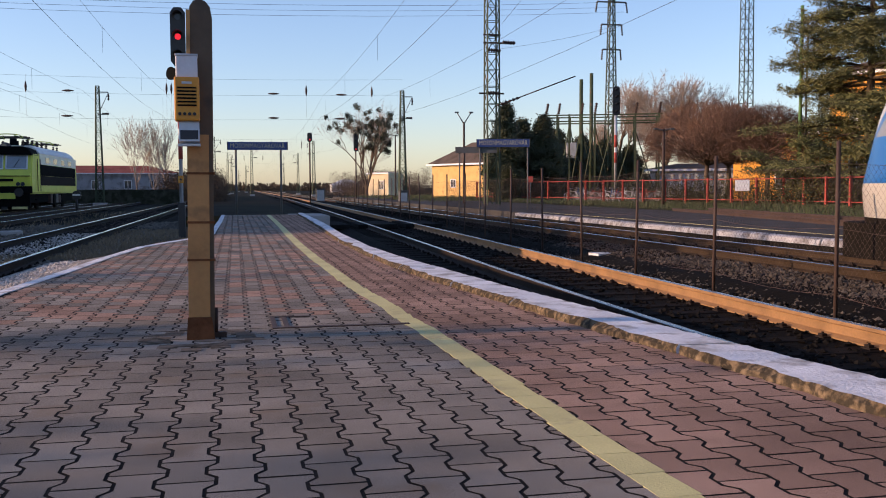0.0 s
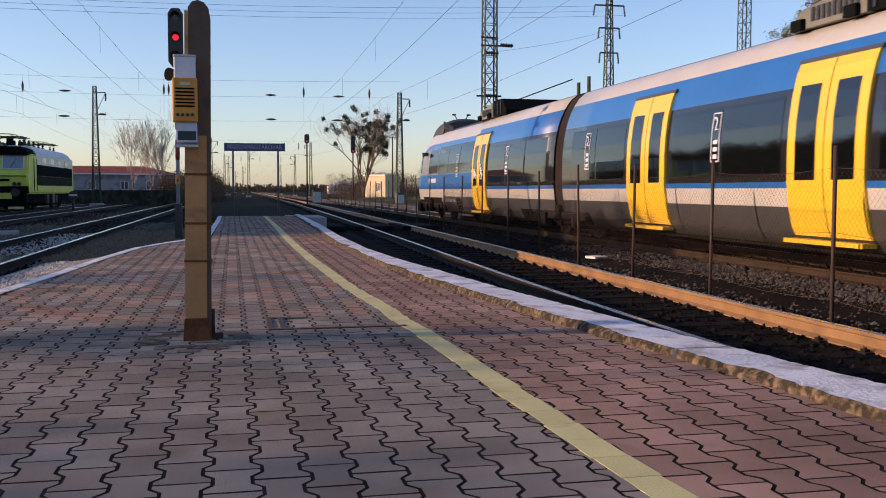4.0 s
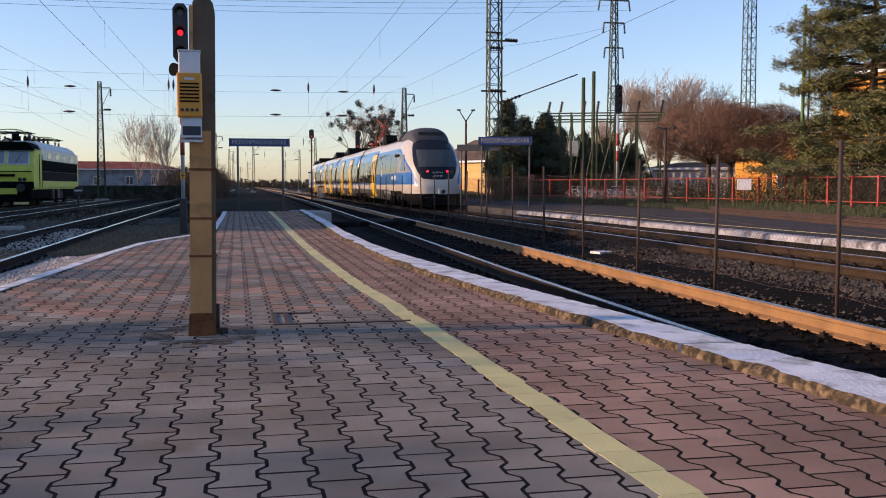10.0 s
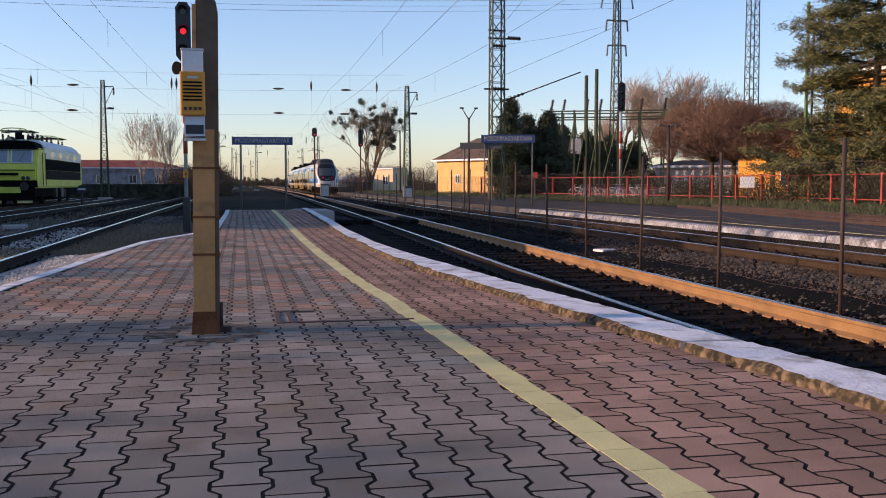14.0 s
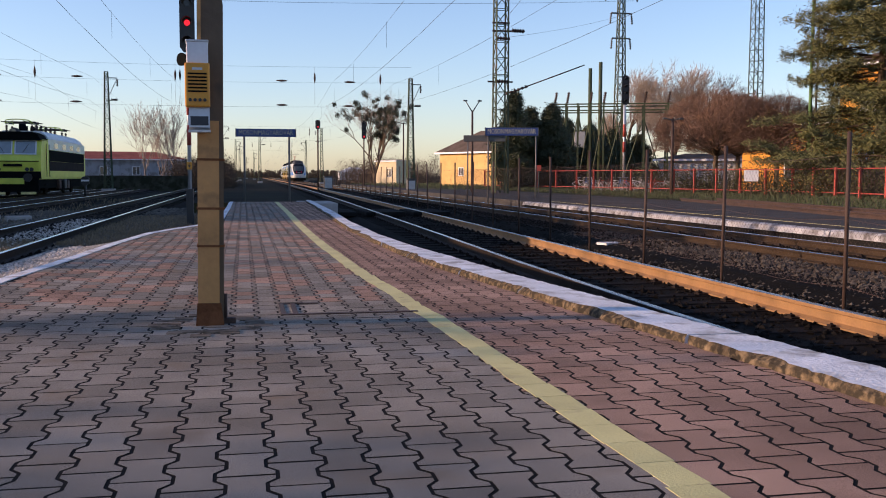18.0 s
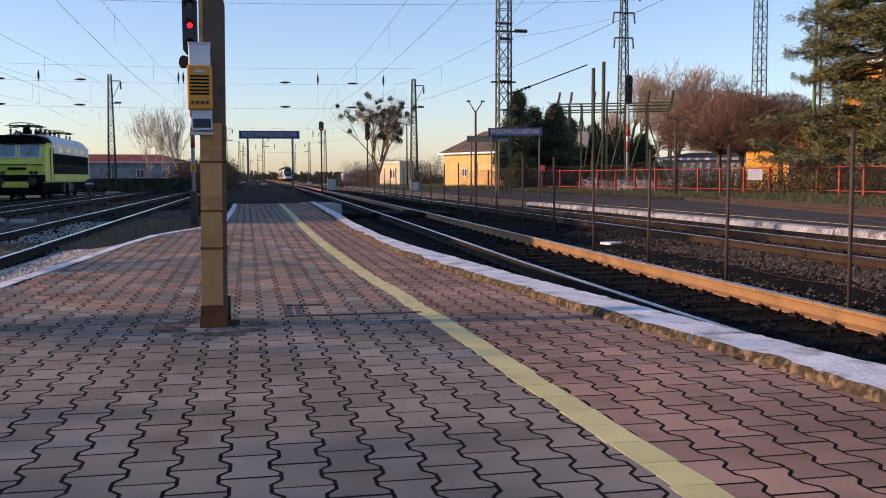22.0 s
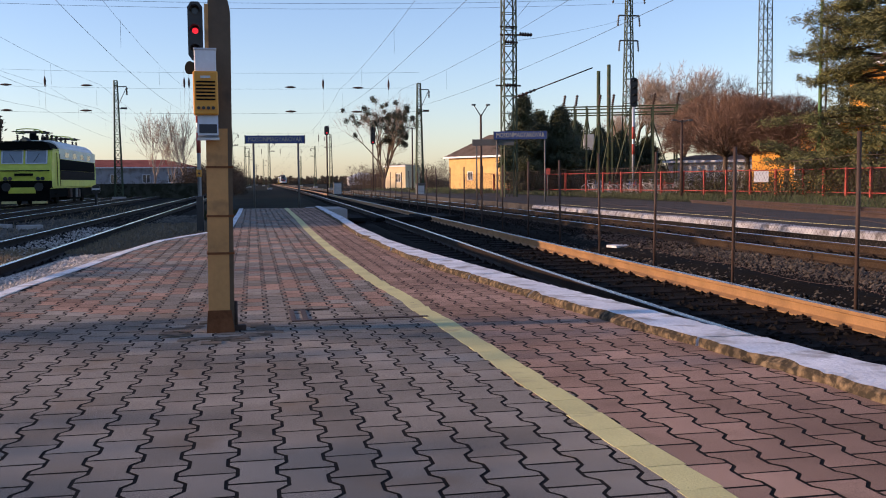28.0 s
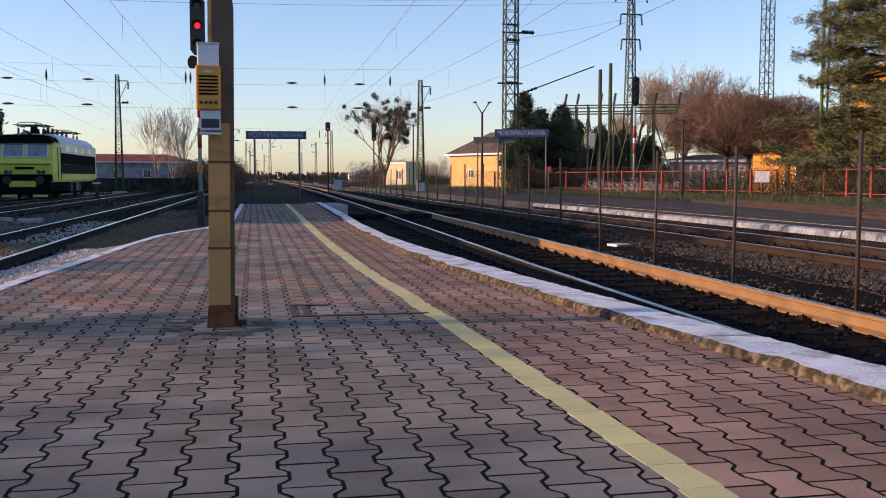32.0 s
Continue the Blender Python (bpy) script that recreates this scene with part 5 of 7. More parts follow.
globe_tree(pose(27.7, 54.0, -0.3), 3.9, 3.8, 2.6, "bare globe-pruned tree with a dense russet dome of twigs", 11)
globe_tree(pose(30.0, 51.0, -0.3, 0, 0, 50), 3.1, 3.5, 2.4, "bare globe-pruned tree with a dense russet dome of twigs", 12)
globe_tree(pose(30.4, 56.2, -0.3, 0, 0, 90), 3.3, 3.8, 2.6, "bare globe-pruned tree with a dense russet dome of twigs", 13)
for i, (x, y, h) in enumerate(((40.5, 87.0, 16.0), (44.5, 84.0, 15.0), (38.0, 92.0, 16.0))):
    branch_tree("bare_tree", pose(x, y, -0.3, 0, 0, 50 * i), h, 0.8, "tall bare tree with fine pale twigs", twig=TWIG_PALE, seed=31 + i, levels=6, trunk=0.24, thin=0.030, splits=4, first=0.22)
for i, (x, y, h) in enumerate(((-12.2, 129.5, 12.0), (-8.4, 130.0, 12.5), (-10.5, 138.0, 10.0))):
    branch_tree("bare_birch", pose(x, y, -0.4, 0, 0, 50 * i), h * 0.95, 0.5, "slender bare birch against the evening sky", TWIG_PALE, TWIG_PALE, 41 + i, 5, 0.14, 0.14, 0.034, 0.0, 3, 0.4, 0.27)

tree, ends = branch_tree("mistletoe_tree", pose(16.6, 124.5, -0.4), 14.6, 0.62, "bare tree full of round mistletoe clumps", twig=TWIG_PALE, seed=9, levels=6, trunk=0.27, first=0.11, thin=0.020, splits=3, up=0.5, limb=0.24)
rnd = random.Random(8)
balls = rnd.sample([e for e in ends if 3.4 < e.z < 12.5], 92)
for c in balls:
    tagged(clumps("mistletoe_clump", tree, [c], rnd.uniform(0.26, 0.52), 110, MISTLETOE, rnd.randrange(999), 1.0, 0.12), kind="stuff")


def brush(name, n, where, mats, label, h, leaf=0.1):
    rnd = random.Random(name + str(n))
    pts = []
    for _ in range(n):
        x, y, z = where(rnd)
        hh = h * rnd.uniform(0.3, 1.0)
        pts += [(x + rnd.gauss(0, 0.3), y + rnd.gauss(0, 0.3), z + hh * rnd.random()) for _ in range(6)]
    ob = clumps(name, None, pts, 0.5, 10, mats, 3, 1.0, leaf)
    return tagged(ob, label, "bushes", kind="stuff")


brush("far_brush", 1300, lambda r: (r.uniform(-7.5, -1.5), 100 + 60 * r.random(), -0.5), BRUSH_DARK, "bare dark brown brush beside the line", 3.6, 0.085)
brush("far_brush", 1000, lambda r: (r.uniform(18, 32), 144 + 50 * r.random(), -0.5), BRUSH, "bare brown bushes behind the hut", 4.5, 0.09)
brush("garden_hedge", 700, lambda r: (lambda s: (25.2 + 3.5 * s + r.uniform(0.6, 2.0), 64 - 34 * s, -0.3))(r.random()), HEDGE, "dark clipped garden hedge behind the railing", 1.6, 0.07)
brush("far_wood", 1500, lambda r: (r.uniform(-160, 90), r.uniform(520, 640), -0.5), BRUSH, "distant strip of bare woods on the horizon", 4.6, 0.5)
brush("far_brush", 400, lambda r: (r.uniform(-45, -14), 150 + 12 * r.random(), -0.5), BRUSH_DARK, "bare scrub before the depot", 1.3, 0.08)


# ---- beyond the sidings, out of the camera's sight: scrub added to cast shade, and a line of trees ----
# unseen clumps placed to shade the near platform and stripe the rest
brush("yard_scrub", 1350, lambda r: (r.uniform(-22.5, -21.5), r.uniform(-14, 4.6), -0.5 + 4.88 * r.random()), BRUSH, "unseen scrub added to shade the platform", 0.5, 0.17)
brush("yard_scrub", 18, lambda r: (r.uniform(-24, -20), r.choice((6.6, 7.0, 10.6, 15.5, 15.9)) + r.gauss(0, 0.25), 2.0 * r.random()), BRUSH, "unseen scrub added to shade the platform", 4.8, 0.17)
# unseen clumps placed to keep the far platform and tracks in shade
brush("yard_scrub", 3800, lambda r: (r.uniform(-22.5, -21.5), r.uniform(20, 90), -0.5 + 6.9 * r.random()), BRUSH, "unseen scrub added to shade the far platform and tracks", 0.7, 0.22)
brush("tree_line", 3600, lambda r: (lambda y: (r.uniform(-95, -80), y, -0.5 + 3.2 * r.random() * (1 + 0.6 * math.sin(y * 0.13) + 0.4 * math.sin(y * 0.41))))(r.uniform(-120, 130)), BRUSH_DARK, "bare tree line across the yard", 4.5, 0.62)


# ---- small things round the yard ----
def street_lamp(m, h, label, fork=True):
    s = thing("yard_lamp", m, label, "lamp post", "yard lamps")
    bm = bmesh.new()
    rod(bm, (0, 0, -0.3), (0, 0, h), 0.09, 0.06, 8)
    part("post", bm, IRON, s)
    for a in (-1, 1):
        bm = bmesh.new()
        rod(bm, (0, 0, h - 0.1), (a * 0.45, 0, h + (0.6 if fork else 0.02)), 0.04, 0.03, 6)
        arm = part("arm", bm, GREY_STEEL, s)
        bm = bmesh.new()
        box(bm, a * 0.45 - 0.12, a * 0.45 + 0.12, -0.08, 0.08, h + (0.55 if fork else -0.05), h + (0.64 if fork else 0.04), bevel=0.02)
        part("lamp_head", bm, GREY_STEEL, arm)


street_lamp(pose(13.8, 58.4, -0.4), 5.2, "slim yard lamp with a forked head")
street_lamp(pose(21.8, 47.2, -0.3), 4.1, "concrete yard lamp with a short cross arm", False)
street_lamp(pose(15.5, 95.0, -0.4), 6.4, "slim yard lamp beside the line", False)
nb = thing("notice_board", pose(24.3, 43.6, -0.3, 0, 0, -30), "blank white notice board on the railing", "notice board")
bm = bmesh.new()
box(bm, -0.34, 0.34, -0.03, 0.0, 0.88, 1.42, bevel=0.01)
part("board", bm, WHITE_BOX, nb)
bm = bmesh.new()
rod(bm, (0, 0.03, -0.3), (0, 0.03, 1.3), 0.03)
part("post", bm, IRON, nb)
gs = thing("direction_sign", pose(10.2, 40.9, -0.165, 0, 0, -15), "long grey sign board on a steel post", "sign")
bm = bmesh.new()
box(bm, -0.9, 0.9, -0.03, 0.03, 2.45, 2.72, bevel=0.01)
part("board", bm, GREY_STEEL, gs)
bm = bmesh.new()
rod(bm, (-0.72, 0.05, -0.3), (-0.72, 0.05, 2.6), 0.035, n=8)
part("post", bm, GREY_STEEL, gs)
rs = thing("warning_plate", pose(17.0, 55.0, -0.3, 0, 0, -20), "small red and white warning plate on a post", "sign")
bm = bmesh.new()
box(bm, -0.16, 0.16, -0.02, 0.0, 1.4, 1.75)
part("plate", bm, RED_PAINT, rs)
bm = bmesh.new()
rod(bm, (0, 0.03, -0.3), (0, 0.03, 1.7), 0.025)
part("post", bm, GREY_STEEL, rs)
for x, y, w, h in ((11.8, 69.0, 0.6, 1.05), (8.0, 94.0, 0.8, 1.2)):
    c = thing("relay_cabinet", pose(x, y, -0.5), "pale metal relay cabinet beside the track", "cabinet", "relay cabinets")
    bm = bmesh.new()
    box(bm, -w / 2, w / 2, -0.3, 0.3, 0, h, bevel=0.02)
    part("casing", bm, GREY_STEEL, c)
    bm = bmesh.new()
    box(bm, -w / 2 - 0.05, w / 2 + 0.05, -0.36, 0.36, h, h + 0.06)
    part("lid", bm, GREY_STEEL, c)
    bm = bmesh.new()
    box(bm, -w / 2 + 0.06, w / 2 - 0.06, -0.315, -0.302, 0.1, h - 0.1)
    part("door", bm, PALE_STEEL, c)
bm = bmesh.new()
prism(bm, [(6.48, 16.75), (7.25, 16.95), (7.2, 17.3), (6.42, 17.1)], "z", -0.50, -0.415)
tagged(part("concrete_lid", bm, KERB_WHITE), "loose pale concrete lid lying on the ballast", "slab")
for i, y in enumerate((30.6, 31.35, 32.1, 32.85)):
    for x0, x1 in ((2.95, 3.52), (3.80, 5.05), (5.32, 6.5)):
        bm = bmesh.new()
        box(bm, x0, x1, y, y + 0.72, ZR - 0.14, ZR - 0.012, bevel=0.015)
        tagged(part("crossing_panel", bm, RUBBER), "dark rubber panel of a foot crossing between the rails", "crossing panel", "foot crossing")
bm = bmesh.new()
box(bm, 1.75, 2.9, 30.6, 33.6, -0.5, -0.06, bevel=0.02)
tagged(part("ramp_slab", bm, CONCRETE), "pale concrete slab at the end of the platform", "slab")
mound = [(-0.9, 30.35, -0.03), (1.85, 30.35, -0.03), (2.6, 34, -0.14), (2.9, 42, -0.46), (1.2, 46, -0.56), (-1.8, 44, -0.56), (-1.9, 36, -0.2)]
tagged(raw("grass_mound", mound + [(x * 1.0, y, -0.7) for x, y, z in mound], [tuple(range(7))] + [(i, i + 7, (i + 1) % 7 + 7, (i + 1) % 7) for i in range(7)], GRASS_BED), "trodden grass sloping down from the platform end", "grass", kind="structure")
sh = thing("shunting_signal", pose(-9.2, 61.0, -0.5), "low black shunting signal with a white bar", "signal")
bm = bmesh.new()
rod(bm, (0, 0, 0), (0, 0, 0.7), 0.07, n=8)
part("post", bm, BLACK, sh)
bm = bmesh.new()
rod(bm, (0, -0.06, 0.95), (0, 0.06, 0.95), 0.27, n=18)
disc = part("disc", bm, BLACK, sh)
bm = bmesh.new()
box(bm, -0.22, 0.22, -0.075, -0.062, 0.92, 1.02)
part("white_bar", bm, WHITE_BOX, disc)
for x, y, a in ((-6.5, 30.5, 20), (-7.6, 31.5, -10)):
    bm = bmesh.new()
    box(bm, -0.35, 0.35, -0.2, 0.2, -0.05, 0.12, bevel=0.03)
    tagged(part("point_cover", bm, CONCRETE, at=pose(x, y, -0.52, 0, 0, a)), "pale concrete cover beside the points", "cover", "point covers")


def bicycle(m, paint):
    b = thing("bicycle", m, "parked bicycle in the rack behind the red railing", "bicycle", "parked bicycles")
    for y in (-0.52, 0.52):
        bm = bmesh.new()
        for i in range(14):
            a0, a1 = 2 * math.pi * i / 14, 2 * math.pi * (i + 1) / 14
            rod(bm, (0, y + 0.33 * math.cos(a0), 0.34 + 0.33 * math.sin(a0)), (0, y + 0.33 * math.cos(a1), 0.34 + 0.33 * math.sin(a1)), 0.02, n=4, cap=False)
        for i in range(6):
            a = math.pi * i / 6
            rod(bm, (0, y - 0.32 * math.cos(a), 0.34 - 0.32 * math.sin(a)), (0, y + 0.32 * math.cos(a), 0.34 + 0.32 * math.sin(a)), 0.004, n=3, cap=False)
        part("wheel", bm, PALE_STEEL, b)
    bm = bmesh.new()
    for p, q in (((0, -0.52, 0.34), (0, -0.1, 0.3)), ((0, -0.1, 0.3), (0, -0.2, 0.85)), ((0, -0.52, 0.34), (0, -0.17, 0.7)), ((0, -0.17, 0.72), (0, 0.36, 0.78)), ((0, -0.1, 0.3), (0, 0.37, 0.70)), ((0, 0.52, 0.34), (0, 0.34, 0.95))):
        rod(bm, p, q, 0.022, n=6)
    fr = part("frame", bm, paint, b)
    bm = bmesh.new()
    rod(bm, (-0.28, 0.34, 0.98), (0.28, 0.34, 0.98), 0.016, n=6)
    part("handlebar", bm, PALE_STEEL, fr)
    bm = bmesh.new()
    prism(bm, [(-0.07, -0.32), (0.07, -0.32), (0.02, -0.06), (-0.02, -0.06)], "z", 0.86, 0.92)
    part("saddle", bm, BLACK, fr)


rnd = random.Random(17)
for i in range(15):
    s = i / 14
    bicycle(pose(24.3 + 2.6 * s + rnd.gauss(0, 0.1), 67.5 - 11.5 * s, -0.25, 0, rnd.uniform(-6, 6), rnd.uniform(20, 75)), rnd.choice((T_BLUE, BLACK, PALE_STEEL, RED_PAINT, WHITE_BOX)))


# ---- electric train of four cars ----
LENGTH, CAR = 72.6, (0.0, 19.85, 36.3, 52.75, 72.6)
PROFILE = [(1.22, 0.34), (1.36, 0.62), (1.42, 0.90), (1.455, 1.17), (1.462, 1.26), (1.462, 1.75), (1.445, 2.10), (1.40, 2.45), (1.37, 2.60), (1.32, 2.80), (1.25, 2.98), (1.17, 3.15), (1.03, 3.36), (0.86, 3.50), (0.55, 3.60), (0.0, 3.64)]


def rake(z):
    """How far the nose leans back at a height."""
    return -0.35 if z < 1.1 else -0.35 + 0.42 * (z - 1.1) + 0.45 * max(0.0, z - 2.0) ** 1.5


def nose_scale(s):
    u = min(max(s, 0.0), 2.3) / 2.3
    return (1 - (1 - u) ** 2.6) ** 0.29


def shield_edge(z):
    """Share of the half width that the black windscreen surround takes at a height."""
    if z < 1.42 or z > 3.36:
        return 0.0
    return 0.46 + 0.28 * min(1, (z - 1.42) / 0.75) ** 0.6 + 0.08 * max(0, (z - 2.17) / 1.2)


def arc_height(s):
    """Height of the sweep of white over the blue side at a distance from the nose."""
    return 1.12 + 1.86 * math.sqrt(max(0.0, 1 - ((3.4 - s) / 3.17) ** 2)) if s > 0.23 else 1.12 - 0.9 * (0.23 - s)


def paint_of(z, s, end):
    """Which paint a place on the side takes; s is the distance from the nose."""
    # 6: near-black faces stand in for shaded recesses round bogies and below the nose
    if z < 0.62:
        return 6 if (end and s < 6.2) or (s > 16.3 and end) or (not end and (s < 1.6 or s > 14.0)) else 2
    if end and (z < 0.74 and s < 2.2 or z < 0.86 and 2.2 <= s < 5.9):
        return 6
    if z < 0.88 and not (end and s < 6.2):
        return 2
    if z < 1.17:
        return 0
    if end and s < 11.15:
        if s < 3.4:
            return 7
        if z < 1.75:
            return 1
        if z < 2.80:
            return 3 if s > 5.3 else 4
        if z < 2.98:
            return 1
        return 0 if z < 3.40 else 5
    if z < 1.26:
        return 1
    if z < 2.60:
        return 3
    if z < 3.15:
        return 1
    return 0 if z < 3.50 else 5


def train_body(parent, y_front, y_back, nose):
    """The shell of one car; nose: +1 a cab at the front, -1 at the back, 0 none."""
    bm = bmesh.new()
    if nose:
        steps = [0.002, 0.006, 0.014, 0.028, 0.05, 0.08, 0.12] + [0.17 + 0.057 * i for i in range(57)] + [3.4, 3.6, 4.2, 5.3, 5.9, 6.2, 8.5, 11.15, 16.3, y_front - y_back]
    else:
        steps = [0, 1.6, 5, 8, 11, 14.0, y_front - y_back]
    prof = PROFILE
    if nose:
        prof = [PROFILE[0]]
        for (xa, za), (xb, zb) in zip(PROFILE, PROFILE[1:]):
            n = max(1, round((zb - za) / 0.06))
            prof += [(xa + (xb - xa) * i / n, za + (zb - za) * i / n) for i in range(1, n + 1)]
    ring = prof + [(-x, z) for x, z in prof[-2::-1]]
    rows, fields = [], []
    for s in steps:
        k = nose_scale(s) if nose else 1.0
        row = []
        for x, z in ring:
            shift = rake(z) * max(0.0, 1 - s / 3.6) if nose else 0.0
            drop = 0.10 * max(0.0, 1 - s / 2.2) * max(0, z - 2.8) if nose else 0.0
            d = s + shift
            y = y_front - d if nose >= 0 else y_back + d
            row.append(bm.verts.new((x * k, y, z - drop)))
        rows.append(row)
        fields += [(arc_height(s) - z, shield_edge(z) - k if s < 2.4 else -1.0, z) for x, z in ring]
    n = len(ring)
    for a in range(len(steps) - 1):
        for b in range(n - 1):
            f = bm.faces.new((rows[a][b], rows[a][b + 1], rows[a + 1][b + 1], rows[a + 1][b]))
            z = (ring[b][1] + ring[b + 1][1]) / 2
            f.material_index = paint_of(z, (steps[a] + steps[a + 1]) / 2, bool(nose))
            f.smooth = True
        f = bm.faces.new((rows[a][0], rows[a + 1][0], rows[a + 1][-1], rows[a][-1]))
        f.material_index = 6
    # end walls
    for row, front in ((rows[0], bool(nose)), (rows[-1], False)):
        h = n // 2
        for i in range(h):
            q = [row[i], row[i + 1], row[n - 2 - i], row[n - 1 - i]]
            q = list(dict.fromkeys(q))
            if len(q) > 2:
                f = bm.faces.new(q)
                z = (ring[i][1] + ring[i + 1][1]) / 2
                f.material_index = (6 if z < 0.74 else 0 if z < 1.17 else 7 if z < 3.4 else 5) if front else 6
    ob = part("car_body", bm, [T_WHITE, T_BLUE, T_GREY, T_BAND, T_SILVER, T_ROOF, T_UNDER, T_NOSE], parent)
    if nose:
        for i, key in enumerate(("under_arc", "in_shield", "height")):
            ob.data.attributes.new(key, "FLOAT", "POINT").data.foreach_set("value", [f[i] for f in fields])
    return ob


def side_x(z):
    for (xa, za), (xb, zb) in zip(PROFILE, PROFILE[1:]):
        if za <= z <= zb:
            return xa + (xb - xa) * (z - za) / (zb - za)
    return PROFILE[0][0]


def side_panel(bm, y0, y1, z0, z1, out, side, m=0, inner=-0.02):
    """A panel that follows the curved side of a car, out metres proud."""
    zs = sorted({z0, z1, *(z for _, z in PROFILE if z0 < z < z1)})
    loops = []
    for o in (out, inner):
        loops.append([[bm.verts.new((side * (side_x(z) + o), y, z)) for y in (y0, y1)] for z in zs])
    for i in range(len(zs) - 1):
        for lp in loops:
            bm.faces.new((lp[i][0], lp[i][1], lp[i + 1][1], lp[i + 1][0])).material_index = m
        for k in (0, 1):
            bm.faces.new((loops[0][i][k], loops[0][i + 1][k], loops[1][i + 1][k], loops[1][i][k])).material_index = m
    for i in (0, -1):
        bm.faces.new((loops[0][i][0], loops[0][i][1], loops[1][i][1], loops[1][i][0])).material_index = m


def build_train():
    tr = thing("electric_train", pose(t2(20), 20, ZR), "blue, white and grey electric multiple unit with yellow doors", "train")
    doors = (11.98, 25.15, 31.0, 41.6, 47.45, 60.45)
    for c in range(4):
        nose = 1 if c == 0 else -1 if c == 3 else 0
        g0 = 0.0 if c == 0 else 0.33
        g1 = 0.0 if c == 3 else 0.33
        yf, yb = -CAR[c] - g0, -CAR[c + 1] + g1
        body = train_body(tr, yf, yb, nose)
        ds = [d for d in doors if CAR[c] < d < CAR[c + 1]]
        for side in (-1, 1):
            # windows between the doors
            lo, hi = (1.80, 2.74) if nose else (1.36, 2.50)
            a, b = CAR[c] + (3.45 if nose == 1 else 0.9), CAR[c + 1] - (3.45 if nose == -1 else 0.9)
            cuts = [a] + [v for d in ds for v in (d - 1.06, d + 1.06)] + [b]
            for k in range(0, len(cuts), 2):
                span = cuts[k + 1] - cuts[k]
                n = max(1, round(span / 1.75))
                low_end = nose and ((nose == 1 and cuts[k] > 9) or (nose == -1 and cuts[k + 1] < 61))
                for i in range(n):
                    bm = bmesh.new()
                    y0, y1 = -cuts[k] - span * i / n - 0.06, -cuts[k] - span * (i + 1) / n + 0.06
                    side_panel(bm, y0, y1, 1.36 if low_end else lo, 2.5 if low_end else hi, 0.006, side)
                    part("window_pane", bm, T_GLASS, body)
            for d in ds:
                door = None
                for s in (-1, 1):
                    bm = bmesh.new()
                    side_panel(bm, -d + (0.01 if s > 0 else -0.88), -d + (0.88 if s > 0 else -0.01), 0.50, 2.93, 0.045, side)
                    door = part("door_leaf", bm, T_YELLOW, body, "yellow sliding door leaf")
                    bm = bmesh.new()
                    side_panel(bm, -d + (0.19 if s > 0 else -0.68), -d + (0.68 if s > 0 else -0.19), 1.28, 2.60, 0.052, side)
                    part("door_glass", bm, T_GLASS, door)
                bm = bmesh.new()
                side_panel(bm, -d - 0.008, -d + 0.008, 0.52, 2.92, 0.047, side)
                part("rubber_seal", bm, L_DARK, door)
                bm = bmesh.new()
                side_panel(bm, -d - 0.92, -d + 0.92, 2.93, 2.99, 0.05, side)
                part("door_header", bm, T_GREY, body)
                if d == doors[0]:
                    for s in (-1, 1):
                        bm = bmesh.new()
                        yc, zc = -d + s * 0.44, 1.60
                        at = lambda y, z: (side * (side_x(z) + 0.056), y, z)
                        wheels = ((-0.13, 0.085), (0.13, 0.085)) if s > 0 else ((0.02, 0.12),)
                        for dy, r in wheels:
                            for i in range(12):
                                a0, a1 = 0.5236 * i, 0.5236 * (i + 1)
                                rod(bm, at(yc + dy + r * math.cos(a0), zc + r * math.sin(a0)), at(yc + dy + r * math.cos(a1), zc + r * math.sin(a1)), 0.014, n=4)
                        sticks = ((-0.13, 0, -0.05, 0.15), (-0.05, 0.15, 0.09, 0.15), (0.0, 0.0, 0.09, 0.15), (0.13, 0, 0.08, 0.22), (-0.07, 0.2, 0.0, 0.2), (0.08, 0.22, 0.13, 0.22), (-0.05, 0.15, 0.0, 0.0)) if s > 0 else ((0.05, 0.05, 0.06, 0.27), (0.06, 0.17, -0.09, 0.15), (0.05, 0.07, -0.10, 0.05), (-0.10, 0.05, -0.14, -0.12))
                        for y0, z0, y1, z1 in sticks:
                            rod(bm, at(yc + y0, zc + z0), at(yc + y1, zc + z1), 0.018, n=4)
                        if s < 0:
                            rod(bm, at(yc + 0.06, zc + 0.30), at(yc + 0.06, zc + 0.36), 0.04, n=8)
                        part("door_pictogram", bm, WHITE_BOX, door)
                bm = bmesh.new()
                box(bm, side * 1.30, side * 1.52, -d - 0.9, -d + 0.9, 0.40, 0.46)
                part("footboard", bm, T_YELLOW, body)
            # numeral and pictogram strips
            for off in (8.7, 15.2, 21.9, 27.9, 33.9, 38.3, 44.3, 50.3, 57.3, 63.9):
                if not CAR[c] < off < CAR[c + 1]:
                    continue
                bm = bmesh.new()
                y = -off
                side_panel(bm, y - 0.13, y + 0.13, 1.6, 2.42, 0.012, side, inner=0.008)
                st = part("class_plate", bm, T_GLASS, body)
                bm = bmesh.new()
                for q0, q1 in ((1.60, 1.625), (2.40, 2.42)):
                    side_panel(bm, y - 0.14, y + 0.14, q0, q1, 0.016, side)
                for q in (-0.14, 0.12):
                    side_panel(bm, y + q, y + q + 0.02, 1.6, 2.42, 0.016, side)
                for q in (1.66, 1.78, 1.90):
                    side_panel(bm, y - 0.07, y + 0.07, q, q + 0.07, 0.016, side)
                part("pictogram", bm, WHITE_BOX, st)
                text_on(st, "2", 0.34, Matrix.Translation((side * (side_x(2.22) + 0.02), y, 2.22)) @ (pose(0, 0, 0, 90, 0, -90) if side < 0 else pose(0, 0, 0, 90, 0, 90)), WHITE_BOX)
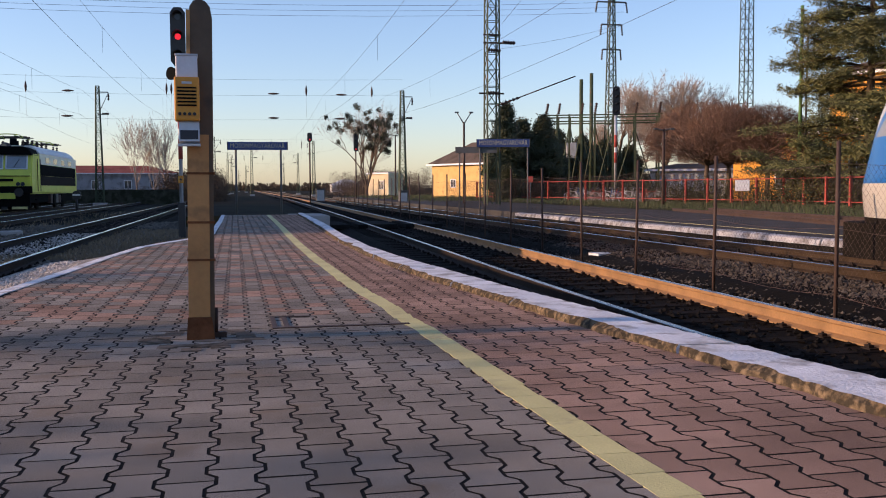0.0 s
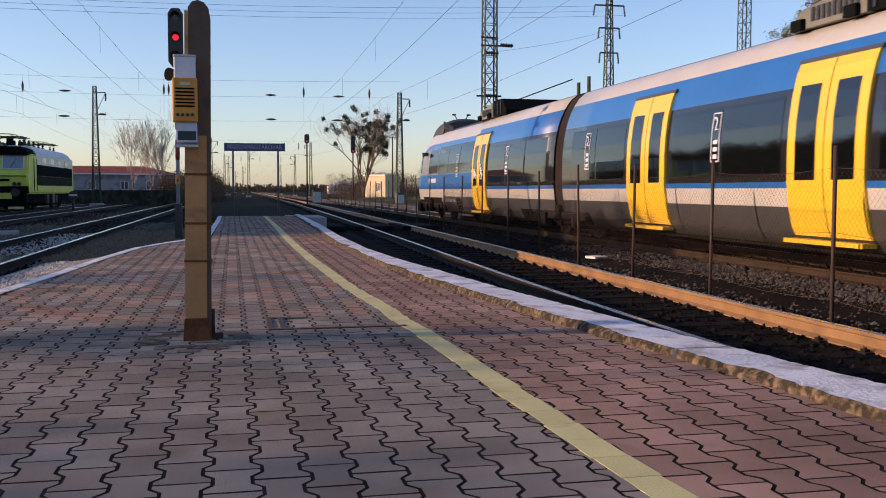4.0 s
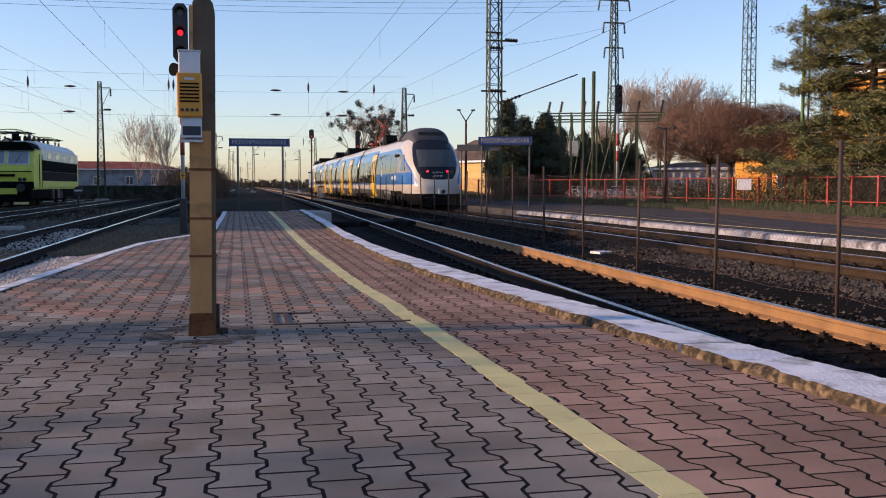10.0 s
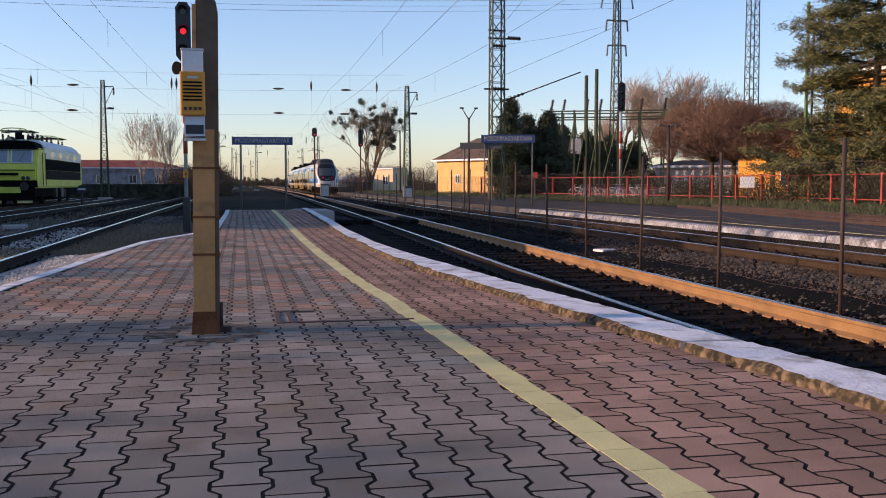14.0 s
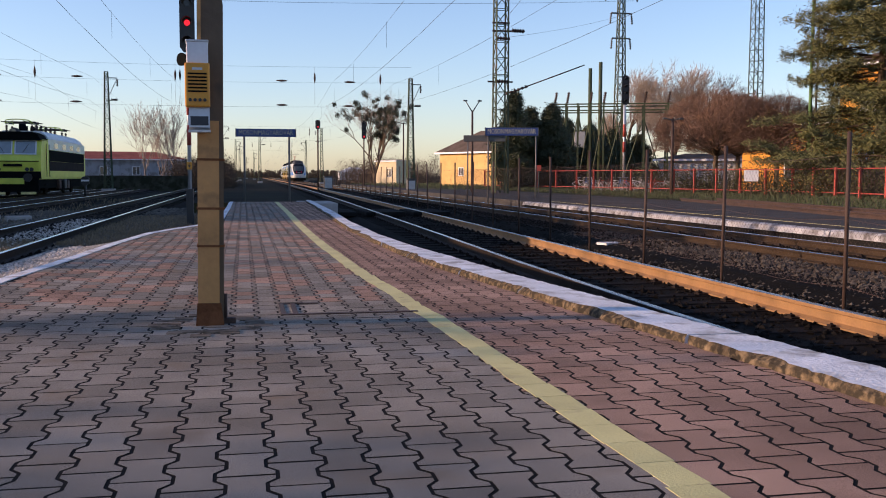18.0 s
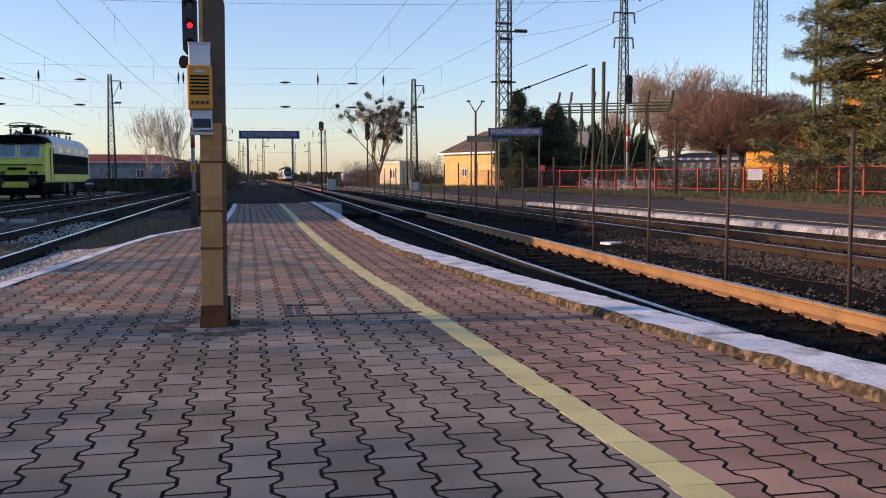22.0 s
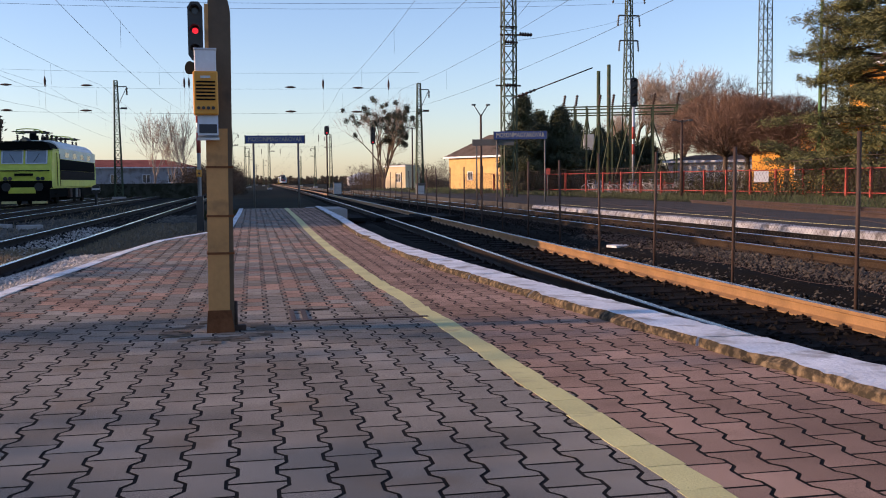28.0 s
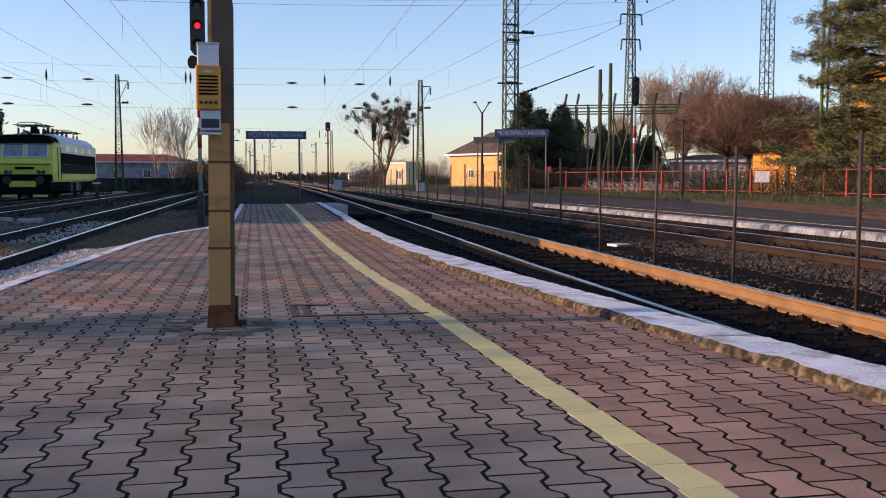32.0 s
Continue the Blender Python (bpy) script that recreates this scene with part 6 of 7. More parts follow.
        # grille, number bars and display strip of the cab cars
        if nose:
            for side in (-1, 1):
                far = lambda v: -v if nose == 1 else -LENGTH + v
                bm = bmesh.new()
                side_panel(bm, *sorted((far(8.3), far(9.0))), 0.42, 0.84, 0.006, side)
                grille = part("air_grille", bm, L_DARK, body)
                bm = bmesh.new()
                for k in range(7):
                    side_panel(bm, *sorted((far(8.32), far(8.98))), 0.45 + k * 0.055, 0.463 + k * 0.055, 0.016, side)
                tagged(part("grille_slats", bm, T_GREY, grille), kind="stuff")
                bm = bmesh.new()
                for k in range(22):
                    if k not in (6, 9, 12, 17):
                        side_panel(bm, *sorted((far(5.75 + k * 0.11), far(5.82 + k * 0.11))), 0.69, 0.80, 0.005, side)
                tagged(part("number_bars", bm, PALE_STEEL, body), kind="stuff")
                bm = bmesh.new()
                side_panel(bm, *sorted((far(5.45), far(6.6))), 2.52, 2.68, 0.012, side)
                part("display_strip", bm, CAB_GLASS, body)
                bm = bmesh.new()
                side_panel(bm, *sorted((far(5.6), far(9.6))), 0.995, 1.004, 0.004, side)
                part("panel_seam", bm, T_GREY, body)
                for v in (2.95, 5.28):
                    bm = bmesh.new()
                    side_panel(bm, far(v) - 0.012, far(v) + 0.012, 0.95, 2.78, 0.005, side)
                    part("body_seam", bm, PALE_STEEL, body)
        # roof equipment: a grey grilled box with a black sloping cover behind it
        for y0, y1 in (((9.9, 13.3),), ((29.2, 32.6),), ((39.2, 42.6),), ((59.2, 62.6),))[c]:
            ln = y1 - y0
            bm = bmesh.new()
            prism(bm, [(-y0, 3.52), (-y0 - 0.35, 3.80), (-y0 - ln * 0.56, 3.98), (-y0 - ln * 0.56, 3.52)], "x", -0.98, 0.98)
            rb = part("roof_unit", bm, ROOF_BOX, body)
            for s in (-1, 1):
                for i in range(9):
                    yy = -y0 - ln * 0.20 - i * 0.13
                    bm = bmesh.new()
                    box(bm, s * 0.985 - 0.02, s * 0.985 + 0.02, yy - 0.035, yy + 0.035, 3.60, 3.80)
                    part("grille_slot", bm, BLACK, rb)
                for v in (0.10, 0.48):
                    bm = bmesh.new()
                    box(bm, s * 0.98, s * 1.06, -y0 - ln * v - 0.14, -y0 - ln * v + 0.14, 3.50, 3.66)
                    part("mounting_foot", bm, L_DARK, rb)
            bm = bmesh.new()
            prism(bm, [(-y0 - ln * 0.565, 3.52), (-y0 - ln * 0.565, 4.0), (-y0 - ln * 0.62, 4.05), (-y0 - ln * 0.86, 4.03), (-y1, 3.66), (-y1, 3.52)], "x", -0.94, 0.94)
            cover = part("roof_cover", bm, L_DARK, body, "black sloping roof cover")
            bm = bmesh.new()
            for k in range(3):
                box(bm, -0.97, 0.97, -y0 - ln * (0.60 + k * 0.12) - 0.03, -y0 - ln * (0.60 + k * 0.12) + 0.03, 3.56, 3.98)
            part("cover_rib", bm, BLACK, cover)
        # underframe and bogies
        bm = bmesh.new()
        box(bm, -1.15, 1.15, yb + (2.6 if nose == -1 else 0.4), yf - (2.6 if nose == 1 else 0.4), 0.28, 0.55)
        part("underframe", bm, T_UNDER, body)
    for y in (-4.0, -CAR[1], -CAR[2], -CAR[3], -LENGTH + 4.0):
        bm = bmesh.new()
        for s in (-1, 1):
            box(bm, s * 1.30 - 0.08, s * 1.30 + 0.08, y - 1.75, y + 1.75, 0.42, 0.62, bevel=0.03)
            box(bm, s * 1.05 - 0.22, s * 1.05 + 0.22, y - 0.3, y + 0.3, 0.42, 0.6)
            for q in (-1.2, 1.2):
                box(bm, s * 1.36 - 0.09, s * 1.36 + 0.09, y + q - 0.2, y + q + 0.2, 0.26, 0.58)
            rod(bm, (s * 1.40, y, 0.36), (s * 1.40, y, 0.78), 0.12, n=10)
        bm.faces.ensure_lookup_table()
        rod(bm, (-1.3, y, 0.52), (1.3, y, 0.52), 0.09, n=6)
        bg = part("bogie_frame", bm, T_BOGIE, tr)
        for q in (-1.2, 1.2):
            bm = bmesh.new()
            for s in (-1, 1):
                rod(bm, (s * 0.69, y + q, 0.38), (s * 0.83, y + q, 0.38), 0.38, n=20)
            rod(bm, (-0.8, y + q, 0.38), (0.8, y + q, 0.38), 0.07, n=8)
            part("wheelset", bm, T_BOGIE, bg)
    for y in CAR[1:4]:
        bm = bmesh.new()
        ring = PROFILE + [(-x, z) for x, z in PROFILE[-2::-1]]
        rows = []
        for i in range(13):
            k = 0.90 if i % 2 else 0.985
            rows.append([bm.verts.new((x * k, -y + 0.36 - 0.06 * i, 0.3 + (z - 0.3) * (0.985 if i % 2 else 1.0))) for x, z in ring])
        for a in range(12):
            for b in range(len(ring) - 1):
                bm.faces.new((rows[a][b], rows[a][b + 1], rows[a + 1][b + 1], rows[a + 1][b]))
        part("gangway_bellows", bm, BELLOWS, tr, "ribbed dark rubber gangway bellows")
    for e in (1, -1):
        cab = build_cab(tr, e)
    # pantograph, resistor box and switchgear on the last car
    y = -54.0
    bm = bmesh.new()
    box(bm, -0.8, 0.8, y - 0.8, y + 0.8, 3.82, 3.90)
    for s in (-0.55, 0.55):
        for q in (-0.7, 0.7):
            insulator(bm, (s, y + q, 3.5), (s, y + q, 3.84), 0.09, 3)
    box(bm, -0.3, 0.3, y - 0.2, y + 0.5, 3.90, 4.10)
    base = part("pantograph_base", bm, RED_PAINT, tr)
    bm = bmesh.new()
    rod(bm, (0, y + 0.5, 3.98), (0, y - 1.1, 4.95), 0.06, 0.045)
    for s in (-0.35, 0.35):
        rod(bm, (0, y - 1.1, 4.95), (s, y + 0.45, 5.50), 0.03, 0.022)
        rod(bm, (s * 0.4, y + 0.2, 3.95), (s * 0.3, y - 1.1, 4.8), 0.015)
    rod(bm, (-0.3, y - 1.1, 4.95), (0.3, y - 1.1, 4.95), 0.05)
    part("pantograph_arm", bm, RED_PAINT, base)
    bm = bmesh.new()
    for q in (0.25, 0.65):
        rod(bm, (-0.6, y + q, 5.55), (0.6, y + q, 5.55), 0.028)
        for s in (-1, 1):
            rod(bm, (s * 0.6, y + q, 5.55), (s * 0.85, y + q, 5.50), 0.022)
            rod(bm, (s * 0.85, y + q, 5.50), (s * 0.98, y + q, 5.30), 0.022)
    for s in (-0.6, 0.6):
        rod(bm, (s, y + 0.25, 5.53), (s, y + 0.65, 5.53), 0.022)
    part("collector_head", bm, GREY_STEEL, base)
    for q, s, h in ((-55.6, 0.5, 4.2), (-56.2, -0.5, 4.2), (-56.8, 0.5, 4.25), (-57.5, -0.4, 4.2), (-58.2, 0.4, 4.1), (-58.8, 0.0, 4.1)):
        bm = bmesh.new()
        insulator(bm, (s, q, 3.52), (s, q, h), 0.11, 4)
        part("roof_insulator", bm, RED_PAINT if q > -57 else IRON, tr)
    bm = bmesh.new()
    rod(bm, (0.5, -55.6, 4.22), (-0.5, -56.2, 4.22), 0.025)
    rod(bm, (-0.5, -56.2, 4.22), (0.5, -56.8, 4.27), 0.025)
    rod(bm, (0.5, -56.8, 4.27), (0.4, -58.2, 4.12), 0.025)
    part("busbar", bm, IRON, tr)
    bm = bmesh.new()
    rod(bm, (-0.55, -57.9, 3.72), (-0.55, -58.9, 3.72), 0.2, n=12)
    part("air_tank", bm, L_DARK, tr)
    bm = bmesh.new()
    box(bm, -0.75, 0.75, -66.4, -65.2, 3.52, 3.64)
    for k in range(5):
        box(bm, -0.78, 0.78, -66.45, -65.15, 3.66 + k * 0.065, 3.70 + k * 0.065)
    part("resistor_box", bm, T_SILVER, tr, "pale slatted resistor box")
    return tr


def build_cab(tr, e):
    """Windscreen, lamps, hood and coupler of one end; e = 1 front, -1 back."""
    y0 = 0.0 if e > 0 else -LENGTH

    def face(x, z, out):
        k = abs(x) / side_x(z)
        s = 0.0
        while nose_scale(s) < k and s < 2.6:
            s += 0.004
        return (x * (1 + out * 0.5), y0 - e * (s + rake(z) * max(0.0, 1 - s / 3.6) - out), z)

    bm = bmesh.new()
    rows = []
    for j in range(9):
        z = 2.02 + (2.86 - 2.02) * j / 8
        half = side_x(z) * (0.60 + 0.08 * (z - 2.02))
        rows.append([bm.verts.new(face(-half + 2 * half * i / 14, z, 0.03)) for i in range(15)])
    for j in range(8):
        for i in range(14):
            bm.faces.new((rows[j][i], rows[j][i + 1], rows[j + 1][i + 1], rows[j + 1][i])).smooth = True
    shield = part("windscreen", bm, CAB_GLASS, tr, "sloping grey-tinted windscreen")
    for s in (-1, 1):
        bm = bmesh.new()
        x, y, z = face(s * 0.47, 1.80, 0.03)
        rod(bm, (x, y - e * 0.02, z), (x, y + e * 0.03, z), 0.055, n=14)
        part("tail_lamp", bm, TAIL if e < 0 else LENS, shield)
        bm = bmesh.new()
        x, y, z = face(s * 0.66, 1.78, 0.03)
        rod(bm, (x, y - e * 0.02, z), (x, y + e * 0.03, z), 0.06, n=14)
        part("headlamp", bm, LENS, shield)
        bm = bmesh.new()
        rod(bm, face(s * 0.55, 2.0, 0.05), face(s * 0.70, 2.62, 0.06), 0.012, n=4)
        part("wiper", bm, BLACK, shield)
    # lettering too small to read
    for z, n in ((1.74, 7), (1.58, 6)):
        for i in range(n):
            bm = bmesh.new()
            x, y, zz = face((i - (n - 1) / 2) * 0.075, z, 0.03)
            box(bm, x - 0.02, x + 0.02, y - 0.01, y + 0.012, zz - 0.035, zz + 0.035)
            part("lettering_bar", bm, PALE_STEEL, shield)
    # hood over the cab
    bm = bmesh.new()
    a, b = y0 - e * 1.78, y0 - e * 4.2
    rows = []
    for d, w, top in ((1.35, 0.80, 3.36), (1.55, 0.90, 3.50), (1.85, 0.95, 3.74), (2.2, 0.97, 3.93), (2.6, 0.98, 4.02), (3.9, 1.02, 4.03), (4.3, 1.04, 3.92)):
        row = []
        for i in range(17):
            an = math.pi * i / 16
            cx, cz = math.cos(an), math.sin(an)
            row.append(bm.verts.new((w * math.copysign(abs(cx) ** 0.75, cx), y0 - e * d, 3.20 + (top - 3.20) * abs(cz) ** 0.62)))
        rows.append(row)
    for p, q in zip(rows, rows[1:]):
        for i in range(16):
            bm.faces.new((p[i], p[i + 1], q[i + 1], q[i])).smooth = True
        bm.faces.new((p[0], q[0], q[16], p[16]))
    bm.faces.new(rows[0]), bm.faces.new(rows[-1])
    hood = part("roof_hood", bm, T_HOOD, tr)
    bm = bmesh.new()
    box(bm, -0.62, 0.62, *sorted((a + e * 0.06, a - e * 0.3)), 3.66, 3.77)
    part("hood_slot", bm, BLACK, hood)
    for s in (-1, 1):
        for i in range(9):
            bm = bmesh.new()
            yy = b + e * (-0.1 - i * 0.19)
            prism(bm, [(yy, 3.45), (yy + 0.07, 3.45), (yy + 0.2 * e + 0.07, 3.9 - i * 0.035), (yy + 0.2 * e, 3.9 - i * 0.035)], "x", s * 0.93 - 0.03, s * 0.93 + 0.03)
            part("hood_rib", bm, T_HOOD, hood)
    # cab side windows
    for s in (-1, 1):
        bm = bmesh.new()
        pts = [(1.15, 1.86), (1.95, 1.86), (1.95, 2.60), (1.60, 2.62)]
        vs = []
        for o in (0.034, -0.05):
            vs.append([bm.verts.new((s * (side_x(z) * nose_scale(d - rake(z) * 0.5) + o), y0 - e * d, z)) for d, z in pts])
        bm.faces.new(vs[0]), bm.faces.new(vs[1])
        for i in range(4):
            bm.faces.new((vs[0][i], vs[0][(i + 1) % 4], vs[1][(i + 1) % 4], vs[1][i]))
        part("cab_side_window", bm, GLASS, tr)
        bm = bmesh.new()
        rod(bm, (s * 1.36, y0 - e * 2.9, 2.62), (s * 1.60, y0 - e * 2.9, 2.60), 0.07, 0.09, 8)
        part("mirror_pod", bm, BLACK, tr)
        bm = bmesh.new()
        for u, v, z, h in ((3.56, 3.92, 1.42, 0.035), (3.52, 3.96, 1.49, 0.035), (3.56, 3.92, 1.56, 0.035)):
            side_panel(bm, *sorted((y0 - e * u, y0 - e * v)), z, z + h, 0.006, s)
        for i in range(10):
            a0, a1 = 0.6283 * i, 0.6283 * (i + 1)
            rod(bm, (s * 1.468, y0 - e * 3.74 + 0.14 * math.cos(a0), 1.51 + 0.14 * math.sin(a0)), (s * 1.468, y0 - e * 3.74 + 0.14 * math.cos(a1), 1.51 + 0.14 * math.sin(a1)), 0.014, n=4)
        for i in range(8):
            side_panel(bm, *sorted((y0 - e * (4.0 + i * 0.12), y0 - e * (4.09 + i * 0.12))), 1.43, 1.59, 0.006, s)
        part("livery_mark", bm, WHITE_BOX, tr, "plain white livery mark")
    yf = y0 + e * 0.2
    bm = bmesh.new()
    box(bm, -0.62, 0.62, yf - e * 0.6 if e > 0 else yf - 0.03, yf + 0.03 if e > 0 else yf + 0.6, 0.62, 1.02)
    part("coupler_recess", bm, BLACK, tr)
    bm = bmesh.new()
    ya, yb = sorted((yf - e * 0.1, yf + e * 0.28))
    box(bm, -0.02, 0.40, ya, yb, 0.70, 0.98, bevel=0.03)
    cp = part("coupler_box", bm, PALE_STEEL, tr)
    bm = bmesh.new()
    rod(bm, (0.2, yf + e * 0.26, 0.84), (0.2, yf + e * 0.34, 0.84), 0.10, n=14)
    part("coupler_face", bm, BLACK, cp)
    bm = bmesh.new()
    prism(bm, [(-1.30, yf - e * 1.1), (1.30, yf - e * 1.1), (1.24, yf - e * 0.1), (0.85, yf + e * 0.26), (-0.85, yf + e * 0.26), (-1.24, yf - e * 0.1)], "z", 0.20, 0.66)
    part("snowplough", bm, T_UNDER, tr)


train = build_train()


# ---- parked locomotive ----
def build_loco():
    lo = thing("electric_locomotive", pose(-12.0, 55.5, ZR) @ Matrix.Scale(0.94, 4), "parked lime-green electric locomotive with a dark side band", "locomotive")
    L, hw = 16.0, 1.48
    bm = bmesh.new()
    # body of stations along its length: front slants a little
    prof = [(0.0, 1.05), (-0.10, 1.9), (0.12, 2.35), (0.38, 3.20), (0.60, 3.34)]
    outline = [(0.05, 0.95)] + [(y + 0.02, z) for y, z in prof[1:]] + [(L - y, z) for y, z in prof[::-1][:-1]] + [(L - 0.05, 0.95)]
    prism(bm, outline, "x", -hw, hw)
    bmesh.ops.bevel(bm, geom=[ed for ed in bm.edges if abs(ed.verts[0].co.y - ed.verts[1].co.y) > 0.02 or abs(ed.verts[0].co.z - ed.verts[1].co.z) > 0.02], offset=0.09, segments=3, affect="EDGES")
    body = part("body", bm, L_GREEN, lo)
    bm = bmesh.new()
    prism(bm, [(-1.485, 3.34), (1.485, 3.34), (1.36, 3.56), (1.0, 3.80), (-1.0, 3.80), (-1.36, 3.56)], "y", 2.3, L - 1.2)
    part("roof", bm, L_ROOF, lo)
    bm = bmesh.new()
    prism(bm, [(-1.49, 3.18), (1.49, 3.18), (1.30, 3.52), (1.0, 3.66), (-1.0, 3.66), (-1.30, 3.52)], "y", 0.20, 2.3)
    part("cab_roof", bm, L_DARK, lo)
    for s in (-1, 1):
        bm = bmesh.new()
        box(bm, s * hw - 0.012, s * hw + 0.012, 2.6, L - 0.6, 2.02, 2.68)
        part("side_band", bm, L_DARK, body, "dark louvred side band")
        bm = bmesh.new()
        box(bm, s * hw - 0.012, s * hw + 0.010, 2.6, L - 0.6, 1.45, 2.01)
        part("lower_band", bm, L_BROWN, body, "dull brown lower side band")
        bm = bmesh.new()
        box(bm, s * hw - 0.012, s * hw + 0.012, 2.35, L - 0.3, 2.70, 3.33)
        part("upper_panel", bm, L_CREAM, body)
        for i in range(4):
            bm = bmesh.new()
            y = 4.2 + i * 2.7
            box(bm, s * hw - 0.02, s * hw + 0.022, y, y + 1.2, 2.80, 3.14, bevel=0.01)
            part("side_window", bm, GLASS, body)
        bm = bmesh.new()
        box(bm, s * hw - 0.02, s * hw + 0.018, 1.6, 2.2, 1.2, 3.1)
        part("cab_door", bm, L_GREEN, body)
    for s in (-1, 1):
        bm = bmesh.new()
        v = [(s * 0.12, 2.42), (s * 1.22, 2.42), (s * 1.16, 3.14), (s * 0.12, 3.14)]
        vs = [[bm.verts.new((x, 0.14 + (z - 2.35) * 0.311 - o, z)) for x, z in v] for o in (0.035, -0.02)]
        for lp in vs:
            bm.faces.new(lp)
        for i in range(4):
            bm.faces.new((vs[0][i], vs[0][(i + 1) % 4], vs[1][(i + 1) % 4], vs[1][i]))
        part("windscreen", bm, PALE_GLASS, body)
        for q in (0.75, 1.0):
            bm = bmesh.new()
            rod(bm, (s * q, -0.02, 1.52), (s * q, -0.12, 1.52), 0.11, n=14)
            part("headlamp", bm, GLASS, body)
        bm = bmesh.new()
        rod(bm, (s * 0.87, 0.02, 1.05), (s * 0.87, -0.5, 1.05), 0.09, n=10)
        rod(bm, (s * 0.87, -0.5, 1.05), (s * 0.87, -0.56, 1.05), 0.24, n=16)
        part("buffer", bm, BLACK, lo)
    bm = bmesh.new()
    for i in range(6):
        a0, a1 = i * math.pi / 12, (i + 1) * math.pi / 12
        rod(bm, (0, 0.62, 3.56 + 0.34 * math.sin(a0)), (0, 0.62, 3.56 + 0.34 * math.sin(a1)), 0.34 * math.cos(a0), 0.34 * math.cos(a1) + 0.01, 14)
    dome = part("lamp_dome", bm, BLACK, lo, "black dome with the top headlamp")
    bm = bmesh.new()
    rod(bm, (0, 0.34, 3.68), (0, 0.24, 3.68), 0.15, n=14)
    part("headlamp", bm, GLASS, dome)
    for s in (-1, 1):
        for x0, x1, z0, z1 in ((0.06, 0.12, 2.38, 3.18), (1.17, 1.24, 2.38, 3.18), (0.06, 1.24, 2.36, 2.42), (0.06, 1.24, 3.14, 3.20)):
            bm = bmesh.new()
            vs = [[bm.verts.new((s * x, 0.14 + (z - 2.35) * 0.311 - o, z)) for x, z in ((x0, z0), (x1, z0), (x1, z1), (x0, z1))] for o in (0.055, 0.0)]
            for lp in vs:
                bm.faces.new(lp)
            for i in range(4):
                bm.faces.new((vs[0][i], vs[0][(i + 1) % 4], vs[1][(i + 1) % 4], vs[1][i]))
            part("windscreen_frame", bm, WHITE_BOX, body)
        bm = bmesh.new()
        rod(bm, (s * 0.5, 0.12, 2.46), (s * 0.8, 0.26, 2.95), 0.015, n=4)
        part("wiper", bm, BLACK, body)
        bm = bmesh.new()
        rod(bm, (s * 1.53, 1.45, 1.1), (s * 1.53, 1.45, 3.0), 0.022, n=5)
        rod(bm, (s * 1.53, 2.3, 1.1), (s * 1.53, 2.3, 3.0), 0.022, n=5)
        part("hand_rail", bm, L_DARK, body)
        for k in range(3):
            bm = bmesh.new()
            box(bm, s * 1.36 - 0.08, s * 1.36 + 0.08, 1.6, 2.2, 0.30 + k * 0.3, 0.34 + k * 0.3)
            part("step", bm, L_DARK, lo)
        for k in range(5):
            bm = bmesh.new()
            box(bm, s * 1.34 - 0.12, s * 1.34 + 0.12, 5.8 + k * 1.0, 6.5 + k * 1.0, 0.35, 0.92 - 0.08 * (k % 2), bevel=0.03)
            part("equipment_box", bm, (IRON, L_DARK, GREY_STEEL)[k % 3], lo)
    for y in (2.6, 12.2):
        bm = bmesh.new()
        for q in (-1, 1):
            pts = [(q * 0.75, y - 0.9, 4.26), (q * 0.6, y - 1.25, 4.36), (q * 0.3, y - 1.35, 4.40), (0, y - 1.38, 4.41)]
            for a, b in zip(pts, pts[1:]):
                rod(bm, a, b, 0.03, n=5)
            rod(bm, (q * 0.7, y - 0.9, 4.22), (q * 0.35, y + 1.2, 4.38), 0.028, n=5)
            rod(bm, (q * 0.3, y - 1.1, 4.34), (q * 0.7, y + 1.0, 4.20), 0.028, n=5)
        part("pantograph_tube", bm, L_GREEN, lo, "lime-green pantograph tubes")
    for y, r, h in ((4.4, 0.24, 4.3), (5.1, 0.2, 4.2), (7.6, 0.22, 4.25), (9.0, 0.16, 4.15)):
        bm = bmesh.new()
        rod(bm, (-0.35, y, 3.78), (-0.35, y, h), r, r * 0.85, 10)
        part("roof_switch", bm, L_DARK, lo)
    bm = bmesh.new()
    box(bm, -1.4, 1.4, -0.13, -0.08, 1.95, 2.0)
    part("front_rail", bm, L_DARK, body)
    bm = bmesh.new()
    box(bm, -0.5, 0.5, -0.125, -0.09, 1.68, 1.82)
    part("number_bars", bm, L_DARK, body)
    bm = bmesh.new()
    box(bm, -1.47, 1.47, -0.10, 0.3, 0.98, 1.40, bevel=0.03)
    box(bm, -1.35, 1.35, -0.08, 0.3, 0.24, 0.98)
    part("buffer_beam", bm, L_DARK, lo)
    bm = bmesh.new()
    box(bm, -0.85, 0.6, -0.14, -0.09, 0.68, 1.02, bevel=0.02)
    part("coupling_plate", bm, L_GREEN, lo)
    for s in (-1, 1):
        bm = bmesh.new()
        box(bm, s * 0.82 - 0.4, s * 0.82 + 0.4, -0.22, -0.1, 0.10, 0.24)
        part("rail_guard", bm, PAVER_YELLOW, lo, "yellow rail guard")
    bm = bmesh.new()
    box(bm, -1.3, 1.3, 0.3, L - 0.3, 0.42, 1.0)
    box(bm, -1.38, 1.38, 6.0, 10.2, 0.25, 0.95)
    part("underframe", bm, L_DARK, lo)
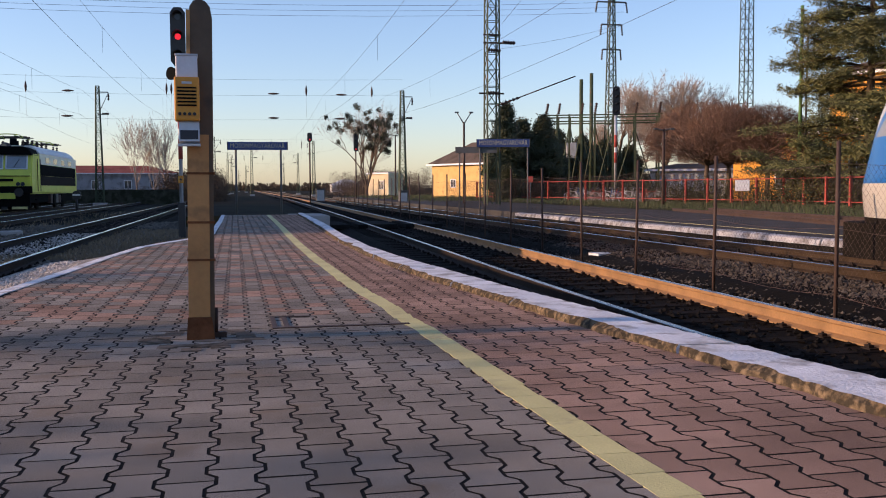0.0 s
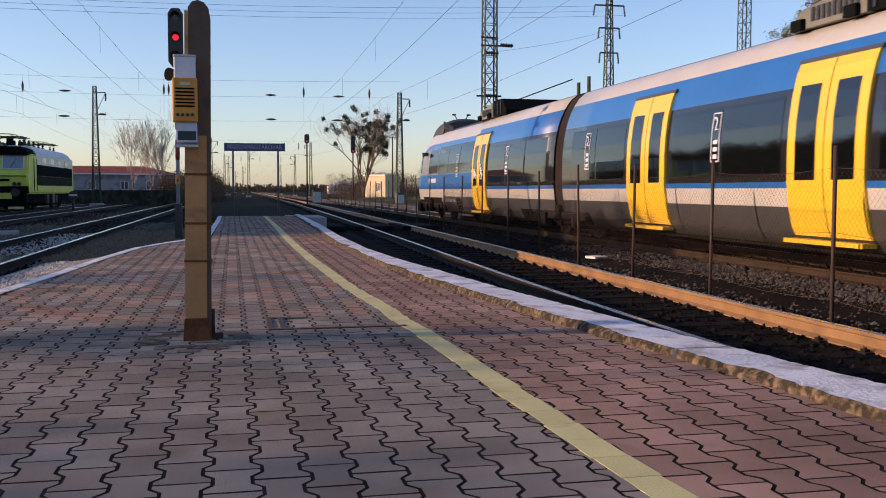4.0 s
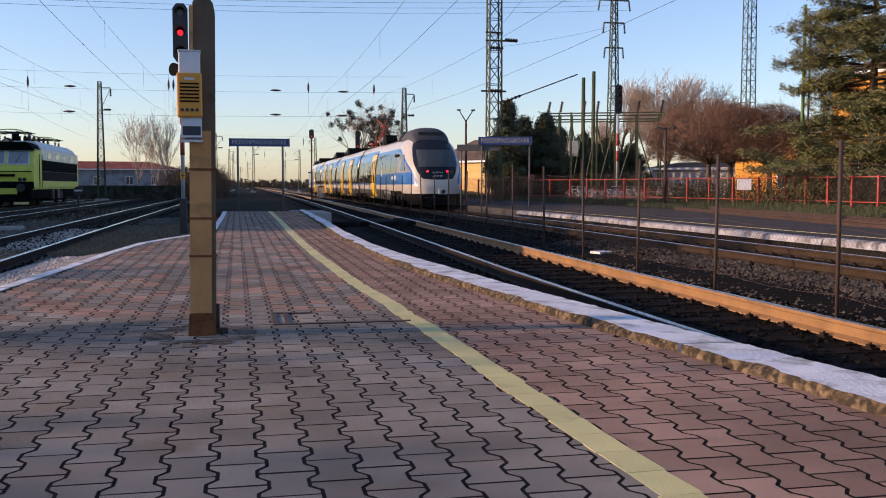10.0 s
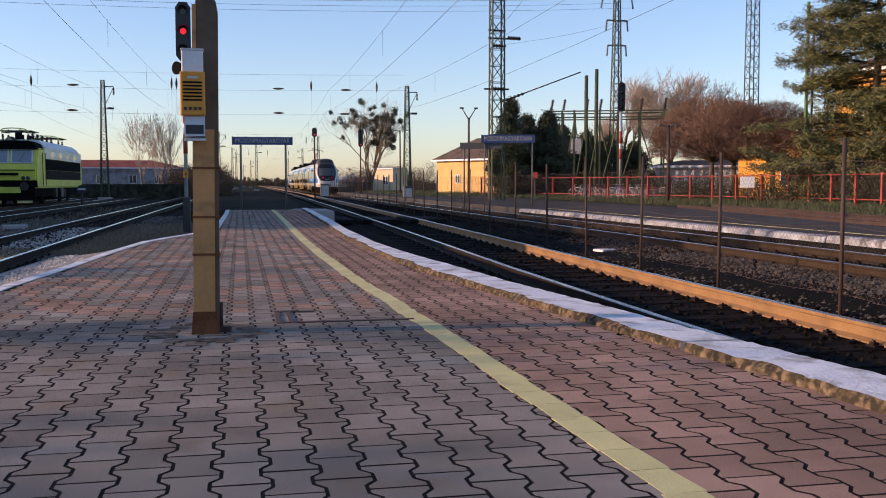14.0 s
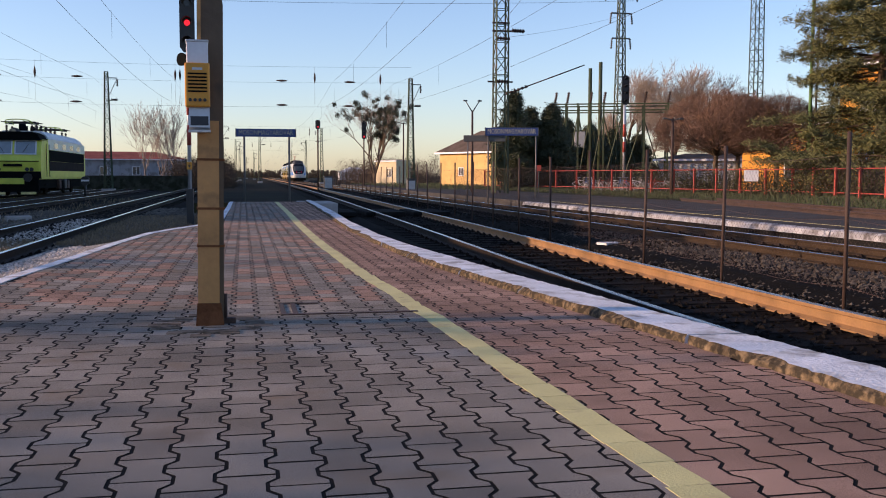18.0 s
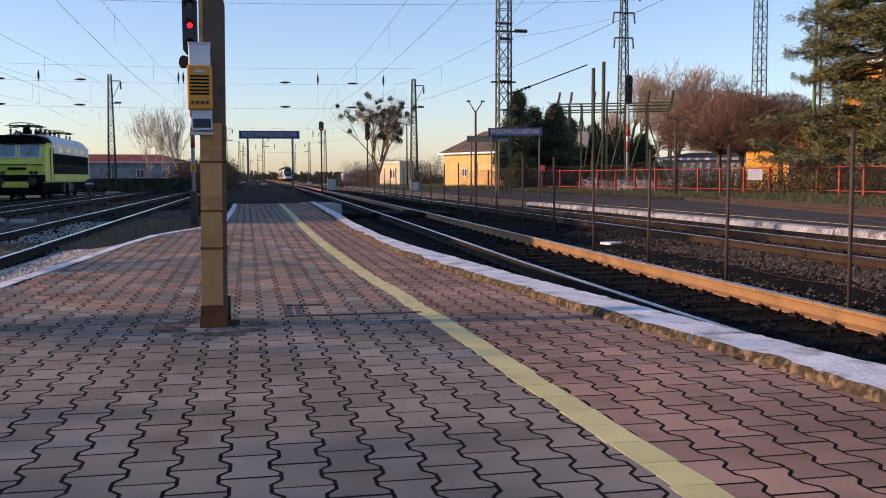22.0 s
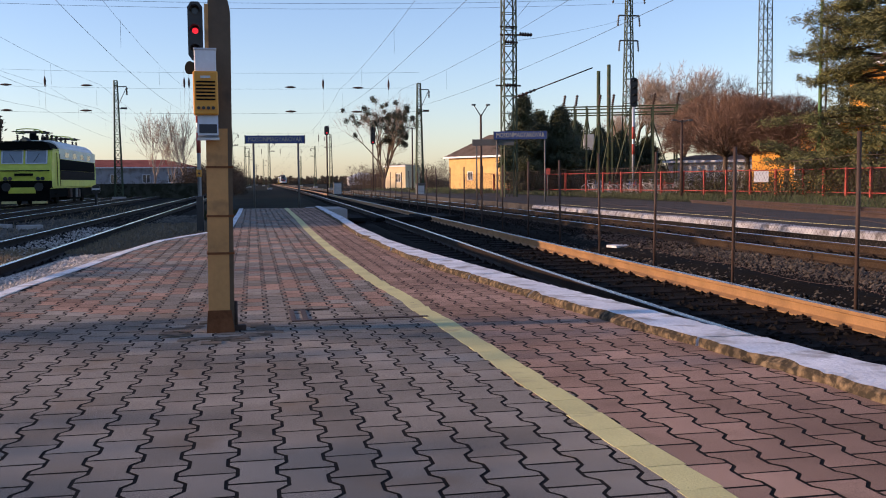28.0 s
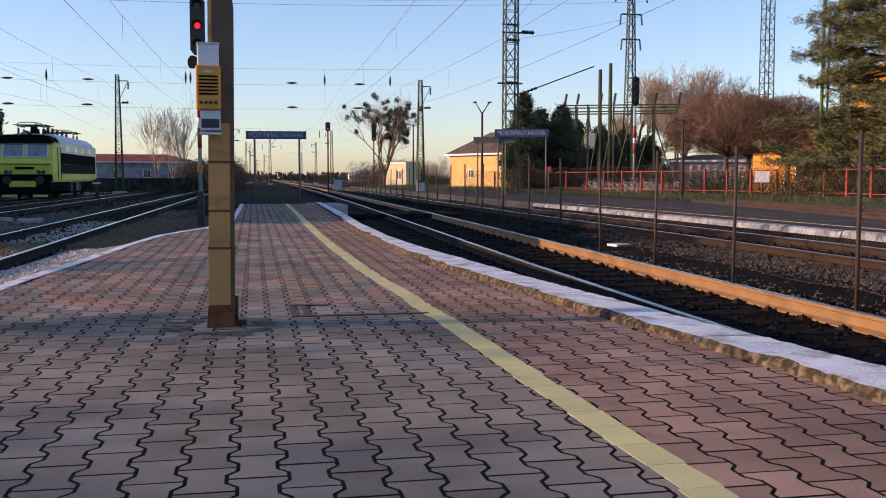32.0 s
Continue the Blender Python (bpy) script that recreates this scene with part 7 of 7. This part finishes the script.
    for yb in (3.4, 12.6):
        bm = bmesh.new()
        for s in (-1, 1):
            box(bm, s * 1.1 - 0.1, s * 1.1 + 0.1, yb - 2.2, yb + 2.2, 0.5, 0.85, bevel=0.03)
        bg = part("bogie_frame", bm, T_UNDER, lo)
        for q in (-1.5, 1.5):
            bm = bmesh.new()
            for s in (-1, 1):
                rod(bm, (s * 0.69, yb + q, 0.6), (s * 0.83, yb + q, 0.6), 0.6, n=20)
            rod(bm, (-0.8, yb + q, 0.6), (0.8, yb + q, 0.6), 0.09, n=8)
            part("wheelset", bm, T_UNDER, bg)
    for y in (2.6, 12.2):
        bm = bmesh.new()
        for s in (-0.7, 0.7):
            rod(bm, (s, y - 1.0, 4.15), (s, y + 1.1, 4.25), 0.03, n=5)
            insulator(bm, (s, y - 0.7, 3.75), (s, y - 0.7, 4.1), 0.09, 3)
            insulator(bm, (s, y + 0.7, 3.75), (s, y + 0.7, 4.1), 0.09, 3)
        for q in (-0.9, 0.0, 1.0):
            rod(bm, (-0.95, y + q, 4.28), (0.95, y + q, 4.28), 0.028, n=5)
        part("folded_pantograph", bm, IRON, lo, "folded pantograph on insulators")
    for i in range(5):
        bm = bmesh.new()
        y = 4.6 + i * 1.5
        insulator(bm, (0.4, y, 3.78), (0.4, y, 4.25), 0.12, 4)
        part("roof_insulator", bm, IRON, lo)
    bm = bmesh.new()
    rod(bm, (0.4, 4.6, 4.27), (0.4, 10.6, 4.27), 0.02, n=5)
    part("busbar", bm, IRON, lo)


build_loco()


def motions():
    """The train runs off along its track, gathering speed."""
    head = [(0.0, 11.49), (0.5, 14.31), (1.0, 17.58), (1.5, 21.16), (2.0, 24.98), (2.5, 29.05), (3.0, 33.37), (3.5, 37.93), (4.5, 47.78), (5.5, 58.56), (6.0, 64.3), (6.5, 70.28), (7.0, 76.47), (7.5, 82.9), (8.0, 89.54), (8.5, 96.41), (9.0, 103.49), (10.0, 118.3), (11.0, 133.95), (12.0, 150.4), (13.0, 167.1), (14.0, 184.4), (17.0, 238.0), (20.0, 302.0), (23.0, 372.0), (25.0, 421.0), (28.0, 494.0), (30.0, 546.0), (32.0, 600.0)]
    rows = []
    for t, y in head:
        a, b = t2(y), t2(y - LENGTH)
        rows.append((t, pose(a, y, ZR, 0, 0, -math.degrees(math.atan2(a - b, LENGTH)))))
    walk(train, rows)


motions()
